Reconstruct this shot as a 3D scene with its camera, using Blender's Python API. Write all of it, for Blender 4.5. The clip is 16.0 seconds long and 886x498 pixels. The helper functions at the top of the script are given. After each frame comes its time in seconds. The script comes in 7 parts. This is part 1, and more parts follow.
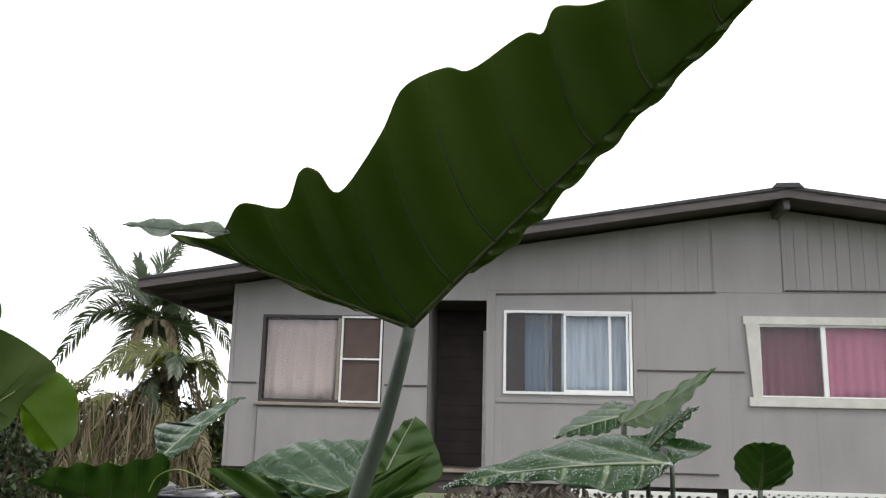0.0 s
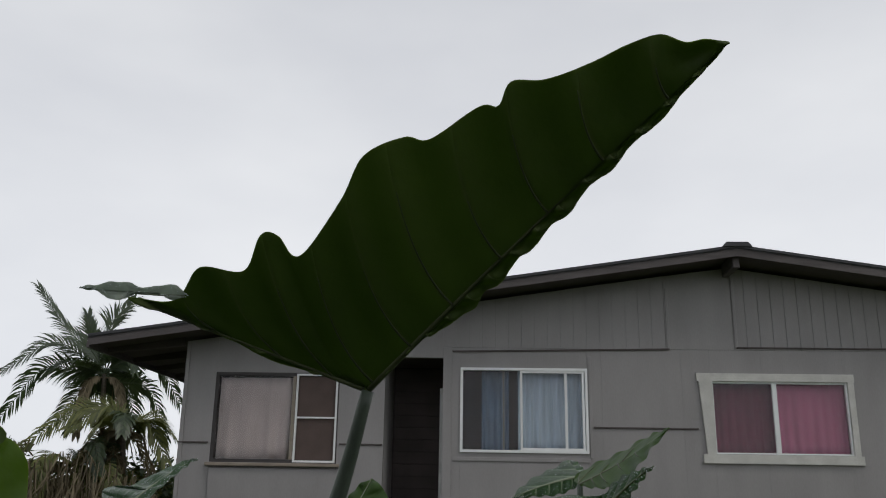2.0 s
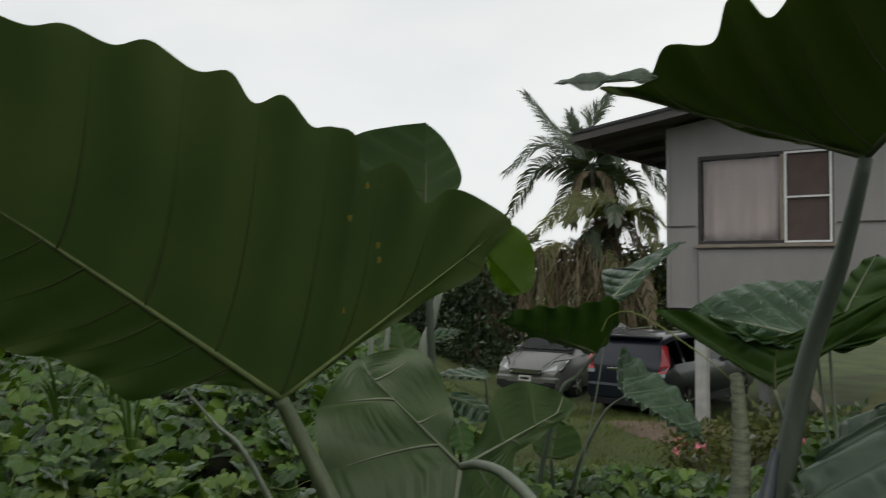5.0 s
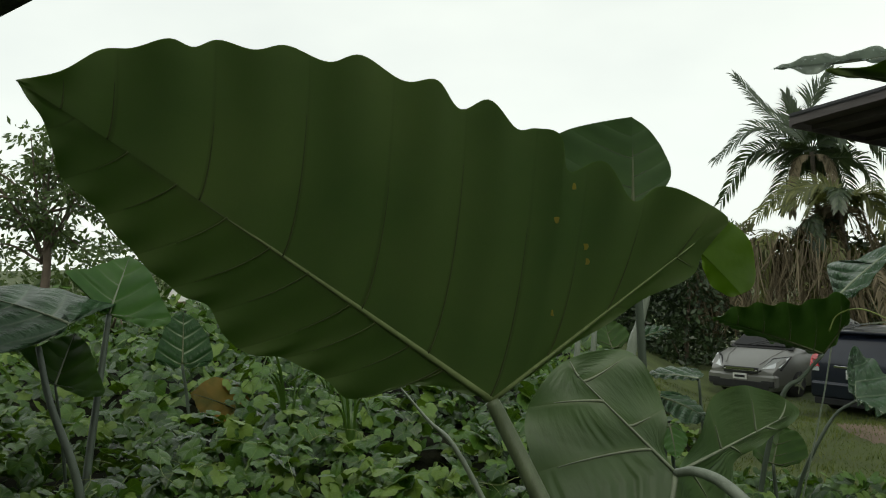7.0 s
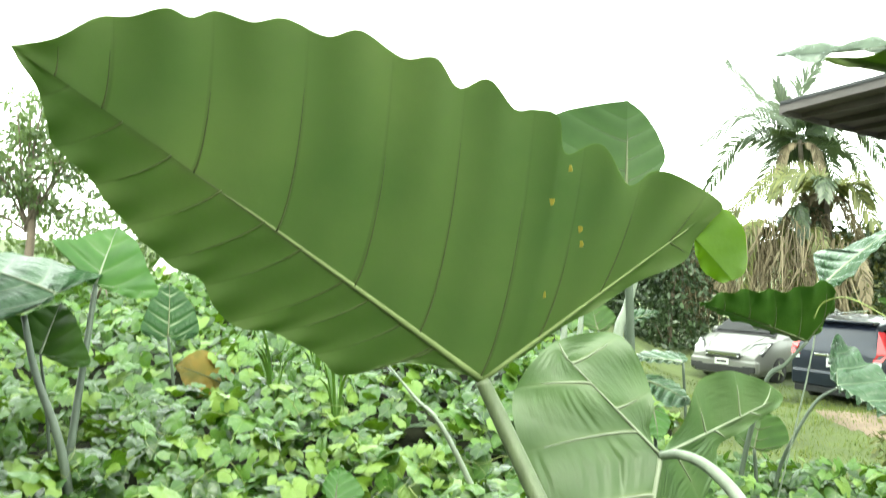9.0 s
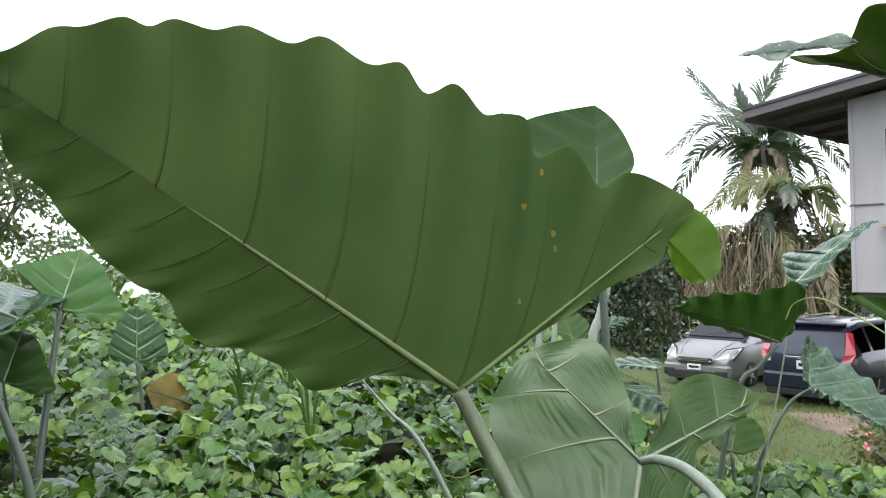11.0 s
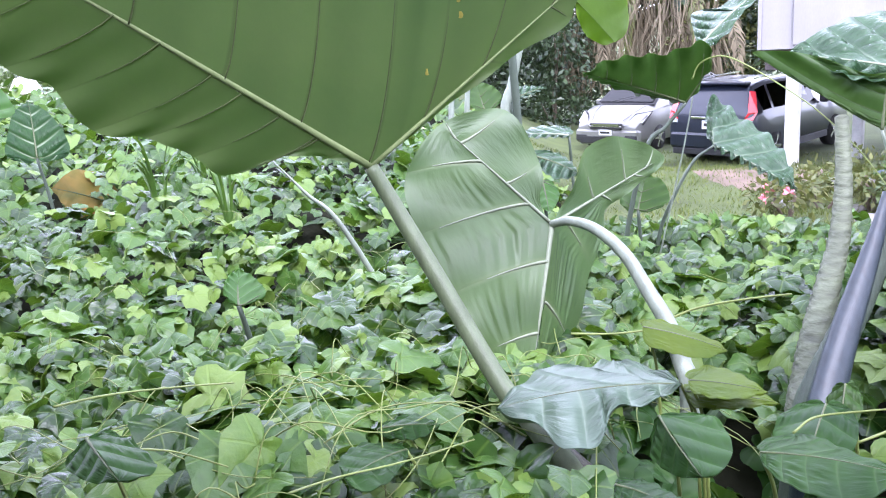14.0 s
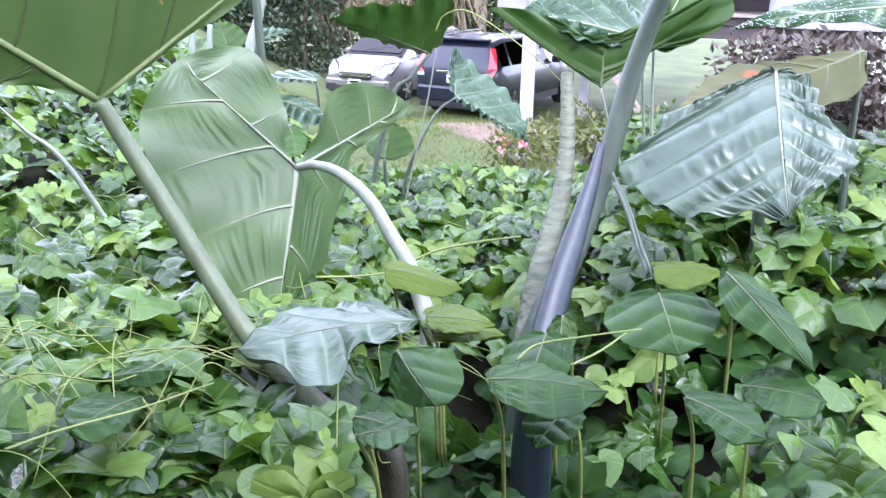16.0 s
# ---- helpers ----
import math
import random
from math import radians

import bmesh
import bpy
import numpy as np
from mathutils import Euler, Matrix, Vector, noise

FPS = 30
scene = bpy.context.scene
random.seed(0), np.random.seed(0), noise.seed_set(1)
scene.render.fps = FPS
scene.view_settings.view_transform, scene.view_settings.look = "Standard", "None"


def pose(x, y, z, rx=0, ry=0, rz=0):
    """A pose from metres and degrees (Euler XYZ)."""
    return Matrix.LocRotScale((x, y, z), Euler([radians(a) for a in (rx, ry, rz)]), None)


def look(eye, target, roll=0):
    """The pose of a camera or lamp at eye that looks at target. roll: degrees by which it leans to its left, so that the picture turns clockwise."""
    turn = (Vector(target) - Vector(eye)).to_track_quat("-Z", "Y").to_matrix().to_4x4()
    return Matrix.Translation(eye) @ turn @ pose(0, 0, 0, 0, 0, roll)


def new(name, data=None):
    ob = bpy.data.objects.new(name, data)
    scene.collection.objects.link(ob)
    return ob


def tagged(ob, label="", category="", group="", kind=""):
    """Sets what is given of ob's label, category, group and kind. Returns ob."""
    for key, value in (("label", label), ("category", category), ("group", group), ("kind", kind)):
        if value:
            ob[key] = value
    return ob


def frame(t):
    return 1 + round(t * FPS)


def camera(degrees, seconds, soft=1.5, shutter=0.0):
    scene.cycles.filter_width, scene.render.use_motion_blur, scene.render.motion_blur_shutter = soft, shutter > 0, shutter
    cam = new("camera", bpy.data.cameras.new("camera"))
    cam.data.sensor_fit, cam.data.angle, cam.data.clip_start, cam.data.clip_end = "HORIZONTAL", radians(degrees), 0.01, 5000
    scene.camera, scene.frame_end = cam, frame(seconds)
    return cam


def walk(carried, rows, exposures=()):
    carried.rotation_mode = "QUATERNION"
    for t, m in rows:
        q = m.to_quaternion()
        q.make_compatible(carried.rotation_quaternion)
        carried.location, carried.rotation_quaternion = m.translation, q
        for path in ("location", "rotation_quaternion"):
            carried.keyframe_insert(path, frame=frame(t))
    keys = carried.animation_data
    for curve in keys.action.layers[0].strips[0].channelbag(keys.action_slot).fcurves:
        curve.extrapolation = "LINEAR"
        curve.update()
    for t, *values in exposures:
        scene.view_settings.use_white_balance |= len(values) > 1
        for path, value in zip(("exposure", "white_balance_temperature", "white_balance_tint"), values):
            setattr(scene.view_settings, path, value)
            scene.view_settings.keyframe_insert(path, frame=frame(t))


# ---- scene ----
cam = camera(55.0, 16.0, soft=1.1, shutter=0.22)
PATH = [
    (0.0, pose(0.006, 0.005, 2.398, 102.00, -1.42, -0.40)),
    (0.5, pose(0.019, -0.014, 2.399, 104.90, -1.85, -1.51)),
    (1.0, pose(0.008, -0.022, 2.415, 106.12, -1.30, -1.41)),
    (1.5, pose(0.018, -0.032, 2.408, 106.64, -1.55, -2.55)),
    (2.0, pose(0.001, -0.035, 2.410, 105.80, -0.93, -3.28)),
    (2.5, pose(0.013, -0.025, 2.419, 105.39, -0.98, -3.53)),
    (3.0, pose(0.011, -0.028, 2.400, 105.43, -1.64, -2.40)),
    (3.5, pose(0.003, -0.011, 2.420, 103.65, -3.09, 3.39)),
    (4.0, pose(0.022, -0.019, 2.411, 98.06, -2.83, 7.81)),
    (4.5, pose(0.012, 0.005, 2.403, 93.47, -2.38, 19.73)),
    (5.0, pose(0.004, -0.005, 2.397, 91.32, 0.06, 28.44)),
    (5.2, pose(-0.045, 0.018, 2.388, 89.98, -0.56, 31.81)),
    (7.3, pose(-0.011, -0.001, 2.418, 90.70, 0.88, 42.53)),
    (7.5, pose(-0.011, -0.000, 2.415, 89.40, 0.73, 42.43)),
    (8.0, pose(-0.023, -0.002, 2.413, 82.42, -1.05, 40.73)),
    (8.5, pose(-0.023, -0.000, 2.413, 81.92, -0.76, 40.99)),
    (9.0, pose(-0.028, -0.009, 2.417, 89.57, -0.61, 41.11)),
    (9.2, pose(-0.023, -0.012, 2.420, 92.41, 1.14, 40.64)),
    (11.3, pose(-0.054, 0.017, 2.401, 89.48, 0.99, 38.32)),
    (11.5, pose(-0.049, 0.012, 2.404, 87.47, 0.96, 37.31)),
    (12.0, pose(-0.049, 0.016, 2.404, 82.45, 1.20, 35.13)),
    (12.5, pose(-0.047, 0.029, 2.397, 78.36, 2.72, 34.21)),
    (13.0, pose(-0.048, 0.029, 2.391, 76.56, 3.17, 33.67)),
    (13.5, pose(-0.048, 0.032, 2.391, 75.64, 3.55, 33.43)),
    (14.0, pose(-0.050, 0.033, 2.390, 75.50, 3.74, 33.19)),
    (14.5, pose(-0.045, 0.034, 2.391, 74.68, 3.23, 30.32)),
    (15.0, pose(-0.045, 0.031, 2.387, 74.61, 1.96, 24.76)),
    (15.5, pose(-0.040, 0.026, 2.384, 74.42, 0.38, 20.66)),
    (16.0, pose(-0.034, 0.031, 2.376, 71.71, -0.98, 17.16)),
]
EXPOSURES = [(0.0, 0.35, 6500, 11), (0.4, -0.25, 6500, 10), (1.0, -0.82, 6350, 10), (3.5, -0.92, 6350, 9), (4.6, -0.98, 6500, 9), (5.2, -0.65, 6650, 3), (7.4, -0.5, 6800, -6), (7.9, 0.45, 7500, -24), (8.5, 1.65, 7500, -26), (9.1, 2.25, 6600, -8),
             (11.3, 1.15, 5950, 14), (12.0, 1.45, 5700, 23), (12.5, 1.85, 5550, 27), (14.0, 2.2, 5450, 28), (16.0, 2.28, 5350, 28)]
walk(cam, PATH, EXPOSURES)

# ---- sky and sun: even overcast ----
world = bpy.data.worlds.new("sky")
scene.world = world
world.use_nodes = True
wn, wl = world.node_tree.nodes, world.node_tree.links
wn.clear()
w_out = wn.new("ShaderNodeOutputWorld")
w_bg = wn.new("ShaderNodeBackground")
w_sky = wn.new("ShaderNodeTexSky")
w_sky.sky_type = "NISHITA"
w_sky.sun_disc = False
w_sky.sun_elevation, w_sky.sun_rotation = radians(55), radians(-110)
w_tc = wn.new("ShaderNodeTexCoord")
w_map = wn.new("ShaderNodeMapping")
w_map.inputs["Scale"].default_value = (1.0, 1.0, 2.4)
w_noise = wn.new("ShaderNodeTexNoise")
w_noise.inputs["Scale"].default_value = 1.6
w_noise.inputs["Detail"].default_value = 5.0
w_noise.inputs["Roughness"].default_value = 0.5
w_ramp = wn.new("ShaderNodeValToRGB")
w_ramp.color_ramp.elements[0].position, w_ramp.color_ramp.elements[0].color = 0.30, (7.4, 7.5, 7.9, 1)
w_ramp.color_ramp.elements[1].position, w_ramp.color_ramp.elements[1].color = 0.72, (9.6, 9.6, 9.7, 1)
w_mix = wn.new("ShaderNodeMixRGB")
w_mix.inputs[0].default_value = 0.93
wl.new(w_tc.outputs["Generated"], w_map.inputs["Vector"])
wl.new(w_map.outputs["Vector"], w_noise.inputs["Vector"])
wl.new(w_noise.outputs["Fac"], w_ramp.inputs["Fac"])
wl.new(w_sky.outputs["Color"], w_mix.inputs[1])
w_sep = wn.new("ShaderNodeSeparateXYZ")
w_up = wn.new("ShaderNodeMapRange")
w_up.inputs["From Min"].default_value, w_up.inputs["From Max"].default_value = 0.0, 1.0
w_up.inputs["To Min"].default_value, w_up.inputs["To Max"].default_value = 1.55, 0.98
w_mul = wn.new("ShaderNodeMixRGB")
w_mul.blend_type = "MULTIPLY"
w_mul.inputs[0].default_value = 1.0
wl.new(w_tc.outputs["Generated"], w_sep.inputs["Vector"])
wl.new(w_sep.outputs["Z"], w_up.inputs["Value"])
wl.new(w_ramp.outputs["Color"], w_mul.inputs[1])
wl.new(w_up.outputs["Result"], w_mul.inputs[2])
wl.new(w_mul.outputs["Color"], w_mix.inputs[2])
wl.new(w_mix.outputs["Color"], w_bg.inputs["Color"])
w_bg.inputs["Strength"].default_value = 0.12
wl.new(w_bg.outputs["Background"], w_out.inputs["Surface"])

sun = new("sun", bpy.data.lights.new("sun", "SUN"))
sun.data.energy, sun.data.angle, sun.data.color = 1.25, radians(20), (1.0, 0.95, 0.86)
sun.matrix_world = look((6, -3, 12), (0, 3, 1))


# ---- materials ----
def nodes_of(name):
    m = bpy.data.materials.new(name)
    m.use_nodes = True
    n, l = m.node_tree.nodes, m.node_tree.links
    return m, n, l, n["Principled BSDF"]


def surface(name, colour, rough=0.6, vary=0.15, scale=6.0, bump=0.1, bump_scale=60.0, metal=0.0, spec=0.5, stretch=(1, 1, 1), per="", spread=0.0, coat=0.0):
    """Painted, earthen or metal surface: two scales of colour change, fine relief."""
    m, n, l, b = nodes_of(name)
    tc = n.new("ShaderNodeTexCoord")
    mp = n.new("ShaderNodeMapping")
    mp.inputs["Scale"].default_value = stretch
    l.new(tc.outputs["Object"], mp.inputs["Vector"])
    big, fine = n.new("ShaderNodeTexNoise"), n.new("ShaderNodeTexNoise")
    big.inputs["Scale"].default_value, big.inputs["Detail"].default_value = scale, 6
    fine.inputs["Scale"].default_value, fine.inputs["Detail"].default_value = bump_scale, 4
    l.new(mp.outputs["Vector"], big.inputs["Vector"])
    l.new(mp.outputs["Vector"], fine.inputs["Vector"])
    add = n.new("ShaderNodeMath")
    add.operation = "MULTIPLY_ADD"
    l.new(fine.outputs["Fac"], add.inputs[0])
    add.inputs[1].default_value = 0.4
    l.new(big.outputs["Fac"], add.inputs[2])
    last = add.outputs[0]
    if per:
        src = n.new("ShaderNodeObjectInfo" if per == "object" else "ShaderNodeNewGeometry")
        a2 = n.new("ShaderNodeMath")
        a2.operation = "MULTIPLY_ADD"
        l.new(src.outputs["Random" if per == "object" else "Random Per Island"], a2.inputs[0])
        a2.inputs[1].default_value = spread
        l.new(last, a2.inputs[2])
        last = a2.outputs[0]
    ramp = n.new("ShaderNodeValToRGB")
    c = Vector(colour)
    e = ramp.color_ramp.elements
    e[0].position, e[0].color = 0.4, (*(c * (1 - vary)), 1)
    e[1].position, e[1].color = 1.0 + spread, (*(c * (1 + vary)), 1)
    l.new(last, ramp.inputs["Fac"])
    l.new(ramp.outputs["Color"], b.inputs["Base Color"])
    b.inputs["Roughness"].default_value, b.inputs["Metallic"].default_value = rough, metal
    b.inputs["Specular IOR Level"].default_value = spec
    b.inputs["Coat Weight"].default_value = coat
    if bump:
        bp = n.new("ShaderNodeBump")
        bp.inputs["Strength"].default_value, bp.inputs["Distance"].default_value = bump, 0.01
        l.new(fine.outputs["Fac"], bp.inputs["Height"])
        l.new(bp.outputs["Normal"], b.inputs["Normal"])
    return m


def leafy(name, dark, light, glow, rough=0.45, through_part=0.35, scale=9.0, per="", bump=0.25, bump_scale=45.0, spec=0.5, spots=None, streak=None, quilted=0.0, vein=None, vein_part=0.6, vein_wide=0.07, creased=0.0, fold_shade=0.10):
    """Living leaf: patchy green, soft gloss, and daylight that shines through the blade.
    quilted: swelling and wrinkles between the side veins; vein: colour of the side veins in the blade."""
    m, n, l, b = nodes_of(name)
    tc = n.new("ShaderNodeTexCoord")
    big, fine = n.new("ShaderNodeTexNoise"), n.new("ShaderNodeTexNoise")
    big.inputs["Scale"].default_value, big.inputs["Detail"].default_value = scale, 5
    fine.inputs["Scale"].default_value, fine.inputs["Detail"].default_value = bump_scale, 3
    l.new(tc.outputs["Object"], big.inputs["Vector"])
    fold = n.new("ShaderNodeMapping")
    fold.inputs["Scale"].default_value = streak or (1, 1, 1)
    l.new(tc.outputs["Object"], fold.inputs["Vector"])
    l.new(fold.outputs["Vector"], fine.inputs["Vector"])
    last = big.outputs["Fac"]
    if per:
        src = n.new("ShaderNodeObjectInfo" if per == "object" else "ShaderNodeNewGeometry")
        mixv = n.new("ShaderNodeMath")
        mixv.operation = "MULTIPLY_ADD"
        l.new(src.outputs["Random" if per == "object" else "Random Per Island"], mixv.inputs[0])
        mixv.inputs[1].default_value = 0.55
        half = n.new("ShaderNodeMath")
        half.operation = "MULTIPLY"
        half.inputs[1].default_value = 0.5
        l.new(big.outputs["Fac"], half.inputs[0])
        l.new(half.outputs[0], mixv.inputs[2])
        last = mixv.outputs[0]
    ramp, ramp2 = n.new("ShaderNodeValToRGB"), n.new("ShaderNodeValToRGB")
    for r, c0, c1 in ((ramp, dark, light), (ramp2, [v * 0.75 for v in glow], glow)):
        r.color_ramp.elements[0].position, r.color_ramp.elements[0].color = 0.25, (*c0, 1)
        r.color_ramp.elements[1].position, r.color_ramp.elements[1].color = 0.75, (*c1, 1)
        l.new(last, r.inputs["Fac"])
    base = ramp.outputs["Color"]
    if spots:
        vo = n.new("ShaderNodeTexNoise")
        vo.inputs["Scale"].default_value, vo.inputs["Detail"].default_value = 5.0, 6
        l.new(tc.outputs["Object"], vo.inputs["Vector"])
        sr = n.new("ShaderNodeValToRGB")
        sr.color_ramp.elements[0].position, sr.color_ramp.elements[1].position = 0.60, 0.66
        l.new(vo.outputs["Fac"], sr.inputs["Fac"])
        mx = n.new("ShaderNodeMixRGB")
        l.new(sr.outputs["Color"], mx.inputs[0])
        l.new(base, mx.inputs[1])
        mx.inputs[2].default_value = (*spots, 1)
        base = mx.outputs["Color"]
    def calc(op, x, y=None, z=None):
        k = n.new("ShaderNodeMath")
        k.operation = op
        for i, val in enumerate((x, y, z)):
            if val is None:
                continue
            if isinstance(val, (int, float)):
                k.inputs[i].default_value = val
            else:
                l.new(val, k.inputs[i])
        return k.outputs[0]

    glow_out = ramp2.outputs["Color"]
    height = fine.outputs["Fac"]
    if quilted or vein:
        uv = n.new("ShaderNodeUVMap")
        uv.uv_map = "blade"
        sp = n.new("ShaderNodeSeparateXYZ")
        l.new(uv.outputs["UV"], sp.inputs["Vector"])
        away = calc("PINGPONG", sp.outputs["X"], 0.5)
        swell = calc("SINE", calc("MULTIPLY", away, math.pi))
    if vein:
        line = n.new("ShaderNodeMapRange")
        line.inputs["From Min"].default_value, line.inputs["From Max"].default_value = 0.25 * vein_wide, vein_wide
        line.inputs["To Min"].default_value, line.inputs["To Max"].default_value = vein_part, 0.0
        l.new(away, line.inputs["Value"])
        fade = calc("MULTIPLY", line.outputs["Result"], calc("SUBTRACT", 1.05, calc("POWER", sp.outputs["Y"], 1.6)))
        for which in ("base", "glow"):
            mx = n.new("ShaderNodeMixRGB")
            l.new(fade, mx.inputs[0])
            l.new(base if which == "base" else glow_out, mx.inputs[1])
            mx.inputs[2].default_value = (*vein, 1)
            if which == "base":
                base = mx.outputs["Color"]
            else:
                glow_out = mx.outputs["Color"]
        # tone wave between veins paints light and dark sides of the folds
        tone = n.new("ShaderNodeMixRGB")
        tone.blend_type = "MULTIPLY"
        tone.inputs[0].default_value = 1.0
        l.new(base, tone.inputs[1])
        l.new(calc("MULTIPLY_ADD", calc("SINE", calc("MULTIPLY_ADD", sp.outputs["X"], 2 * math.pi, 0.7)), fold_shade, 1.0), tone.inputs[2])
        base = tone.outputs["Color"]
    if quilted:
        crease = n.new("ShaderNodeTexNoise")
        crease.inputs["Scale"].default_value, crease.inputs["Detail"].default_value = 1.0, 4
        mp = n.new("ShaderNodeMapping")
        mp.inputs["Scale"].default_value = (2.0, 10.0, 1.0)
        l.new(uv.outputs["UV"], mp.inputs["Vector"])
        l.new(mp.outputs["Vector"], crease.inputs["Vector"])
        relief = calc("MULTIPLY_ADD", swell, calc("MULTIPLY_ADD", crease.outputs["Fac"], creased, 0.6), calc("MULTIPLY", fine.outputs["Fac"], 0.12))
        height = relief
    l.new(base, b.inputs["Base Color"])
    b.inputs["Roughness"].default_value = rough
    b.inputs["Specular IOR Level"].default_value = spec
    bp = n.new("ShaderNodeBump")
    bp.inputs["Strength"].default_value, bp.inputs["Distance"].default_value = (1.0, quilted) if quilted else (bump, 0.004)
    l.new(height, bp.inputs["Height"])
    l.new(bp.outputs["Normal"], b.inputs["Normal"])
    tr = n.new("ShaderNodeBsdfTranslucent")
    l.new(glow_out, tr.inputs["Color"])
    l.new(bp.outputs["Normal"], tr.inputs["Normal"])
    mix = n.new("ShaderNodeMixShader")
    mix.inputs[0].default_value = through_part
    l.new(b.outputs["BSDF"], mix.inputs[1])
    l.new(tr.outputs["BSDF"], mix.inputs[2])
    l.new(mix.outputs["Shader"], n["Material Output"].inputs["Surface"])
    return m


def vine_leafy(name, tones, glow, per, rough=0.27, spec=0.52):
    """Small wet climber leaf: tone differs leaf by leaf, five paler ribs from the stalk, fine puckers."""
    m, n, l, b = nodes_of(name)
    tc = n.new("ShaderNodeTexCoord")
    uv = n.new("ShaderNodeUVMap")
    src = n.new("ShaderNodeObjectInfo" if per == "object" else "ShaderNodeNewGeometry")
    rand = src.outputs["Random" if per == "object" else "Random Per Island"]
    fine = n.new("ShaderNodeTexNoise")
    fine.inputs["Scale"].default_value, fine.inputs["Detail"].default_value = 5.0, 4
    l.new(uv.outputs["UV"], fine.inputs["Vector"])
    patch_n = n.new("ShaderNodeTexNoise")
    patch_n.inputs["Scale"].default_value, patch_n.inputs["Detail"].default_value = 1.3, 3
    l.new(tc.outputs["Object"], patch_n.inputs["Vector"])

    def calc(op, x, y=None, z=None):
        k = n.new("ShaderNodeMath")
        k.operation = op
        for i, val in enumerate((x, y, z)):
            if val is None:
                continue
            if isinstance(val, (int, float)):
                k.inputs[i].default_value = val
            else:
                l.new(val, k.inputs[i])
        return k.outputs[0]

    tone = calc("MULTIPLY_ADD", patch_n.outputs["Fac"], 0.7, calc("MULTIPLY_ADD", rand, 0.95, -0.34))
    tone = calc("MULTIPLY_ADD", fine.outputs["Fac"], 0.22, calc("SUBTRACT", tone, 0.11))
    ramp = n.new("ShaderNodeValToRGB")
    e = ramp.color_ramp.elements
    e[0].position, e[0].color = 0.15, (*tones[0], 1)
    e[1].position, e[1].color = 0.88, (*tones[3], 1)
    for pos, c in ((0.42, tones[1]), (0.70, tones[2])):
        k = e.new(pos)
        k.color = (*c, 1)
    l.new(tone, ramp.inputs["Fac"])
    sp = n.new("ShaderNodeSeparateXYZ")
    l.new(uv.outputs["UV"], sp.inputs["Vector"])
    ang = calc("ABSOLUTE", calc("ARCTAN2", sp.outputs["Y"], sp.outputs["X"]))
    reach = calc("SQRT", calc("ADD", calc("MULTIPLY", sp.outputs["X"], sp.outputs["X"]), calc("MULTIPLY", sp.outputs["Y"], sp.outputs["Y"])))
    off = calc("MULTIPLY", calc("PINGPONG", ang, 0.49), reach)
    rib = n.new("ShaderNodeMapRange")
    rib.inputs["From Min"].default_value, rib.inputs["From Max"].default_value = 0.012, 0.035
    rib.inputs["To Min"].default_value, rib.inputs["To Max"].default_value = 0.32, 0.0
    l.new(off, rib.inputs["Value"])
    mx = n.new("ShaderNodeMixRGB")
    l.new(rib.outputs["Result"], mx.inputs[0])
    l.new(ramp.outputs["Color"], mx.inputs[1])
    mx.inputs[2].default_value = (*[v * 1.25 for v in tones[3]], 1)
    l.new(mx.outputs["Color"], b.inputs["Base Color"])
    l.new(calc("MULTIPLY_ADD", rand, 0.25, rough - 0.08), b.inputs["Roughness"])
    b.inputs["Specular IOR Level"].default_value = spec
    bp = n.new("ShaderNodeBump")
    bp.inputs["Strength"].default_value, bp.inputs["Distance"].default_value = 0.5, 0.006
    l.new(calc("SUBTRACT", fine.outputs["Fac"], calc("MULTIPLY", rib.outputs["Result"], 0.8)), bp.inputs["Height"])
    l.new(bp.outputs["Normal"], b.inputs["Normal"])
    tr = n.new("ShaderNodeBsdfTranslucent")
    tr.inputs["Color"].default_value = (*glow, 1)
    mix = n.new("ShaderNodeMixShader")
    mix.inputs[0].default_value = 0.14
    l.new(b.outputs["BSDF"], mix.inputs[1])
    l.new(tr.outputs["BSDF"], mix.inputs[2])
    l.new(mix.outputs["Shader"], n["Material Output"].inputs["Surface"])
    return m


def glass(name, tint=(0.97, 0.95, 0.94), alpha=0.25):
    m, n, l, b = nodes_of(name)
    tr, gl = n.new("ShaderNodeBsdfTransparent"), n.new("ShaderNodeBsdfGlossy")
    tr.inputs["Color"].default_value = (*tint, 1)
    gl.inputs["Roughness"].default_value = 0.04
    fr = n.new("ShaderNodeFresnel")
    fr.inputs["IOR"].default_value = 1.33 + alpha * 0.2
    mix = n.new("ShaderNodeMixShader")
    l.new(fr.outputs["Fac"], mix.inputs[0])
    l.new(tr.outputs["BSDF"], mix.inputs[1])
    l.new(gl.outputs["BSDF"], mix.inputs[2])
    l.new(mix.outputs["Shader"], n["Material Output"].inputs["Surface"])
    return m


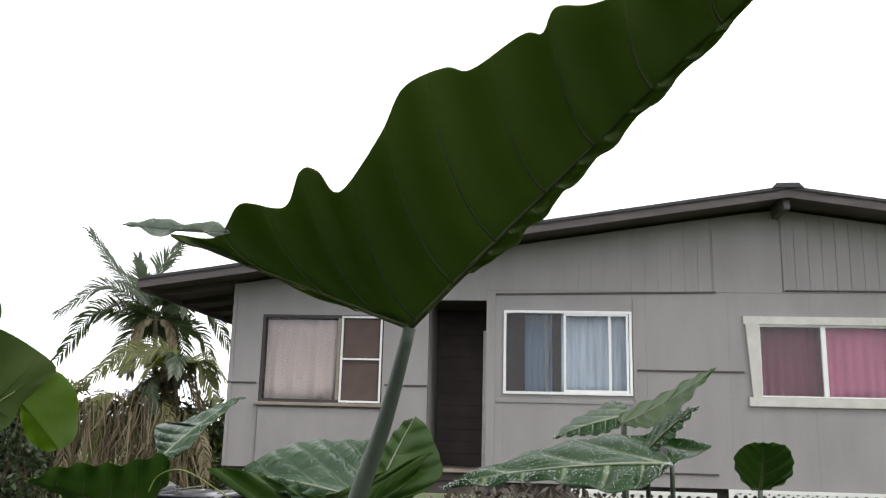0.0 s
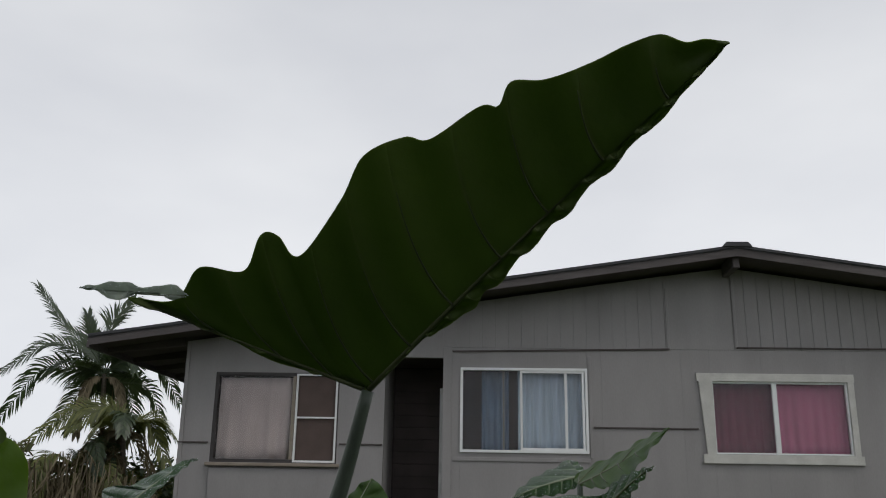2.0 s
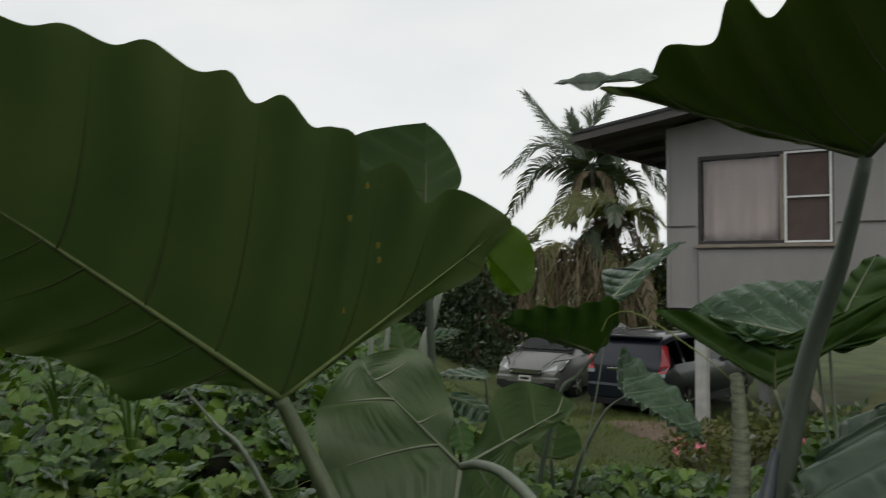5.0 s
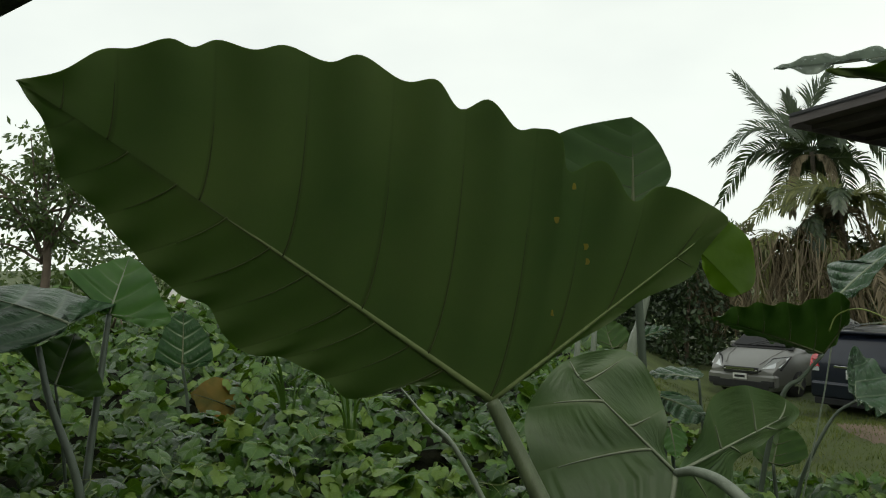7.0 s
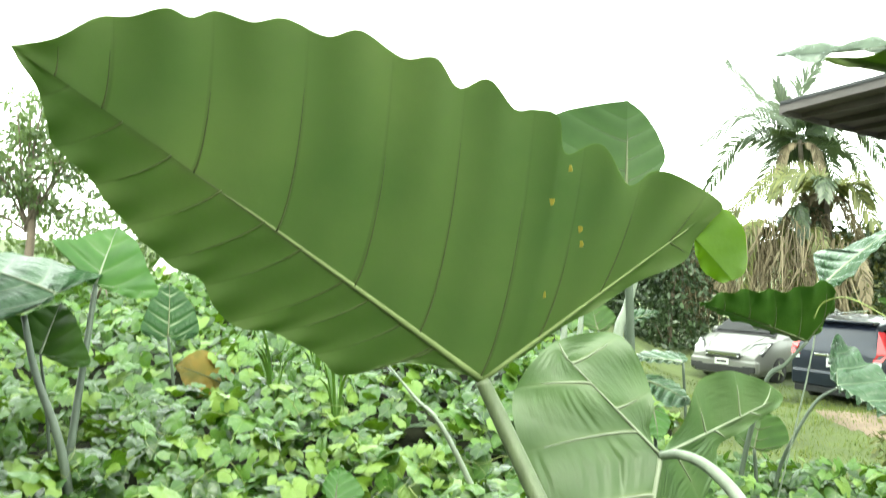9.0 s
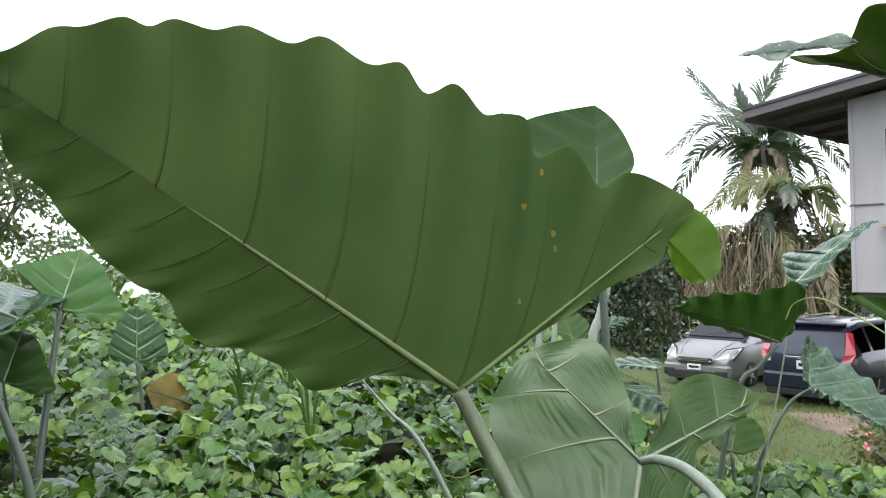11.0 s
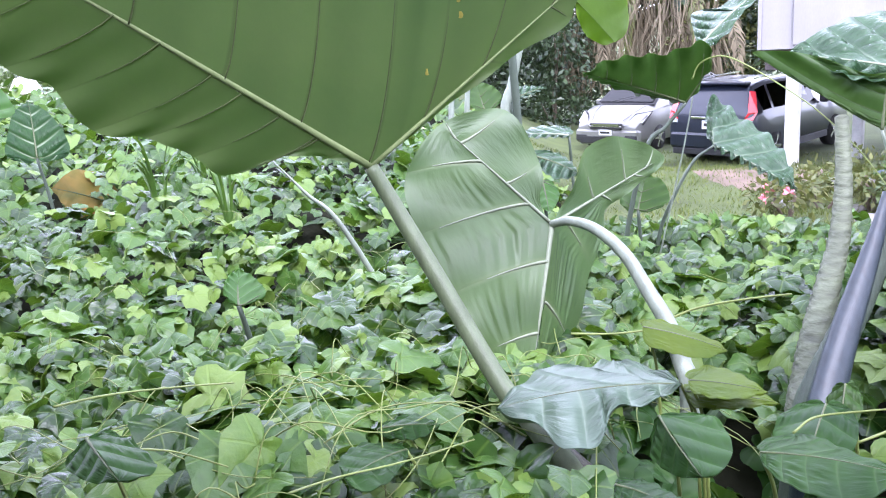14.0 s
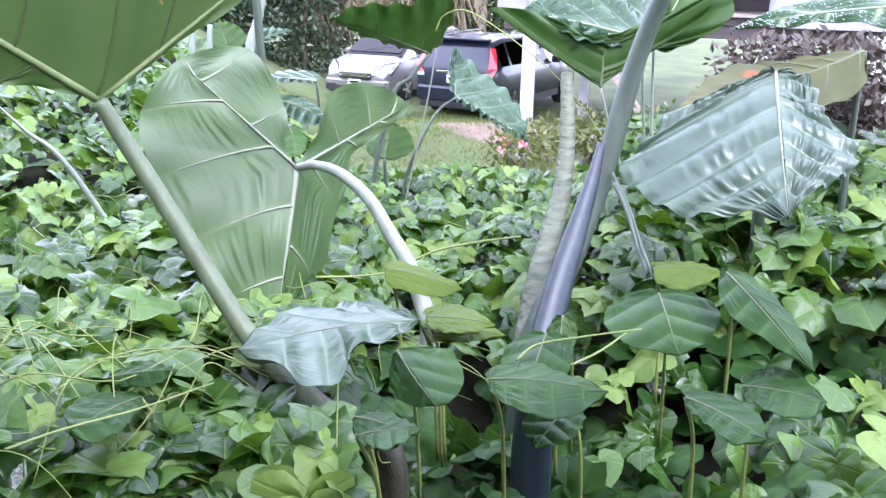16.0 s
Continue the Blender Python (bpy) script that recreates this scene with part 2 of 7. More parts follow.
# strongest bands here: fold shading put into the leaf colour
M_TARO = leafy("taro_green", (0.040, 0.068, 0.014), (0.094, 0.125, 0.036), (0.23, 0.34, 0.075), rough=0.5, through_part=0.36, scale=2.8, spec=0.3, bump_scale=24, quilted=0.022, vein=(0.16, 0.20, 0.07), vein_part=0.7, vein_wide=0.045, fold_shade=0.36)
M_TARO_UNDER = leafy("taro_pale_underside", (0.052, 0.104, 0.030), (0.102, 0.152, 0.058), (0.16, 0.30, 0.03), rough=0.42, through_part=0.25, scale=3.0, bump_scale=30, spec=0.45, quilted=0.006, vein=(0.20, 0.24, 0.11), vein_part=0.35, creased=0.6)
M_TARO_WET = leafy("taro_wet_top", (0.010, 0.040, 0.010), (0.028, 0.070, 0.018), (0.12, 0.24, 0.04), rough=0.34, through_part=0.15, scale=7.0, spec=0.2, bump_scale=26, quilted=0.014, vein=(0.22, 0.27, 0.17), vein_part=0.85, vein_wide=0.10, creased=0.6)
M_TARO_PALE = leafy("taro_pale_top", (0.024, 0.064, 0.024), (0.046, 0.098, 0.042), (0.12, 0.22, 0.06), rough=0.3, through_part=0.15, scale=7.0, spec=0.4, bump_scale=26, quilted=0.032, vein=(0.17, 0.22, 0.14), vein_part=0.6, vein_wide=0.08, creased=0.8)
# near-white leaf colour stands in for sky sheen on the wet tip
M_TARO_TIP = leafy("lobe_tip_wet_sheen", (0.22, 0.27, 0.22), (0.42, 0.46, 0.42), (0.6, 0.66, 0.58), rough=0.3, through_part=0.6, scale=20.0)
# brighter copy of the leaf green, with the backlight painted in
M_LOBE = leafy("lobe_backlight_tint", (0.07, 0.13, 0.015), (0.10, 0.17, 0.02), (0.35, 0.52, 0.04), rough=0.5, through_part=0.5)
# darker copy of the taro green; shade is put into the colour
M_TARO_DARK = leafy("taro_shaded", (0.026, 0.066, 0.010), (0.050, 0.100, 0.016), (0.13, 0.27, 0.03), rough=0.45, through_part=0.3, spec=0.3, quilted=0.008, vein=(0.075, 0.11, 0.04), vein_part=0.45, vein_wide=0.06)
# light on the arched leaf put into this green; young leaves share it
M_TARO_BRIGHT = leafy("taro_lit_young_green", (0.045, 0.120, 0.026), (0.085, 0.170, 0.046), (0.20, 0.42, 0.05), rough=0.42, through_part=0.35, scale=6.0, spec=0.3, quilted=0.006, vein=(0.17, 0.25, 0.11), vein_part=0.6, vein_wide=0.08)
M_TARO_YELLOW = leafy("taro_yellowing", (0.046, 0.060, 0.012), (0.090, 0.088, 0.016), (0.2, 0.2, 0.03), rough=0.6, through_part=0.3, scale=4.0, spots=(0.32, 0.085, 0.015))
M_VEIN = surface("leaf_rib", (0.078, 0.094, 0.036), rough=0.5, vary=0.2, scale=15)
M_SIDEVEIN = surface("leaf_side_vein", (0.066, 0.082, 0.034), rough=0.5, vary=0.2, scale=15)
M_VEIN_PALE = surface("pale_vein", (0.20, 0.23, 0.15), rough=0.5, vary=0.15, scale=15)
M_STEM = surface("petiole_green", (0.066, 0.086, 0.062), rough=0.5, vary=0.3, scale=5, stretch=(6, 6, 1), bump=0.15)
M_STEM_PALE = surface("petiole_pale", (0.20, 0.23, 0.18), rough=0.45, vary=0.25, scale=6, stretch=(5, 5, 1), bump=0.2)
M_SHEATH = surface("sheath_slate", (0.023, 0.032, 0.041), rough=0.42, vary=0.4, scale=4, stretch=(14, 14, 0.7), bump=0.12)
M_CRINKLE = surface("old_sheath", (0.085, 0.098, 0.056), rough=0.6, vary=0.55, scale=11, stretch=(1, 1, 4), bump=1.0, bump_scale=16)
M_SPOT = leafy("torn_yellow", (0.25, 0.22, 0.04), (0.4, 0.33, 0.06), (0.6, 0.55, 0.1), rough=0.7, through_part=0.5)
M_VINE = vine_leafy("vine_leaf", ((0.013, 0.040, 0.005), (0.032, 0.080, 0.011), (0.064, 0.132, 0.020), (0.125, 0.195, 0.032)), (0.18, 0.34, 0.015), "island", 0.32, 0.42)
M_VINE_OBJ = vine_leafy("vine_leaf_near", ((0.013, 0.040, 0.005), (0.032, 0.080, 0.011), (0.064, 0.132, 0.020), (0.125, 0.195, 0.032)), (0.18, 0.34, 0.015), "object", 0.32, 0.42)
M_WEED = leafy("weed_leaf", (0.016, 0.045, 0.010), (0.075, 0.145, 0.026), (0.16, 0.3, 0.02), rough=0.38, through_part=0.15, scale=3.0, per="island", spec=0.45)
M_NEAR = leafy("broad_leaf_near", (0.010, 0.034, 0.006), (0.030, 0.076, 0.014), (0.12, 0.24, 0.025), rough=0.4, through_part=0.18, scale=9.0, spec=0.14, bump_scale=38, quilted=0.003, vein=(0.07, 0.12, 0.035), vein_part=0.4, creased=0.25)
# yellow-green copy of the broad leaf, sunlight put into its colour
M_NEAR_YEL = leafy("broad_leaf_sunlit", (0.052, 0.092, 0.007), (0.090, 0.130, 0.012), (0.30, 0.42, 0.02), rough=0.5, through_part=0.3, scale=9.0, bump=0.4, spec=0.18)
# base colour paled to stand in for sky reflected on wet leaves
M_NEAR_PALE = leafy("broad_leaf_sky_sheen", (0.042, 0.078, 0.046), (0.080, 0.122, 0.078), (0.14, 0.22, 0.08), rough=0.38, through_part=0.12, scale=12.0, spec=0.65, bump_scale=22, quilted=0.006, vein=(0.12, 0.16, 0.10), vein_part=0.5, creased=0.8)
M_TENDRIL = surface("vine_stem", (0.17, 0.21, 0.05), rough=0.5, vary=0.3)
# near-black soil: the shade of the leaf gaps is in its colour
M_SOIL = surface("soil_gap_shade", (0.012, 0.013, 0.007), rough=0.95, vary=0.5, scale=1.2, bump=0.6, bump_scale=30, spec=0.08)
M_LAWN = surface("lawn_ground", (0.060, 0.080, 0.020), rough=0.95, vary=0.6, scale=0.9, bump=0.5, bump_scale=40)
M_GRASS = leafy("grass_blade", (0.050, 0.088, 0.014), (0.150, 0.165, 0.040), (0.2, 0.28, 0.04), rough=0.55, through_part=0.2, per="island", scale=0.8, spec=0.3)
M_WALL = surface("grey_paint", (0.262, 0.250, 0.250), rough=0.75, vary=0.13, scale=1.5, bump=0.15, bump_scale=35, stretch=(1.6, 1.6, 0.5), per="object", spread=0.06)
M_TRIM_GREY = surface("grey_trim", (0.17, 0.165, 0.16), rough=0.7, vary=0.2, scale=3, bump=0.15)
M_FASCIA = surface("weathered_fascia", (0.085, 0.074, 0.074), rough=0.8, vary=0.4, scale=2.5, bump=0.3, stretch=(0.6, 1, 4))
M_SOFFIT = surface("soffit_boards", (0.075, 0.062, 0.06), rough=0.85, vary=0.3, scale=2)
M_ROOF = surface("roof_felt", (0.055, 0.055, 0.06), rough=0.9, vary=0.3, scale=4, bump=0.5)
M_WHITE = surface("white_paint", (0.72, 0.72, 0.70), rough=0.5, vary=0.12, scale=5, bump=0.1)
M_ALU = surface("white_aluminium", (0.74, 0.75, 0.75), rough=0.4, vary=0.06, scale=6, bump=0.0)
M_DARKFRAME = surface("dark_frame", (0.035, 0.03, 0.03), rough=0.6, vary=0.2)
M_CURT_PINKWHITE = surface("curtain_dusty_white", (0.57, 0.52, 0.52), rough=0.9, vary=0.14, scale=3, stretch=(3, 1, 0.4))
M_CURT_BLUE = surface("curtain_blue", (0.13, 0.21, 0.32), rough=0.9, vary=0.45, scale=5, stretch=(4, 1, 0.3))
M_CURT_LIGHT = surface("curtain_pale_blue", (0.42, 0.55, 0.68), rough=0.9, vary=0.25, scale=5, stretch=(4, 1, 0.3))
M_CURT_PINK = surface("curtain_pink", (0.46, 0.16, 0.29), rough=0.9, vary=0.25, scale=4, stretch=(4, 1, 0.3))
# darkened copy of the pink curtain; dimness behind the glass is painted in
M_CURT_DIM = surface("curtain_pink_dimmed", (0.20, 0.06, 0.11), rough=0.9, vary=0.25, scale=4, stretch=(4, 1, 0.3))
M_SCREEN = surface("insect_screen", (0.095, 0.068, 0.060), rough=0.9, vary=0.2, scale=3)
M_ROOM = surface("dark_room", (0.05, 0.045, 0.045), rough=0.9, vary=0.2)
M_GLASS = glass("window_glass")
M_CARGLASS = glass("car_glass", (0.03, 0.033, 0.036), 0.05)
M_POST = surface("post_white_worn", (0.42, 0.42, 0.41), rough=0.7, vary=0.25, scale=5, bump=0.3)
M_SILVER = surface("car_silver", (0.22, 0.22, 0.21), rough=0.35, vary=0.05, metal=0.4, bump=0.0, coat=0.25)
M_NAVY = surface("car_dark_blue", (0.012, 0.016, 0.030), rough=0.3, vary=0.1, metal=0.2, bump=0.0, coat=0.45)
M_BLACK = surface("black_plastic", (0.02, 0.02, 0.022), rough=0.6, vary=0.2, bump=0.0)
M_TYRE = surface("tyre_rubber", (0.018, 0.018, 0.018), rough=0.9, vary=0.2)
M_CHROME = surface("chrome", (0.75, 0.75, 0.76), rough=0.15, vary=0.05, metal=1.0, bump=0.0)
M_RED = surface("red_lens", (0.55, 0.02, 0.03), rough=0.2, vary=0.1, bump=0.0, coat=1.0)
M_LAMP = surface("clear_lens", (0.62, 0.64, 0.66), rough=0.15, vary=0.1, bump=0.0, coat=1.0)
M_PLATE = surface("plate_white", (0.7, 0.7, 0.68), rough=0.5, vary=0.05, bump=0.0)
M_TRUNK = surface("palm_bark", (0.10, 0.085, 0.065), rough=0.9, vary=0.35, scale=6, stretch=(1, 1, 6), bump=0.5)
M_BARK = surface("bark", (0.13, 0.10, 0.075), rough=0.9, vary=0.35, scale=6, bump=0.5)
M_PALM = leafy("palm_leaflet", (0.014, 0.028, 0.012), (0.050, 0.072, 0.030), (0.09, 0.15, 0.025), rough=0.38, through_part=0.15, per="island", scale=0.6, spec=0.5)
M_PALM_DRY = leafy("palm_dry", (0.060, 0.048, 0.028), (0.24, 0.20, 0.13), (0.2, 0.15, 0.05), rough=0.7, through_part=0.15, per="island", scale=0.6, spec=0.3)
M_PALM_YEL = leafy("palm_yellow_green", (0.045, 0.06, 0.015), (0.13, 0.14, 0.035), (0.2, 0.22, 0.04), rough=0.5, through_part=0.2, per="island", scale=0.6)
M_HEDGE = leafy("hedge_leaf", (0.012, 0.024, 0.010), (0.05, 0.08, 0.032), (0.08, 0.14, 0.03), rough=0.4, through_part=0.15, per="island", scale=0.8)
M_TREELEAF = leafy("tree_leaf", (0.030, 0.055, 0.018), (0.090, 0.130, 0.045), (0.18, 0.27, 0.05), rough=0.45, through_part=0.28, per="island", scale=0.8)
M_FLOWER = surface("pink_petal", (0.62, 0.22, 0.26), rough=0.7, vary=0.25, per="island", spread=0.3, bump=0.0)
M_BRICKDIRT = surface("red_dirt", (0.16, 0.115, 0.085), rough=0.95, vary=0.4, scale=2, bump=0.4, bump_scale=40)
M_POT = surface("plastic_bucket_blue", (0.10, 0.14, 0.20), rough=0.6, vary=0.3)
M_WOOD = surface("grey_wood", (0.26, 0.22, 0.18), rough=0.85, vary=0.3, scale=4, stretch=(1, 1, 5), bump=0.4)
M_SHEATH_B = surface("sheath_olive", (0.060, 0.056, 0.034), rough=0.5, vary=0.4, scale=5, stretch=(6, 6, 1), bump=0.3)
M_TARO_BROAD = leafy("taro_broad_underside", (0.058, 0.101, 0.028), (0.112, 0.146, 0.050), (0.19, 0.35, 0.04), rough=0.5, through_part=0.36, scale=3.2, spec=0.35, bump_scale=26, quilted=0.006, vein=(0.050, 0.066, 0.018), vein_part=0.35, vein_wide=0.03)
M_RIB_BROAD = surface("broad_leaf_rib", (0.145, 0.185, 0.072), rough=0.6, vary=0.15, scale=15, spec=0.25)
M_STEM_BROAD = surface("petiole_olive", (0.092, 0.118, 0.060), rough=0.5, vary=0.3, scale=5, stretch=(6, 6, 1), bump=0.15)
M_BRONZE = leafy("bronze_leaf", (0.030, 0.026, 0.020), (0.105, 0.085, 0.068), (0.10, 0.06, 0.04), rough=0.55, through_part=0.12, per="island", scale=1.5, spec=0.35)
M_TARO_BACK = leafy("taro_blue_green", (0.042, 0.085, 0.026), (0.066, 0.115, 0.040), (0.15, 0.28, 0.05), rough=0.5, through_part=0.34, scale=5.0, spec=0.3, quilted=0.003, vein=(0.09, 0.13, 0.06), vein_part=0.4)
M_SIDEVEIN_BROAD = surface("broad_side_vein", (0.066, 0.085, 0.028), rough=0.6, vary=0.3, scale=15, spec=0.2)
M_STONE = surface("garden_stone", (0.20, 0.19, 0.18), rough=0.9, vary=0.3, scale=8, bump=0.4)
M_DYING = leafy("dying_leaf", (0.075, 0.085, 0.014), (0.20, 0.13, 0.025), (0.3, 0.15, 0.03), rough=0.7, through_part=0.25, scale=9.0, spec=0.2, spots=(0.60, 0.20, 0.03))
M_TRIMWHITE = surface("aged_white_trim", (0.50, 0.49, 0.46), rough=0.6, vary=0.2, scale=4, bump=0.2)
M_DEW = surface("water_drop", (0.75, 0.82, 0.84), rough=0.06, vary=0.03, bump=0.0, spec=1.0)


# ---- mesh helpers ----
def mesh_of(name, verts, faces, mat, smooth=False):
    me = bpy.data.meshes.new(name)
    me.from_pydata([tuple(map(float, v)) for v in verts], [], faces)
    me.materials.append(mat)
    if smooth:
        me.polygons.foreach_set("use_smooth", [True] * len(me.polygons))
    me.update()
    return me


def part_mesh(name, me, parent, label=""):
    ob = new(name, me)
    ob.parent = parent
    return tagged(ob, label)


def part(name, bm, mat, parent, label="", smooth=False):
    me = bpy.data.meshes.new(name)
    bmesh.ops.recalc_face_normals(bm, faces=bm.faces)
    bm.to_mesh(me)
    bm.free()
    me.materials.append(mat)
    if smooth:
        me.polygons.foreach_set("use_smooth", [True] * len(me.polygons))
    return part_mesh(name, me, parent, label)


def empty(name, m, label, category, group="", kind=""):
    ob = new(name)
    ob.matrix_world = m
    return tagged(ob, label, category, group, kind)


def box_bm(x0, x1, y0, y1, z0, z1, bevel=0.0, bm=None):
    own = bm is None
    bm = bmesh.new() if own else bm
    m = Matrix.Translation(((x0 + x1) / 2, (y0 + y1) / 2, (z0 + z1) / 2)) @ Matrix.Diagonal((x1 - x0, y1 - y0, z1 - z0, 1))
    made = bmesh.ops.create_cube(bm, size=1.0, matrix=m)
    if bevel and own:
        bmesh.ops.bevel(bm, geom=bm.edges[:], offset=bevel, segments=1, affect="EDGES")
    return bm


def prism_bm(poly, y0, y1):
    """Closed outline in x and z, drawn out from y0 to y1."""
    bm = bmesh.new()
    a = [bm.verts.new((x, y0, z)) for x, z in poly]
    b = [bm.verts.new((x, y1, z)) for x, z in poly]
    bm.faces.new(a)
    bm.faces.new(b[::-1])
    for i in range(len(poly)):
        j = (i + 1) % len(poly)
        bm.faces.new((a[i], b[i], b[j], a[j]))
    return bm


def smooth_line(points, steps=8):
    """Even curve through the points."""
    p = [Vector(q) for q in points]
    p = [p[0] * 2 - p[1]] + p + [p[-1] * 2 - p[-2]]
    out = []
    for i in range(1, len(p) - 2):
        for k in range(steps):
            t = k / steps
            a, b, c, d = p[i - 1], p[i], p[i + 1], p[i + 2]
            out.append(0.5 * ((2 * b) + (c - a) * t + (2 * a - 5 * b + 4 * c - d) * t * t + (3 * b - a - 3 * c + d) * t ** 3))
    out.append(p[-2])
    return out


def tube(points, radii, sides=8, flat=1.0, rough=0.0):
    """Round rod along points; radii at each point. Gives verts and faces."""
    verts, faces = [], []
    n = len(points)
    ref = Vector((0.31, 0.42, 0.85))
    for i, p in enumerate(points):
        d = (points[min(i + 1, n - 1)] - points[max(i - 1, 0)]).normalized()
        s = d.cross(ref)
        if s.length < 1e-3:
            s = d.cross(Vector((1, 0, 0)))
        s.normalize()
        q = s.cross(d)
        for k in range(sides):
            a = 2 * math.pi * k / sides
            r = radii[i] * (1 + rough * math.sin(3 * a + i * 1.7))
            verts.append(p + s * (math.cos(a) * r) + q * (math.sin(a) * r * flat))
    for i in range(n - 1):
        for k in range(sides):
            k2 = (k + 1) % sides
            faces.append((i * sides + k, i * sides + k2, (i + 1) * sides + k2, (i + 1) * sides + k))
    faces.append(tuple(range(sides))[::-1])
    faces.append(tuple((n - 1) * sides + k for k in range(sides)))
    return verts, faces


def rod(name, points, r0, r1, mat, parent, label="", sides=8, steps=6, flat=1.0, rough=0.0):
    line = smooth_line(points, steps)
    n = len(line)
    v, f = tube(line, [r0 + (r1 - r0) * i / (n - 1) for i in range(n)], sides, flat, rough)
    return part_mesh(name, mesh_of(name, v, f, mat, True), parent, label)


# ---- ground: one sheet from the bank at the camera to the horizon ----
R_BANK, Z_BANK = [0.0, 0.7, 1.0, 1.4, 2.5, 3.5, 5, 7, 10, 13, 20, 60, 2000], [0.75, 1.0, 1.45, 1.66, 1.45, 1.36, 1.45, 1.6, 1.86, 1.9, 1.5, 0.2, 0]
R_YARD, Z_YARD = [0.0, 0.7, 1.0, 1.4, 2.5, 3.5, 5, 7, 8.5, 10, 13.4, 16.7, 22, 60, 2000], [0.75, 1.0, 1.42, 1.62, 1.42, 1.24, 0.98, 0.62, 0.22, 0.03, 0.02, -0.46, -0.62, -0.6, 0]


def bearing(x, y):
    return math.degrees(math.atan2(-x, y))


def canopy(x, y):
    """Height of the plant cover; bare ground beyond it."""
    r, az = math.hypot(x, y), bearing(x, y)
    k = min(1, max(0, (az - 24) / 14))
    k = k * k * (3 - 2 * k)
    if az > 110 or az < -90:
        k = 0
    z = k * np.interp(r, R_BANK, Z_BANK) + (1 - k) * np.interp(r, R_YARD, Z_YARD)
    if r < 12:
        amp = 0.21 * min(1, max(0, (r - 1.2) / 1.5)) * (1 if k > 0.5 else max(0, min(1, (8.5 - r) / 3)))
        z += amp * (noise.noise((x * 0.9, y * 0.9, 0.3)) + 0.65 * noise.noise((x * 2.3, y * 2.3, 1.7)))
    hollow = max(0.0, 1 - abs(az - 8) / 17) ** 0.6 * max(0.0, 1 - abs(r - 1.65) / 0.8) ** 0.5 if abs(az - 8) < 17 and abs(r - 1.65) < 0.8 else 0.0
    rise = min(1, max(0, (8.5 - az) / 4)) * (az > -60)
    if rise and 1.9 < r < 5.6:
        z = max(z, z + rise * (np.interp(r, [1.9, 2.4, 3.1, 4.2, 5.0, 5.6], [1.5, 1.60, 1.74, 1.66, 1.2, 0.7]) + 0.5 * (z - np.interp(r, R_YARD, Z_YARD)) - z))
    return float(z - 0.24 * hollow)


def covered(x, y):
    """How far the vines reach: 1 inside, 0 on the lawn."""
    r, az = math.hypot(x, y), bearing(x, y)
    edge = np.interp(az, [-40, 0, 8, 14, 20, 24, 28, 34, 42, 80], [4.8, 5.5, 6.2, 6.6, 7.6, 10.5, 15.0, 19.0, 18.0, 15.0]) + 0.7 * noise.noise((x * 1.1, y * 1.1, 4.0))
    return min(1.0, max(0.0, (edge - r) / 1.3))


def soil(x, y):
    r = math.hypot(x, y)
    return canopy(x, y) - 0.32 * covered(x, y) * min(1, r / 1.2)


rings = [0.0] + [0.35 * 1.042 ** i for i in range(124)] + [80, 160, 400, 1200, 3000]
spokes = 360
gv, gf = [], []
for r in rings:
    for k in range(spokes):
        a = 2 * math.pi * k / spokes
        x, y = r * math.sin(a), r * math.cos(a)
        gv.append((x, y, soil(x, y)))
for i in range(len(rings) - 1):
    for k in range(spokes):
        k2 = (k + 1) % spokes
        gf.append((i * spokes + k, (i + 1) * spokes + k, (i + 1) * spokes + k2, i * spokes + k2))
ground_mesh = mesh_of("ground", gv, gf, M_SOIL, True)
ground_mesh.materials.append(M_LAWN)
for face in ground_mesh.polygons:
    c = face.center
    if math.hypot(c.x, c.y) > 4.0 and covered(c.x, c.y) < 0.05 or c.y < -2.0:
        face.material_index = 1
tagged(new("ground", ground_mesh), "soil under vines, gap shade put into its near-black, rough grass beyond them", "ground", kind="structure")


# ---- giant taro: blades, ribs and stalks ----
def spline2(ctrl, n):
    """Smooth edge through (along, out) controls, n points, close to even."""
    line = smooth_line([(a, b, 0) for a, b in ctrl], 10)
    d = [0.0]
    for p, q in zip(line, line[1:]):
        d.append(d[-1] + (q - p).length)
    t = np.linspace(0, d[-1], n)
    xs = np.interp(t, d, [p.x for p in line])
    ys = np.interp(t, d, [p.y for p in line])
    return xs, ys


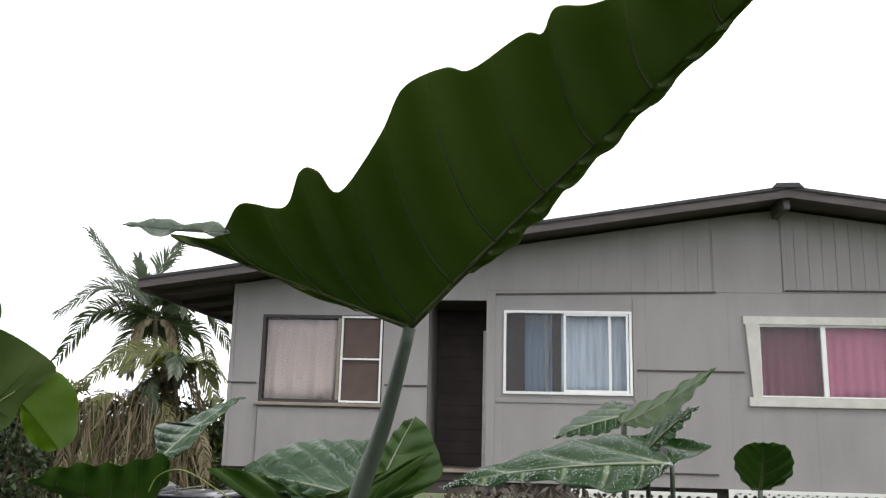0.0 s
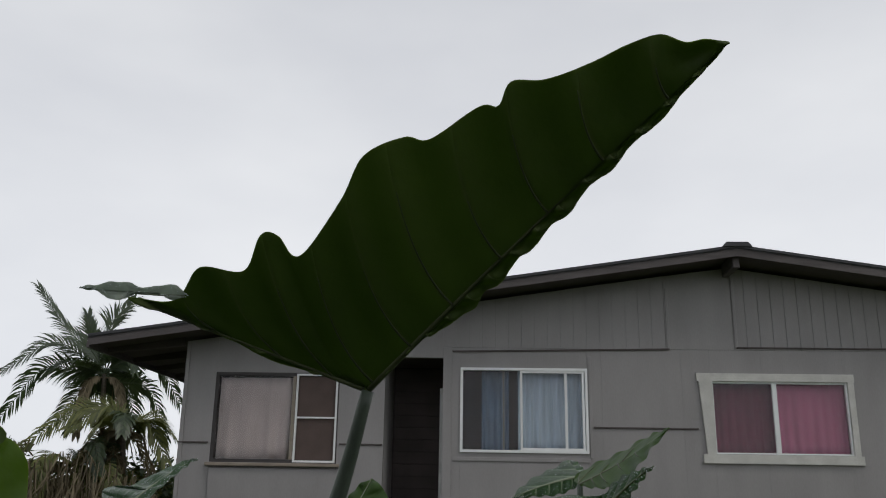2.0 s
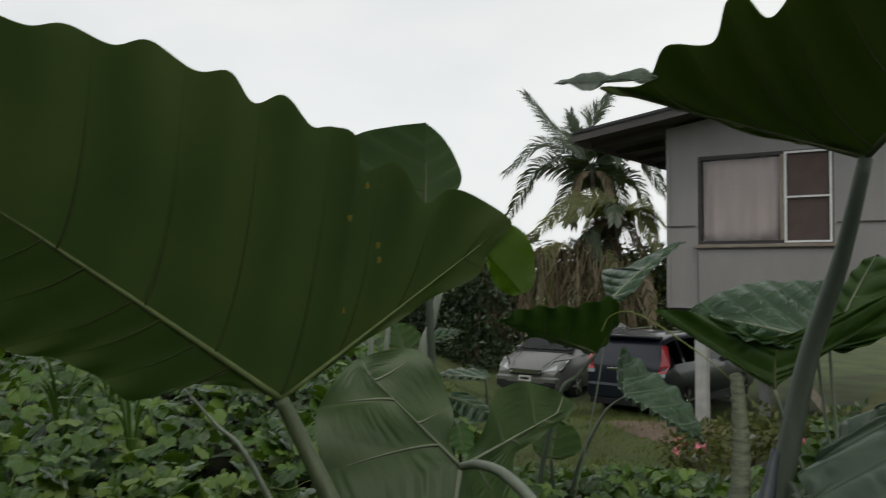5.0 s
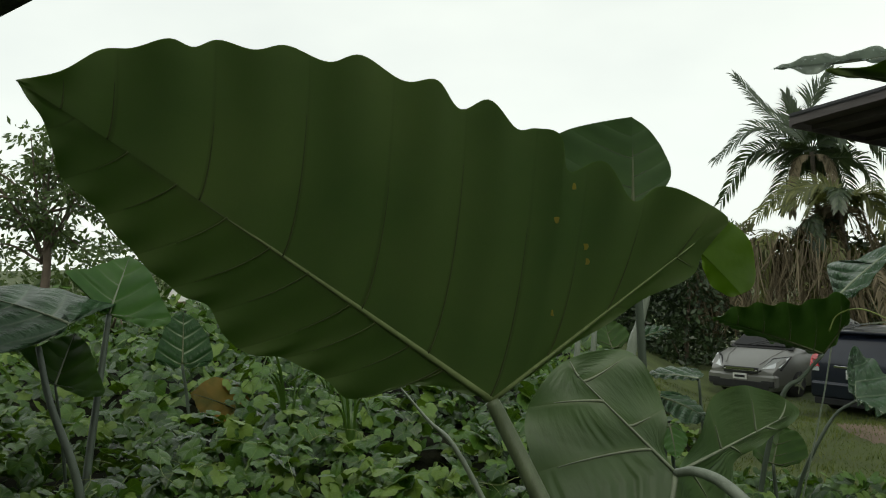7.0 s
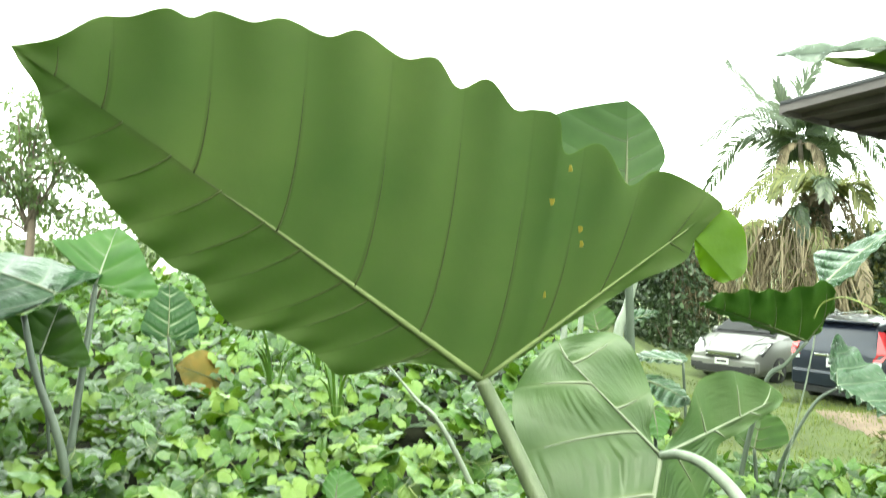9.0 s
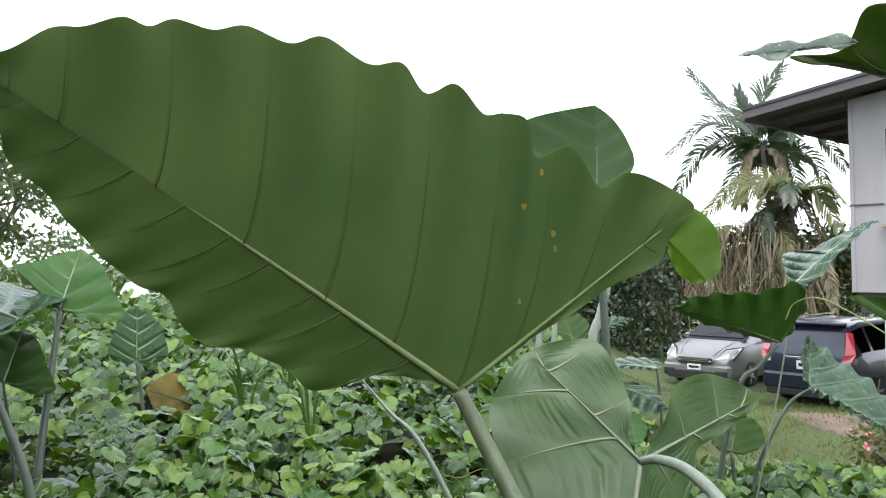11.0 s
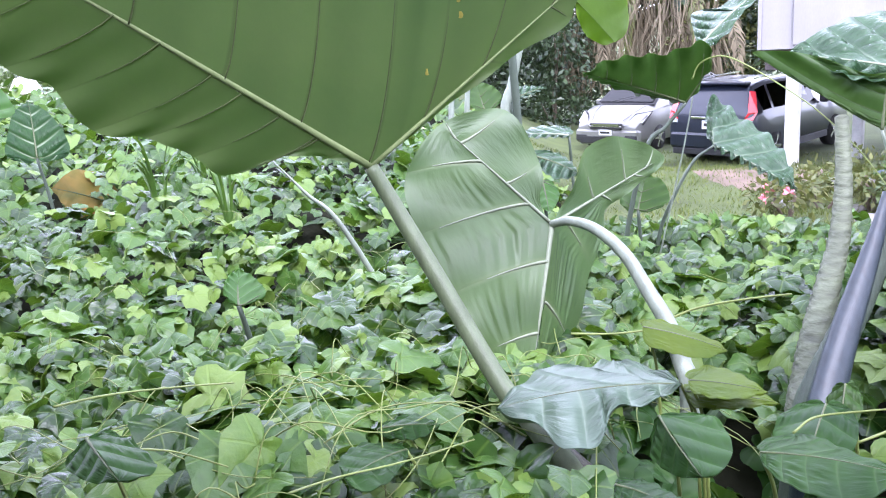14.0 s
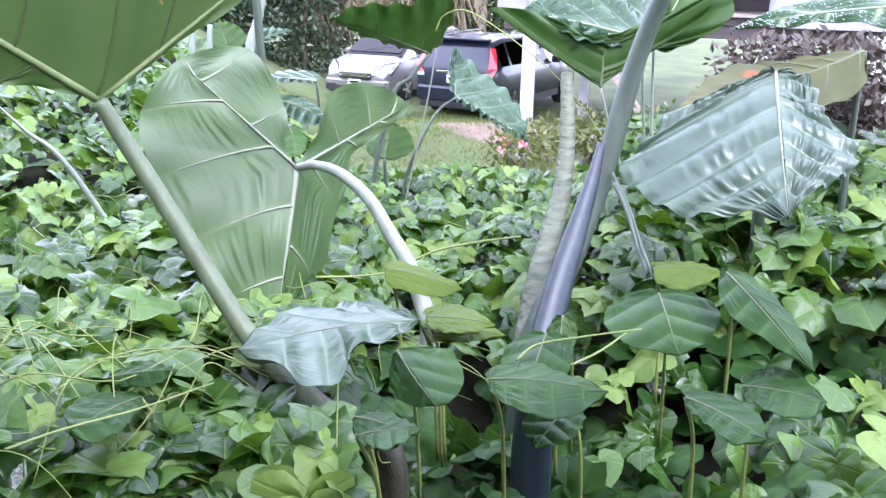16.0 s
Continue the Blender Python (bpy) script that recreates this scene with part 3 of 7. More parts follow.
def taro_blade(plant, base, spec, mat, upper_away, vein_mat, veins=8, n=96, m=9, quilt=0.010, ruffle=0.006, bend=0.03, rib=0.011, label="", drops=0, cup=0.0, vein_r=0.0026, side_mat=None, pleat=0.0, pleat_from=0.0, arch=1.25):
    """Arrow-shaped blade with a raised midrib and side veins; the edges follow the two side profiles."""
    J, T = Vector(spec["j"]), Vector(spec["t"])
    ax = T - J
    ln = ax.length
    ex = ax / ln
    eye = Vector((0, 0.03, 2.4))
    towards = (eye - (J + T) / 2).normalized()
    verts, faces, spots, coords = [], [], [], []
    vein_lines, ribs = [], []
    base = Vector(base)
    nvec = None
    for s_name in ("a", "b"):
        dr = Vector(spec["side_" + s_name]).normalized()
        nz = ex.cross(dr).normalized()
        if (nz.dot(towards) > 0) == upper_away:
            nz = -nz
        if nvec is None:
            nvec = nz
        nz_mid = (nz + nvec).normalized()
        edge = [(0.0, 0.004)] + list(spec["edge_" + s_name]) + [(1.0, 0.0)]
        xs, ys = spline2(edge, n)
        off = len(verts)

        def place(a, b, u, v):
            s0 = nz_mid * (bend * ln * 4 * a * (1 - a)) if a > 0 else Vector((0, 0, 0))
            q = abs(math.sin(math.pi * u * veins))
            h = quilt * (q - 0.5) * min(1, 4 * v * (1 - v) + 0.12) * min(1, 2.2 * v) + ruffle * math.sin(2 * math.pi * u * veins * 1.0 + 0.6) * v ** 3 + cup * b * b
            if pleat and u > pleat_from:
                c_ = int(u * veins)
                h += pleat * q * min(1, 3 * v) * (noise.noise((v * 17, c_ * 7.3, u * 6)) + 0.5 * noise.noise((v * 36, c_ * 3.7, u * 9))) * max(0.0, min(1.0, 0.5 + 2.2 * noise.noise((c_ * 2.1, v * 3, 5.0)) + 0.5))
            return J + ex * (a * ln) + dr * (b * ln) + s0 + nz * h

        low = int(np.argmax(np.where(xs < -0.02, np.hypot(xs, ys) - 0.3 * xs, 0)))
        lobe = (xs[low] * 0.86, ys[low] * 0.86) if xs[low] < -0.02 else (0.0, 0.0)
        deep = max(1e-3, 0.55 * ys[low] - xs[low])
        for i in range(n):
            u = i / (n - 1)
            a1, b1 = xs[i], max(ys[i], 0.0)
            s0_ = a1 - 0.55 * b1
            if s0_ >= 0 or lobe[1] == 0:
                a0, b0 = min(1.0, max(0.0, s0_)), 0.0
            else:
                k_ = min(1.0, -s0_ / deep)
                a0, b0 = lobe[0] * k_, lobe[1] * k_
            for k in range(m):
                v = k / (m - 1)
                bowed = v ** arch
                coords.append((u * veins, v))
                verts.append(place(a0 + (a1 - a0) * bowed, b0 + (b1 - b0) * v, u, v) - base)
                if drops and 2 < k < m - 1 and random.random() < drops:
                    spots.append(verts[-1] + nz * 0.002 + Vector((random.uniform(-0.01, 0.01), random.uniform(-0.01, 0.01), 0)))
        for i in range(n - 1):
            for k in range(m - 1):
                faces.append((off + i * m + k, off + (i + 1) * m + k, off + (i + 1) * m + k + 1, off + i * m + k + 1))
        if lobe[1] > 0.03:
            ribs.append([place(lobe[0] * q_, lobe[1] * q_, 0.0, 0.0) - nz * 0.002 - base for q_ in np.linspace(0, 1, 10)])
        for c in range(veins):
            u = (c + (1.0 if c < veins - 1 else 0.55)) / veins
            i = min(n - 2, int(round(u * (n - 1))))
            pts = [Vector(verts[off + i * m + k]) - nz * 0.0015 for k in range(max(3, int((m - 1) * (0.62 + 0.3 * ((c * 7) % 5) / 4))))]
            if (pts[-1] - pts[0]).length > 0.05:
                vein_lines.append(pts)
    me = mesh_of("leaf_blade", verts, faces, mat, True)
    me.uv_layers.new(name="blade")
    me.uv_layers["blade"].data.foreach_set("uv", np.array([coords[q] for f in faces for q in f], dtype=float).ravel())
    blade = part_mesh("leaf_blade", me, plant, label)
    sol = blade.modifiers.new("thick", "SOLIDIFY")
    sol.thickness, sol.offset, sol.use_rim = 0.0016, 0.0, False
    mid = [J + ex * (a * ln) + nvec * (bend * ln * 4 * a * (1 - a) + rib * 0.35) - base for a in np.linspace(0, 0.985, 22)]
    v, f = tube(mid, [rib * (1 - 0.85 * i / 21) for i in range(22)], 7)
    part_mesh("midrib", mesh_of("midrib", v, f, vein_mat, True), blade)
    for pts in ribs:
        v, f = tube(pts, [rib * 0.62 * (1 - 0.75 * i / 9) for i in range(10)], 6)
        part_mesh("lobe_rib", mesh_of("lobe_rib", v, f, vein_mat, True), blade)
    for pts in vein_lines:
        line = smooth_line(pts, 2)
        v, f = tube(line, [vein_r * (1.25 - i / len(line)) for i in range(len(line))], 5)
        part_mesh("vein", mesh_of("vein", v, f, side_mat or vein_mat, True), blade)
    if spots:
        dv, df = [], []
        for p in spots:
            r = random.uniform(0.0009, 0.0026)
            o = len(dv)
            dv += [p + Vector(q) * r for q in ((1, 0, 0), (0, 1, 0), (-1, 0, 0), (0, -1, 0), (0, 0, 0.8), (0, 0, -0.6))]
            df += [(o, o + 1, o + 4), (o + 1, o + 2, o + 4), (o + 2, o + 3, o + 4), (o + 3, o, o + 4), (o + 1, o, o + 5), (o + 2, o + 1, o + 5), (o + 3, o + 2, o + 5), (o, o + 3, o + 5)]
        tagged(part_mesh("dew", mesh_of("dew", dv, df, M_DEW, True), blade, "clear rain drops"), kind="stuff")
    return blade


def rooted(points):
    """The same line, carried on down into the soil."""
    x, y = points[-1][0], points[-1][1]
    g = soil(x, y) - 0.04
    return list(points) + ([(x, y, g)] if points[-1][2] > g + 0.05 else [])


def shift(points, base):
    b = Vector(base)
    return [Vector(p) - b for p in points]


def taro(base, label):
    return empty("taro_plant", Matrix.Translation(base), label, "plant", "giant taro plants")


LEAF_A = dict(j=(-0.071, 2.203, 2.655), t=(0.667, 1.508, 3.312),
    side_a=(-0.783, -0.341, 0.52), edge_a=[(0.008, 0.037), (-0.071, 0.162), (-0.126, 0.379), (-0.175, 0.513), (-0.106, 0.436), (-0.004, 0.439), (0.047, 0.367), (0.136, 0.388), (0.158, 0.361), (0.155, 0.302), (0.302, 0.314), (0.406, 0.338), (0.486, 0.303), (0.516, 0.266), (0.626, 0.238), (0.65, 0.214), (0.697, 0.227), (0.741, 0.186), (0.819, 0.145), (0.88, 0.124), (0.931, 0.095), (0.951, 0.053), (0.977, 0.033)],
    side_b=(0.74, 0.32, -0.58), edge_b=[(0.04, 0.003), (0.17, 0.004), (0.21, 0.017), (0.27, 0.027), (0.31, 0.035), (0.345, 0.026), (0.39, 0.035), (0.45, 0.023), (0.48, 0.031), (0.54, 0.022), (0.59, 0.029), (0.65, 0.017), (0.7, 0.025), (0.77, 0.015), (0.82, 0.021), (0.9, 0.01), (0.95, 0.008)])
LEAF_B = dict(j=(-1.259, 1.545, 2.097), t=(-1.66, 0.646, 2.771),
    side_a=(0.504, 0.363, 0.784), edge_a=[(-0.014, 0.028), (-0.038, 0.106), (-0.075, 0.204), (-0.135, 0.35), (-0.181, 0.434), (-0.172, 0.477), (-0.168, 0.525), (-0.159, 0.565), (-0.057, 0.55), (-0.0, 0.523), (0.019, 0.472), (0.116, 0.495), (0.156, 0.439), (0.216, 0.481), (0.259, 0.463), (0.288, 0.44), (0.363, 0.449), (0.394, 0.403), (0.461, 0.417), (0.507, 0.379), (0.593, 0.368), (0.632, 0.323), (0.703, 0.302), (0.741, 0.263), (0.796, 0.24), (0.82, 0.206), (0.858, 0.194), (0.893, 0.147), (0.93, 0.114), (0.957, 0.051)],
    side_b=(-0.608, -0.284, -0.741), edge_b=[(0.051, 0.018), (0.15, 0.07), (0.214, 0.16), (0.271, 0.157), (0.358, 0.163), (0.455, 0.2), (0.542, 0.161), (0.607, 0.168), (0.711, 0.146), (0.809, 0.11), (0.871, 0.099), (0.898, 0.068), (0.944, 0.03)])
PET_B = [ (-1.259, 1.545, 2.097), (-1.219, 1.559, 2.018), (-1.103, 1.555, 1.847) ]
PET_B2 = [ (-1.321, 1.543, 2.145), (-1.231, 1.561, 2.002), (-1.1, 1.562, 1.818), (-0.931, 1.524, 1.627), (-0.819, 1.486, 1.556), (-0.679, 1.43, 1.455) ]
LEAF_C = dict(j=(-1.18, 2.292, 1.799), t=(-1.163, 2.049, 1.312),
    side_a=(-0.79, -0.56, 0.25), edge_a=[(-0.043, 0.042), (-0.138, 0.09), (-0.27, 0.092), (-0.449, 0.189), (-0.586, 0.327), (-0.581, 0.474), (-0.44, 0.709), (-0.217, 0.822), (-0.05, 0.838), (0.128, 0.763), (0.383, 0.615), (0.6, 0.457), (0.778, 0.264)],
    side_b=(0.095, 0.893, -0.441), edge_b=[(-0.042, 0.038), (-0.233, 0.151), (-0.532, 0.282), (-0.73, 0.668), (-0.811, 1.339), (-0.507, 0.995), (-0.264, 0.638), (-0.116, 0.622), (0.158, 0.498), (0.447, 0.397), (0.758, 0.261)])
PET_C = [ (-1.18, 2.292, 1.799), (-1.108, 2.274, 1.817), (-1.019, 2.254, 1.802), (-0.921, 2.223, 1.745), (-0.844, 2.191, 1.658), (-0.778, 2.164, 1.579), (-0.731, 2.141, 1.484), (-0.697, 2.109, 1.391) ]
LEAF_D = dict(j=(-1.414, 4.294, 1.954), t=(-1.769, 3.851, 2.141),
    side_a=(0.537, -0.076, 0.84), edge_a=[(-0.025, 0.042), (-0.033, 0.253), (0.005, 0.433), (0.134, 0.527), (0.262, 0.45), (0.388, 0.342), (0.765, 0.2), (0.898, 0.106)],
    side_b=(-0.769, 0.637, 0.049), edge_b=[(-0.028, 0.137), (0.002, 0.41), (0.001, 1.021), (0.405, 0.8)])
LEAF_E = dict(j=(-1.502, 4.809, 2.207), t=(-1.241, 5.6, 2.575),
    side_a=(-0.904, 0.384, -0.186), edge_a=[(0.126, 0.116), (0.663, 0.518), (0.589, 0.237), (0.825, 0.164)],
    side_b=(0.902, -0.386, 0.191), edge_b=[(-0.055, 0.095), (0.063, 0.159), (0.393, 0.11), (0.723, 0.072)])
LEAF_F = dict(j=(-1.58, 5.352, 1.575), t=(-1.058, 5.23, 1.351),
    side_a=(0.33, 0.903, 0.274), edge_a=[(-0.13, 0.088), (-0.405, 0.436), (-0.575, 0.808), (-0.152, 0.693), (0.289, 0.572), (0.682, 0.332)],
    side_b=(-0.175, -0.976, 0.126), edge_b=[(0.132, 0.097), (0.39, 0.126), (0.757, 0.196)])
PET_F = [ (-1.58, 5.352, 1.575), (-1.684, 5.307, 1.488), (-1.784, 5.234, 1.278), (-1.881, 5.254, 1.043) ]
LEAF_G = dict(j=(-0.412, 3.278, 1.959), t=(-0.411, 3.297, 2.15),
    side_a=(-1.0, -0.01, 0.003), edge_a=[(0.134, 0.171), (0.441, 0.736), (0.807, 1.314), (1.149, 1.786), (1.427, 2.282), (1.414, 1.576), (1.229, 0.899), (0.993, 0.341)],
    side_b=(0.933, 0.359, -0.038), edge_b=[(0.145, 0.132), (0.427, 0.516), (0.987, 1.288), (1.375, 1.797), (1.913, 2.199), (1.651, 1.553), (1.267, 0.719), (1.063, 0.3)])
LEAF_G2 = dict(j=(-0.293, 3.505, 2.121), t=(-0.765, 3.385, 2.213),
    side_a=(-0.175, 0.933, 0.314), edge_a=[(-0.16, 0.589), (-0.273, 1.314), (-0.175, 1.506), (0.186, 1.256), (0.551, 0.88), (0.802, 0.425)],
    side_b=(0.192, -0.949, -0.25), edge_b=[(0.094, 0.259), (0.263, 0.369), (0.534, 0.358), (0.761, 0.211)])
LEAF_G3 = dict(j=(-0.242, 3.456, 2.095), t=(-0.083, 3.579, 2.449),
    side_a=(-0.817, 0.548, 0.179), edge_a=[(0.156, 0.107), (0.463, 0.161), (0.733, 0.145), (0.908, 0.096)],
    side_b=(0.787, -0.6, -0.147), edge_b=[(0.019, 0.175), (0.262, 0.499), (0.49, 0.622), (0.738, 0.414), (0.94, 0.16)])
LEAF_H = dict(j=(0.833, 3.074, 2.298), t=(0.029, 2.974, 2.212),
    side_a=(-0.143, 0.967, 0.21), edge_a=[(-0.05, 0.033), (-0.194, 0.14), (-0.284, 0.217), (-0.227, 0.386), (-0.123, 0.522), (0.085, 0.549), (0.337, 0.431), (0.618, 0.25), (0.818, 0.126)],
    side_b=(0.157, -0.891, -0.426), edge_b=[(0.041, 0.043), (0.17, 0.165), (0.327, 0.226), (0.461, 0.155), (0.644, 0.068), (0.829, 0.061)])
LEAF_H2 = dict(j=(0.776, 3.603, 2.441), t=(1.077, 3.309, 2.657),
    side_a=(0.45, 0.78, 0.435), edge_a=[(-0.162, 0.263), (-0.052, 0.392), (0.334, 0.333), (0.691, 0.278)],
    side_b=(-0.313, -0.749, -0.584), edge_b=[(0.147, 0.143), (0.433, 0.323), (0.639, 0.26), (0.829, 0.092)])
LEAF_H3 = dict(j=(0.848, 3.894, 2.476), t=(0.519, 3.849, 2.374),
    side_a=(-0.166, 0.981, 0.103), edge_a=[(-0.239, 0.493), (-0.386, 1.364), (0.184, 0.939), (0.609, 0.511)],
    side_b=(0.289, -0.743, -0.604), edge_b=[(0.06, 0.124), (0.396, 0.214), (0.715, 0.111)])
LEAF_H4 = dict(j=(0.8, 3.29, 2.336), t=(0.957, 3.144, 2.506),
    side_a=(0.26, 0.839, 0.479), edge_a=[(-0.135, 0.312), (-0.045, 0.526), (0.385, 0.48)],
    side_b=(-0.112, -0.803, -0.585), edge_b=[(0.185, 0.174), (0.479, 0.214), (0.791, 0.096)])
LEAF_H5 = dict(j=(1.112, 3.003, 2.224), t=(1.094, 2.907, 2.384),
    side_a=(-0.685, 0.657, 0.315), edge_a=[(-0.05, 0.162), (0.137, 0.45), (0.46, 0.543), (0.815, 0.315)],
    side_b=(0.987, 0.064, 0.145), edge_b=[(-0.001, 0.162), (0.135, 0.531), (0.481, 0.605), (0.857, 0.432)])
LEAF_K = dict(j=(0.13, 2.359, 2.138), t=(0.168, 1.951, 1.872),
    side_a=(-0.948, 0.106, -0.3), edge_a=[(-0.028, 0.025), (0.028, 0.138), (0.092, 0.266), (0.122, 0.395), (0.168, 0.557), (0.336, 0.643), (0.482, 0.786), (0.663, 0.706), (0.86, 0.509), (0.919, 0.328), (0.941, 0.156)],
    side_b=(0.963, 0.206, -0.176), edge_b=[(-0.027, 0.06), (0.006, 0.171), (0.149, 0.203), (0.308, 0.225), (0.395, 0.337), (0.58, 0.353), (0.749, 0.204), (0.85, 0.093)])
LEAF_L = dict(j=(0.39, 2.787, 2.169), t=(-0.109, 2.647, 1.985),
    side_a=(-0.329, 0.926, 0.187), edge_a=[(0.068, 0.103), (0.207, 0.194), (0.378, 0.305), (0.526, 0.421), (0.707, 0.362), (0.87, 0.198)],
    side_b=(0.384, -0.827, -0.411), edge_b=[(0.124, 0.256), (0.363, 0.294), (0.568, 0.251), (0.764, 0.163), (0.911, 0.078)])
LEAF_M = dict(j=(-1.363, 2.398, 2.567), t=(-1.369, 2.409, 2.875),
    side_a=(-0.916, -0.4, -0.003), edge_a=[(0.029, 0.0), (0.034, 0.376), (0.394, 0.689), (0.756, 0.85), (0.901, 0.698), (0.966, 0.354)],
    side_b=(0.712, 0.702, -0.012), edge_b=[(0.061, 0.117), (0.212, 0.293), (0.42, 0.409), (0.681, 0.317), (0.882, 0.167)])
LEAF_N = dict(j=(-4.131, 2.056, 2.188), t=(-4.266, 2.241, 2.484),
    side_a=(-0.457, -0.833, 0.312), edge_a=[(-0.003, 0.131), (0.196, 0.34), (0.43, 0.707), (0.579, 0.461), (0.803, 0.228)],
    side_b=(0.874, 0.474, 0.102), edge_b=[(-0.082, 0.173), (-0.295, 0.703), (-0.216, 0.99), (0.154, 0.747), (0.67, 0.398)])
PET_N = [ (-4.131, 2.056, 2.188), (-4.083, 1.983, 1.873), (-4.008, 1.889, 1.511) ]
LEAF_O = dict(j=(-3.936, 1.763, 2.165), t=(-4.48, 1.47, 2.31),
    side_a=(-0.432, 0.888, 0.154), edge_a=[(0.211, 0.254), (0.048, 0.629), (0.303, 0.569), (0.663, 0.513), (0.935, 0.359)],
    side_b=(0.338, -0.85, -0.405), edge_b=[(-0.044, 0.09), (0.015, 0.238), (0.128, 0.522), (0.483, 0.405)])
PET_O = [ (-3.98, 1.644, 2.065), (-3.891, 1.658, 1.817), (-3.763, 1.703, 1.54) ]
LEAF_P = dict(j=(-5.141, 3.066, 1.77), t=(-5.331, 3.189, 2.11),
    side_a=(-0.276, -0.943, 0.187), edge_a=[(-0.089, 0.108), (0.015, 0.428), (0.388, 0.372), (0.789, 0.23)],
    side_b=(0.689, 0.714, 0.126), edge_b=[(-0.089, 0.12), (-0.037, 0.483), (0.392, 0.432), (0.804, 0.212)])
LEAF_Q = dict(j=(-5.331, 3.608, 1.376), t=(-5.434, 3.301, 1.52),
    side_a=(-0.64, 0.492, 0.59), edge_a=[(-0.117, 0.219), (-0.524, -0.079), (-0.089, 0.71), (0.56, 0.637)],
    side_b=(0.685, -0.485, -0.544), edge_b=[(-0.067, 0.137), (0.355, 0.591), (0.655, 0.655)])
LEAF_R = dict(j=(-2.195, 1.932, 1.524), t=(-2.282, 2.031, 1.618),
    side_a=(-0.268, -0.779, 0.567), edge_a=[(-0.003, 0.173), (0.205, 0.368), (0.707, 0.243)],
    side_b=(0.805, 0.577, 0.138), edge_b=[(-0.012, 0.183), (0.159, 0.608), (0.678, 0.357)])
LEAF_S = dict(j=(-1.643, 4.228, 1.404), t=(-1.65, 4.369, 1.57),
    side_a=(-0.815, -0.457, 0.357), edge_a=[(-0.121, 0.117), (0.06, 0.472), (0.631, 0.428)],
    side_b=(0.999, 0.042, 0.006), edge_b=[(-0.061, 0.221), (0.283, 0.697), (0.816, 0.456)])
SHEATH = [ (-0.504, 3.035, 2.032), (-0.472, 2.924, 1.852), (-0.455, 2.788, 1.699), (-0.456, 2.631, 1.587), (-0.457, 2.477, 1.487), (-0.451, 2.352, 1.388), (-0.436, 2.235, 1.298) ]
PET_X = [ (-2.035, 3.727, 2.285), (-2.071, 3.698, 2.111), (-2.104, 3.66, 1.922) ]
PET_D = [ (-1.414, 4.294, 1.954), (-1.503, 4.25, 1.837), (-1.589, 4.203, 1.725) ]
LEAF_A2 = dict(j=(-0.535, 2.085, 2.868), t=(-0.784, 2.057, 2.875),
    side_a=(0.093, -0.639, 0.764), edge_a=[(0.011, 0.062), (0.153, 0.125), (0.302, 0.081), (0.449, 0.086), (0.6, 0.123), (0.753, 0.084), (0.873, 0.049)],
    side_b=(0.015, -0.36, -0.933), edge_b=[(0.021, 0.043), (0.159, 0.042), (0.306, -0.019), (0.514, 0.048), (0.609, 0.124), (0.743, 0.07), (0.873, 0.015)])
LEAF_B2 = dict(j=(-0.908, 1.908, 2.434), t=(-0.843, 1.98, 2.334),
    side_a=(-0.811, -0.077, -0.58), edge_a=[(0.213, 0.151), (0.522, 0.27), (0.859, 0.219)],
    side_b=(0.499, 0.519, 0.694), edge_b=[(-0.087, 0.259), (-0.1, 0.64), (0.163, 0.779), (0.585, 0.69), (0.904, 0.462), (1.04, 0.183)])
NEAR_1 = dict(j=(-0.544, 1.557, 1.688), t=(-0.748, 1.195, 1.751),
    side_a=(-0.874, 0.472, -0.115), edge_a=[(-0.064, 0.209), (-0.065, 0.541), (0.277, 0.383), (0.427, 0.46), (0.687, 0.266), (0.901, 0.093)],
    side_b=(0.82, -0.507, -0.265), edge_b=[(0.133, 0.075), (0.351, 0.14), (0.527, 0.164), (0.721, 0.331), (0.863, 0.315), (0.888, 0.182), (0.968, 0.089)])
NEAR_2 = dict(j=(-0.708, 1.791, 1.704), t=(-0.529, 1.832, 1.66),
    side_a=(-0.245, 0.963, -0.116), edge_a=[(-0.069, 0.29), (0.164, 0.506), (0.574, 0.309), (0.857, 0.253)],
    side_b=(0.121, -0.927, -0.354), edge_b=[(0.094, 0.275), (0.446, 0.331), (0.768, 0.247)])
NEAR_3 = dict(j=(-0.532, 1.555, 1.674), t=(-0.359, 1.549, 1.687),
    side_a=(0.045, 0.981, -0.19), edge_a=[(-0.155, 0.329), (-0.006, 0.596), (0.463, 0.399), (0.765, 0.239)],
    side_b=(-0.02, -0.986, -0.164), edge_b=[(0.197, 0.292), (0.539, 0.273), (0.806, 0.134)])
NEAR_4 = dict(j=(-0.321, 1.244, 1.743), t=(-0.124, 1.182, 1.786),
    side_a=(0.32, 0.942, -0.1), edge_a=[(-0.119, 0.151), (-0.127, 0.439), (0.077, 0.536), (0.493, 0.253), (0.797, 0.12)],
    side_b=(-0.234, -0.93, -0.284), edge_b=[(0.106, 0.139), (0.353, 0.295), (0.67, 0.367), (0.838, 0.321), (0.953, 0.158)])
NEAR_5 = dict(j=(-0.077, 1.571, 1.805), t=(-0.029, 1.393, 1.765),
    side_a=(-0.944, -0.194, -0.267), edge_a=[(-0.107, 0.077), (-0.062, 0.369), (0.294, 0.584), (0.685, 0.458), (0.88, 0.218)],
    side_b=(0.967, 0.254, 0.027), edge_b=[(-0.081, 0.122), (0.015, 0.367), (0.386, 0.509), (0.818, 0.28)])
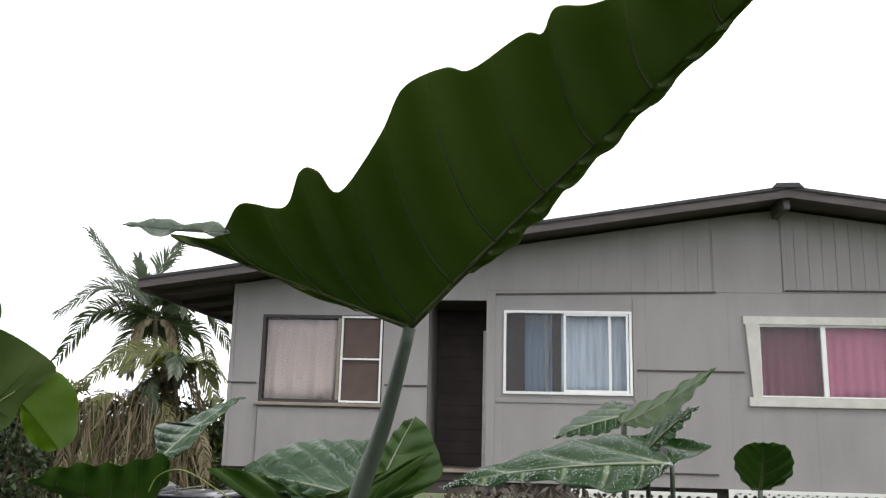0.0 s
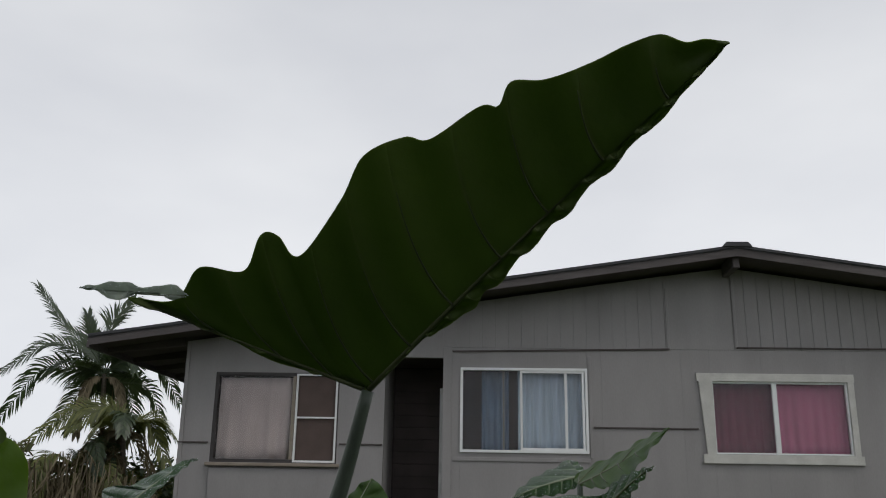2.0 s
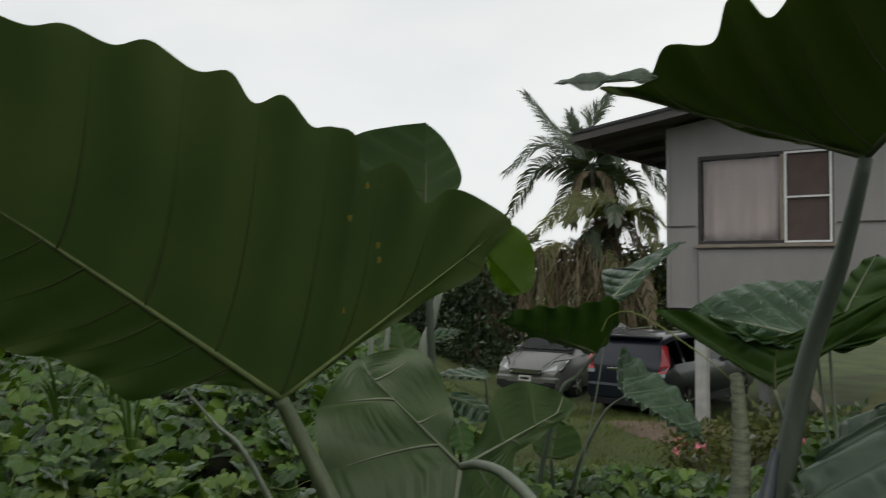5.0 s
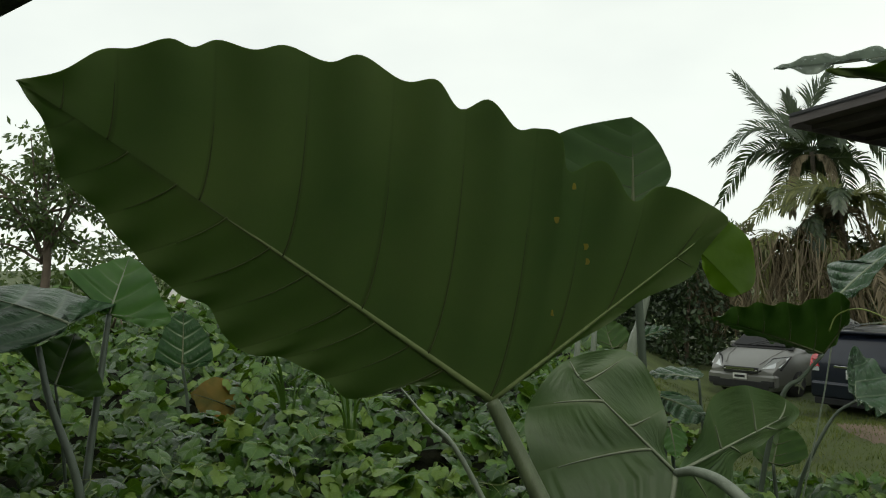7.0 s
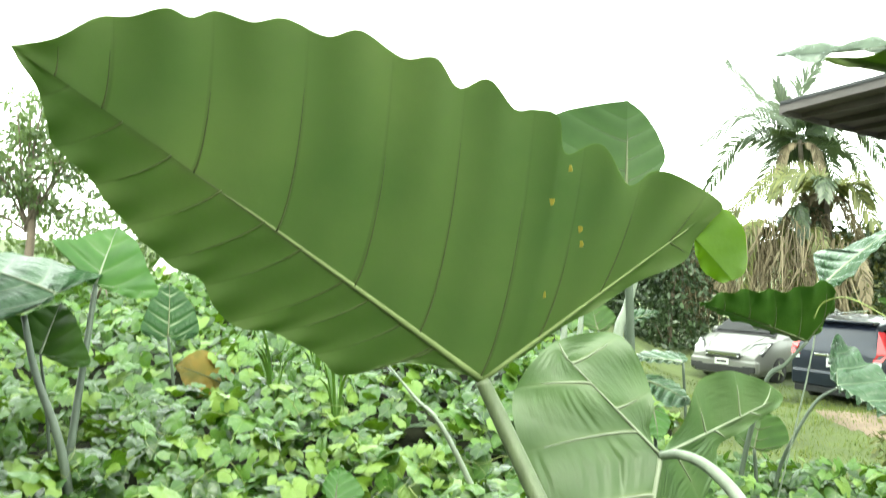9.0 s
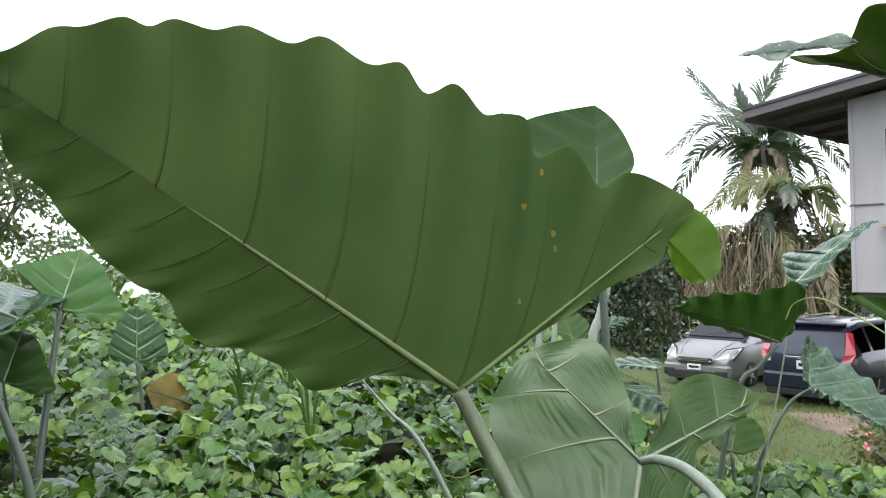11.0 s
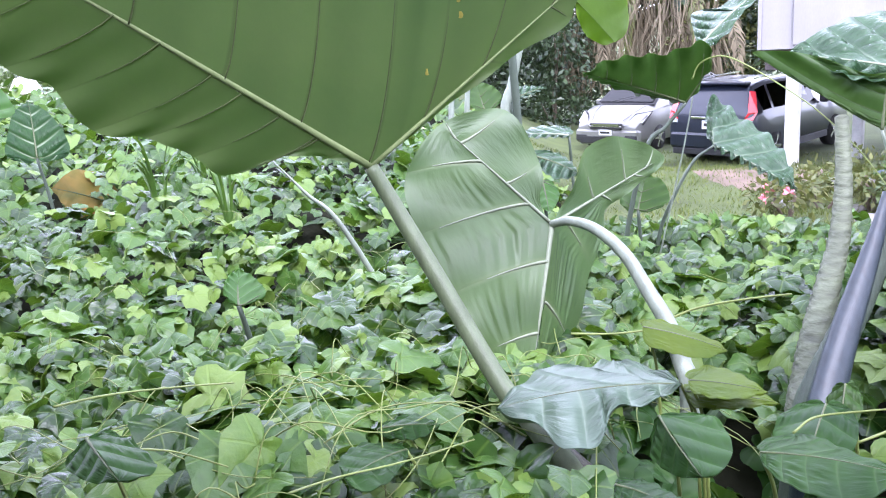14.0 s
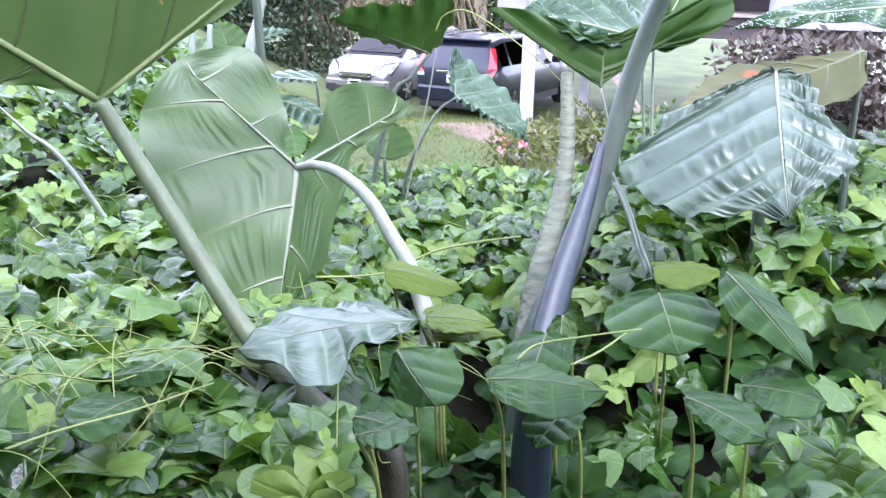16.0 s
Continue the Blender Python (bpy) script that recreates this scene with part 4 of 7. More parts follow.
NEAR_6 = dict(j=(0.036, 1.54, 1.871), t=(0.165, 1.289, 1.815),
    side_a=(-0.856, -0.356, -0.374), edge_a=[(-0.043, 0.014), (0.164, 0.127), (0.429, 0.165), (0.678, 0.103), (0.857, 0.049)],
    side_b=(0.8, 0.489, -0.347), edge_b=[(-0.092, 0.118), (-0.024, 0.247), (0.379, 0.231), (0.736, 0.137)])
NEAR_7 = dict(j=(-0.014, 1.202, 1.785), t=(0.089, 1.071, 1.808),
    side_a=(0.791, 0.597, -0.134), edge_a=[(-0.166, 0.098), (-0.149, 0.379), (0.171, 0.464), (0.665, 0.252)],
    side_b=(-0.756, -0.627, -0.188), edge_b=[(0.209, 0.134), (0.573, 0.205), (0.896, 0.215)])
NEAR_8 = dict(j=(-0.268, 1.677, 1.691), t=(-0.256, 1.593, 1.624),
    side_a=(-0.832, 0.27, -0.484), edge_a=[(-0.044, 0.179), (0.318, 0.358), (0.802, 0.184)],
    side_b=(0.847, 0.396, -0.355), edge_b=[(-0.113, 0.154), (0.281, 0.33), (0.771, 0.195)])
NEAR_9 = dict(j=(-0.44, 0.979, 1.765), t=(-0.345, 0.972, 1.797),
    side_a=(0.121, 0.981, -0.153), edge_a=[(-0.176, 0.308), (-0.013, 0.669), (0.408, 0.539), (0.825, 0.201)],
    side_b=(-0.097, -0.992, 0.078), edge_b=[(0.276, 0.349), (0.748, 0.629), (0.942, 0.384)])
NEAR_10 = dict(j=(-0.498, 1.302, 1.742), t=(-0.394, 1.199, 1.706),
    side_a=(-0.425, -0.117, -0.898), edge_a=[(0.007, 0.156), (0.242, 0.379), (0.701, 0.247)],
    side_b=(0.661, 0.729, -0.18), edge_b=[(-0.041, 0.248), (0.039, 0.676), (0.57, 0.61), (0.932, 0.253)])
NEAR_11 = dict(j=(-0.463, 1.026, 1.765), t=(-0.374, 1.002, 1.77),
    side_a=(0.27, 0.925, -0.267), edge_a=[(-0.171, 0.295), (0.033, 0.623), (0.498, 0.507)],
    side_b=(-0.251, -0.948, -0.197), edge_b=[(0.245, 0.326), (0.748, 0.514), (1.021, 0.328)])
NEAR_12 = dict(j=(0.072, 1.328, 1.756), t=(0.177, 1.224, 1.801),
    side_a=(0.628, 0.741, 0.239), edge_a=[(-0.17, 0.2), (0.038, 0.458), (0.582, 0.254)],
    side_b=(-0.619, -0.741, -0.26), edge_b=[(0.281, 0.254), (0.82, 0.379), (1.057, 0.237)])
NEAR_13 = dict(j=(-0.099, 1.823, 1.77), t=(0.043, 1.776, 1.789),
    side_a=(0.33, 0.933, -0.145), edge_a=[(-0.198, 0.39), (0.053, 0.713), (0.528, 0.517)],
    side_b=(-0.268, -0.919, -0.29), edge_b=[(0.186, 0.398), (0.577, 0.528), (0.863, 0.271)])
NEAR_14 = dict(j=(-0.515, 1.516, 1.717), t=(-0.37, 1.503, 1.726),
    side_a=(0.094, 0.993, -0.071), edge_a=[(-0.156, 0.264), (-0.029, 0.68), (0.483, 0.45)],
    side_b=(-0.083, -0.991, -0.105), edge_b=[(0.161, 0.288), (0.482, 0.395), (0.816, 0.25)])
NEAR_15 = dict(j=(-1.074, 0.64, 1.877), t=(-0.959, 0.604, 1.86),
    side_a=(-0.315, -0.747, -0.586), edge_a=[(-0.007, 0.16), (0.064, 0.352), (0.669, 0.228)],
    side_b=(0.214, 0.881, -0.422), edge_b=[(-0.258, 0.35), (0.098, 0.546), (0.663, 0.577), (0.934, 0.27)])
NEAR_16 = dict(j=(-0.865, 1.082, 1.698), t=(-0.848, 0.902, 1.738),
    side_a=(-0.989, -0.067, 0.129), edge_a=[(-0.042, 0.148), (0.263, 0.325), (0.742, 0.238)],
    side_b=(0.979, 0.051, -0.198), edge_b=[(0.217, 0.131), (0.733, 0.274), (1.054, 0.205)])
NEAR_17 = dict(j=(-0.94, 1.102, 1.711), t=(-0.826, 1.132, 1.731),
    side_a=(-0.24, 0.967, -0.089), edge_a=[(-0.01, 0.231), (0.348, 0.502), (0.738, 0.22)],
    side_b=(0.303, -0.83, -0.469), edge_b=[(0.132, 0.162), (0.606, 0.254), (0.893, 0.136)])
STEM_1 = [ (-1.36, 4.216, 2.073), (-1.325, 4.232, 2.148), (-1.217, 4.213, 2.18), (-1.081, 4.194, 2.126), (-0.865, 4.13, 2.002), (-0.717, 4.044, 1.908), (-0.564, 3.948, 1.781), (-0.429, 3.836, 1.642) ]
STEM_2 = [ (-0.816, 2.259, 1.551), (-0.737, 2.298, 1.587), (-0.609, 2.293, 1.629), (-0.487, 2.278, 1.663) ]
STEM_3 = [ (-0.284, 1.286, 1.765), (-0.26, 1.33, 1.777), (-0.189, 1.348, 1.794), (-0.092, 1.365, 1.816) ]
STEM_4 = [ (-0.194, 1.281, 1.772), (-0.153, 1.315, 1.788), (-0.116, 1.36, 1.808) ]
STEM_5 = [ (-0.977, 1.976, 1.585), (-0.881, 2.019, 1.584), (-0.8, 2.055, 1.593) ]
STEM_6 = [ (-0.237, 2.162, 1.893), (-0.182, 2.05, 1.84), (-0.137, 1.931, 1.783), (-0.097, 1.816, 1.747) ]
STEM_7 = [ (-0.22, 2.066, 1.889), (-0.183, 2.005, 1.844), (-0.146, 1.936, 1.78), (-0.112, 1.868, 1.733) ]
STEM_8 = [ (-1.434, 0.803, 1.783), (-1.427, 0.907, 1.764), (-1.395, 1.029, 1.736), (-1.355, 1.148, 1.706) ]
STEM_9 = [ (-1.162, 0.741, 1.794), (-1.11, 0.8, 1.772), (-1.014, 0.823, 1.758) ]
STEM_10 = [ (-0.874, 0.81, 1.757), (-0.855, 0.898, 1.743), (-0.807, 1.005, 1.729), (-0.748, 1.116, 1.728) ]
SPOTS_B = [ (-1.089, 1.573, 2.51), (-1.049, 1.626, 2.45), (-1.052, 1.636, 2.417), (-1.042, 1.573, 2.582), (-1.14, 1.622, 2.3) ]
SHEATH_B = [ (-0.84, 1.53, 1.537), (-0.753, 1.492, 1.503), (-0.66, 1.454, 1.474), (-0.569, 1.444, 1.44) ]
LEAF_T1 = dict(j=(-2.411, 5.041, 1.671), t=(-2.651, 4.812, 1.706),
    side_a=(-0.68, 0.727, 0.095), edge_a=[(-0.254, 0.491), (-0.211, 1.024), (0.258, 0.872), (0.652, 0.526)],
    side_b=(0.671, -0.726, -0.15), edge_b=[(0.116, 0.187), (0.54, 0.286), (0.815, 0.273)])
LEAF_T2 = dict(j=(-2.686, 4.469, 1.896), t=(-2.787, 4.542, 2.072),
    side_a=(-0.561, -0.828, 0.018), edge_a=[(0.009, 0.225), (0.352, 0.433), (0.759, 0.24)],
    side_b=(0.859, 0.386, 0.337), edge_b=[(-0.079, 0.2), (0.205, 0.564), (0.637, 0.424)])
LEAF_T3 = dict(j=(-2.651, 4.725, 1.931), t=(-2.46, 4.831, 2.0),
    side_a=(-0.551, 0.746, 0.374), edge_a=[(-0.018, 0.361), (0.32, 0.552), (0.691, 0.289)],
    side_b=(0.535, -0.817, -0.216), edge_b=[(0.133, 0.341), (0.459, 0.268), (0.786, 0.195)])
LEAF_T4 = dict(j=(-2.478, 4.658, 1.6), t=(-2.138, 4.584, 1.516),
    side_a=(0.205, 0.978, -0.036), edge_a=[(-0.222, 0.339), (0.026, 0.593), (0.534, 0.353)],
    side_b=(-0.251, -0.953, -0.172), edge_b=[(0.327, 0.297), (0.814, 0.434), (0.995, 0.225)])
LEAF_T5 = dict(j=(-2.241, 4.308, 1.518), t=(-2.153, 4.204, 1.367),
    side_a=(-0.886, -0.084, -0.457), edge_a=[(-0.132, 0.167), (0.225, 0.327), (0.724, 0.228)],
    side_b=(0.649, 0.748, -0.139), edge_b=[(-0.075, 0.218), (0.331, 0.455), (0.804, 0.235)])
PET_Y = [ (-2.533, 3.874, 2.073), (-2.535, 3.856, 1.921), (-2.54, 3.831, 1.77) ]
PET_Z = [ (-2.566, 4.09, 2.072), (-2.571, 4.069, 1.899), (-2.579, 4.041, 1.741) ]
SHEATH_A = [ (-0.264, 2.12, 1.972), (-0.273, 2.06, 1.894), (-0.287, 1.984, 1.811), (-0.303, 1.899, 1.721), (-0.315, 1.815, 1.623), (-0.321, 1.737, 1.529), (-0.32, 1.691, 1.464) ]
NEAR_18 = dict(j=(-0.285, 1.579, 1.687), t=(-0.28, 1.365, 1.641),
    side_a=(-0.977, 0.019, -0.213), edge_a=[(-0.072, 0.116), (0.131, 0.315), (0.504, 0.315), (0.854, 0.146)],
    side_b=(0.987, 0.058, -0.149), edge_b=[(-0.09, 0.063), (0.052, 0.235), (0.437, 0.286), (0.828, 0.155)])
NEAR_19 = dict(j=(-0.193, 1.293, 1.695), t=(-0.224, 1.164, 1.681),
    side_a=(-0.973, 0.229, -0.009), edge_a=[(-0.066, 0.136), (0.188, 0.361), (0.687, 0.318)],
    side_b=(0.972, -0.231, 0.032), edge_b=[(-0.029, 0.061), (0.243, 0.307), (0.736, 0.296)])


# tall leaf in front of the house, with its thick stalk and split sheath
b = (-0.40, 1.98, soil(-0.40, 1.98))
p = taro(b, "giant taro with one huge dark upright leaf above vines")
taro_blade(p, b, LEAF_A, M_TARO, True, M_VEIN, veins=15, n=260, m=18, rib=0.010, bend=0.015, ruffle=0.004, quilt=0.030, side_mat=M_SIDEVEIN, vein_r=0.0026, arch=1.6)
taro_blade(p, b, LEAF_A2, M_TARO_TIP, False, M_VEIN_PALE, veins=5, n=60, m=6, rib=0.003, quilt=0.008, drops=0.5, label="curled wet lobe tip, sheen put into its pale colour", vein_r=0.0015)
rod("petiole", shift([LEAF_A["j"], (-0.129, 2.233, 2.414), (-0.205, 2.25, 2.175), (-0.258, 2.2, 1.909), (-0.306, 2.125, 1.718), (-0.351, 2.053, 1.587), (-0.388, 1.996, 1.45), (-0.40, 1.98, 1.22), (-0.40, 1.98, b[2] - 0.04)], b), 0.017, 0.048, M_STEM, p, "thick grey-green stalk", sides=12)
rod("sheath", shift(rooted(SHEATH_A), b), 0.012, 0.058, M_SHEATH, p, "slate-purple split leaf sheath", sides=14, flat=0.7)
rod("old_stalk", shift(rooted(SHEATH), b), 0.021, 0.056, M_CRINKLE, p, "pale crinkled old stalk", sides=20, steps=16, rough=0.06)

# broad leaf overhead
b = (-0.60, 1.40, soil(-0.60, 1.40))
p = taro(b, "giant taro with a broad overhead leaf seen from below")
taro_blade(p, b, LEAF_B, M_TARO_BROAD, True, M_RIB_BROAD, veins=13, n=240, m=16, rib=0.0105, bend=0.03, ruffle=0.006, quilt=0.006, side_mat=M_SIDEVEIN_BROAD, vein_r=0.0016, arch=1.3)
taro_blade(p, b, LEAF_B2, M_LOBE, True, M_LOBE, veins=3, n=48, m=6, rib=0.002, quilt=0.004, vein_r=0.001, label="lobe with backlight put into its bright yellow-green")
rod("petiole", shift([LEAF_B["j"], PET_B[1], PET_B[2], *PET_B2[3:], (-0.60, 1.40, 1.28), (-0.60, 1.40, b[2] - 0.04)], b), 0.017, 0.031, M_STEM_BROAD, p, "long slanting stalk", sides=12)
rod("sheath", shift(rooted(SHEATH_B), b), 0.022, 0.046, M_SHEATH_B, p, "olive-brown open stalk base", sides=12, flat=0.8)

for k, c in enumerate(SPOTS_B):
    c = Vector(c) - Vector(b)
    ring = [c + Vector((math.cos(a) * (0.006 - 0.0006 * k) * (1 + 0.4 * math.sin(3 * a + k)), 0.0, math.sin(a) * 0.010 * (1 + 0.3 * math.cos(2 * a)))) for a in np.linspace(0, 2 * math.pi, 11)[:-1]]
    ob = part_mesh("worn_spot", mesh_of("worn_spot", ring, [tuple(range(10))], M_SPOT), p, "yellow torn spot in the blade")
    sd = ob.modifiers.new("thick", "SOLIDIFY")
    sd.thickness = 0.002

# leaf with the pale underside and the bowed stalk
b = (-0.74, 2.12, soil(-0.74, 2.12))
p = taro(b, "giant taro with a hanging leaf, pale ribbed underside showing")
taro_blade(p, b, LEAF_C, M_TARO_UNDER, True, M_VEIN_PALE, veins=8, n=170, m=56, rib=0.010, bend=-0.04, quilt=0.009, vein_r=0.0042, pleat=0.008, pleat_from=0.52)
rod("petiole", shift(rooted(PET_C), b), 0.012, 0.030, M_STEM_PALE, p, "pale bowed stalk", sides=12)


def stalk(spec, dx=0.03, dy=0.06):
    j = Vector(spec["j"])
    h = j.z - soil(j.x + dx, j.y + dy) + 0.02
    return [j, j + Vector((dx * 0.3, dy * 0.5, -0.35 * h)), j + Vector((dx, dy, -h))]


def small_taro(spec, mat, stalk, label, away=False, vein=None, r=0.012, **more):
    foot = Vector(stalk[-1])
    g = soil(foot.x, foot.y)
    base_at = (foot.x, foot.y, min(g, foot.z - 0.02))
    pl = taro(base_at, label)
    taro_blade(pl, base_at, spec, mat, away, vein or M_VEIN, **{"n": 72, "m": 8, "veins": 7, "rib": 0.007, **more})
    rod("petiole", shift([*stalk, (foot.x + 0.02, foot.y, base_at[2] - 0.05)], base_at), r * 0.7, r * 1.3, M_STEM_PALE if r < 0.008 else M_STEM, pl)
    return pl


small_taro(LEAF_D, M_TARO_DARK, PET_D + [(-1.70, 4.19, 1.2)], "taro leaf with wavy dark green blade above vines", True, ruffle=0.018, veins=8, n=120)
small_taro(LEAF_E, M_TARO_PALE, stalk(LEAF_E, -0.34, 0.1), "taro with a narrow pale wet leaf", False, M_VEIN_PALE, r=0.005, drops=0.1, quilt=0.025, n=110, m=24, pleat=0.014, vein_r=0.0016)
small_taro(LEAF_F, M_TARO_PALE, PET_F + [(-1.91, 5.25, 0.8)], "taro with a low pale quilted leaf by the lawn", False, M_VEIN_PALE, drops=0.05, quilt=0.03, ruffle=0.022, veins=9, n=150, m=24, pleat=0.016, vein_r=0.0024)
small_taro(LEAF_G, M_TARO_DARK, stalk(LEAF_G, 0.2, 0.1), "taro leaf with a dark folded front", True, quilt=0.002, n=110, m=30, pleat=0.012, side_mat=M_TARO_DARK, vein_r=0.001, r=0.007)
small_taro(LEAF_G3, M_TARO_DARK, stalk(LEAF_G3, 0.05, 0.05), "taro with an upright green leaf, yellowed edge", False, M_VEIN_PALE, quilt=0.02, r=0.007)
small_taro(LEAF_G2, M_TARO_PALE, stalk(LEAF_G2, 0.1, 0.0), "broad pale wet taro leaf, deeply quilted", False, M_VEIN_PALE, quilt=0.035, drops=0.04, r=0.007, n=150, m=30, pleat=0.022, vein_r=0.0022, veins=10)
small_taro(LEAF_H, M_TARO_WET, stalk(LEAF_H), "wide wet taro leaf with pale veins and rain beads", False, M_VEIN_PALE, quilt=0.03, drops=0.35, n=130, m=24, pleat=0.006, vein_r=0.0034)
small_taro(LEAF_H2, M_TARO_DARK, stalk(LEAF_H2), "taro with a slim dark rolled leaf", True)
small_taro(LEAF_H3, M_TARO_WET, stalk(LEAF_H3), "taro with a small wet leaf near the house", False, M_VEIN_PALE, drops=0.3)
small_taro(LEAF_H4, M_TARO_WET, stalk(LEAF_H4), "taro with a half-rolled young leaf", False, drops=0.2)
small_taro(LEAF_H5, M_TARO_DARK, stalk(LEAF_H5), "young taro with one round leaf", True, side_mat=M_TARO_DARK, vein_r=0.001, quilt=0.003)
small_taro(LEAF_K, M_NEAR_PALE, stalk(LEAF_K, 0.05, 0.4), "large wet taro leaf spread over vines, sky sheen in its pale blue-green", False, M_VEIN_PALE, quilt=0.016, ruffle=0.014, n=190, m=50, veins=10, r=0.02, vein_r=0.0016, rib=0.005, pleat=0.013)
small_taro(LEAF_L, M_TARO_YELLOW, stalk(LEAF_L), "yellowing taro leaf with orange blotches", True)
small_taro(LEAF_M, M_TARO_BACK, stalk(LEAF_M), "taro with an upright leaf behind the broad one", True, r=0.016, quilt=0.001, ruffle=0.001, vein_r=0.0010, side_mat=M_SIDEVEIN)
small_taro(LEAF_N, M_TARO_BRIGHT, PET_N + [(-3.97, 1.85, 1.3)], "taro with an arched leaf on the vine bank", False, M_VEIN_PALE, r=0.019)
small_taro(LEAF_O, M_TARO_PALE, PET_O + [(-3.70, 1.72, 1.3)], "taro with a pale flat leaf on the vine bank", False, M_VEIN_PALE, r=0.02, n=110, m=20, pleat=0.012)


def moved(spec, dx, dy, dz, grow=1.0):
    """The same blade at another place and size."""
    j, t = Vector(spec["j"]), Vector(spec["t"])
    d = Vector((dx, dy, dz))
    return {**spec, "j": tuple(j + d), "t": tuple(j + d + (t - j) * grow)}


for spec, mat_, words in ((moved(LEAF_N, -0.05, -0.25, -0.33, 0.8), M_TARO_DARK, "low taro leaf between taller ones, shade put into its green"), 
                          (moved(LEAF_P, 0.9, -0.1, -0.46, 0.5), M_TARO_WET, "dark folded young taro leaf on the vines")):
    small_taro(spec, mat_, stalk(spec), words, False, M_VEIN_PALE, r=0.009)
small_taro(LEAF_P, M_TARO_WET, stalk(LEAF_P), "young taro leaf with dark ribs", False)
small_taro(LEAF_Q, M_DYING, stalk(LEAF_Q), "dying orange taro leaf on the vines", False)
small_taro(LEAF_R, M_TARO_BRIGHT, stalk(LEAF_R), "small bright young taro leaf among vines", True)
small_taro(LEAF_T1, M_TARO_PALE, stalk(LEAF_T1), "low taro leaf lying flat and pale by the lawn", False, M_VEIN_PALE, quilt=0.02)
small_taro(LEAF_T2, M_TARO_DARK, stalk(LEAF_T2), "small upright green taro leaf behind pale stalks", True)
small_taro(LEAF_T3, M_TARO_PALE, stalk(LEAF_T3), "small pale taro leaf tipped sideways", False, quilt=0.015)
small_taro(LEAF_T4, M_TARO_PALE, stalk(LEAF_T4), "soft green taro leaf low among lawn weeds", False, quilt=0.02)
small_taro(LEAF_T5, M_TARO_BRIGHT, stalk(LEAF_T5), "young bright taro leaf at the lawn edge", True)
small_taro(LEAF_S, M_TARO_DARK, stalk(LEAF_S), "rounded taro leaf by the lawn edge", True)
# broken pale stalk leaning out of the vines, and a tuft of strap leaves
b = (-1.93, 2.66, soil(-1.93, 2.66))
p = taro(b, "broken pale taro stalk leaning over the vines")
rod("petiole", shift([(-2.34, 2.31, 1.96), (-2.26, 2.39, 1.82), (-2.16, 2.48, 1.66), (-1.93, 2.66, b[2] - 0.03)], b), 0.004, 0.024, M_STEM_PALE, p, "pale split stalk", flat=0.6)
rt = random.Random(77)
for x_, y_ in ((-4.08, 3.12), (-3.72, 3.3), (-4.6, 3.9)):
    b = (x_, y_, soil(x_, y_))
    tuft = empty("strap_leaf_plant", Matrix.Translation(b), "tuft of narrow arching green strap leaves among vines", "plant", "strap-leaved plants")
    for k in range(11):
        a, ln, hi = rt.uniform(0, 6.28), rt.uniform(0.22, 0.36), rt.uniform(0.5, 0.72)
        h = Vector((math.cos(a), math.sin(a), 0))
        pts = smooth_line([Vector((0, 0, 0.0)), h * ln * 0.2 + Vector((0, 0, hi * 0.75)), h * ln * 0.6 + Vector((0, 0, hi)), h * ln + Vector((0, 0, hi * 0.82))], 5)
        sd = h.cross(Vector((0, 0, 1)))
        v, f = [], []
        for i, q in enumerate(pts):
            w_ = 0.009 * math.sin(math.pi * (0.12 + 0.87 * i / (len(pts) - 1)))
            v += [q - sd * w_, q + Vector((0, 0, -0.004)), q + sd * w_]
            if i:
                o = 3 * i
                f += [(o - 3, o - 2, o + 1, o), (o - 2, o - 1, o + 2, o + 1)]
        part_mesh("leaf", mesh_of("leaf", v, f, M_WEED, True), tuft)
b = (-2.13, 3.65, soil(-2.13, 3.65))
p = taro(b, "bare pale taro stalk rising behind the leaves")
rod("petiole", shift(PET_X + [(-2.13, 3.65, 1.2)], b), 0.018, 0.03, M_STEM_PALE, p)
for line in (PET_Y, PET_Z):
    foot = line[-1]
    b = (foot[0], foot[1], soil(foot[0], foot[1]))
    p = taro(b, "bare grey taro stalk standing among vines")
    rod("petiole", shift(line + [(foot[0], foot[1], b[2] - 0.02)], b), 0.014, 0.022, M_STEM_PALE, p)


# broad-leaved climber sprawling in front: single large leaves on thin stalks
climber = empty("broad_leaf_climber", Matrix.Translation((-0.1, 1.3, 1.3)), "sprawling climber with large glossy heart-shaped leaves", "climber")
cb = Vector((-0.1, 1.3, 1.3))
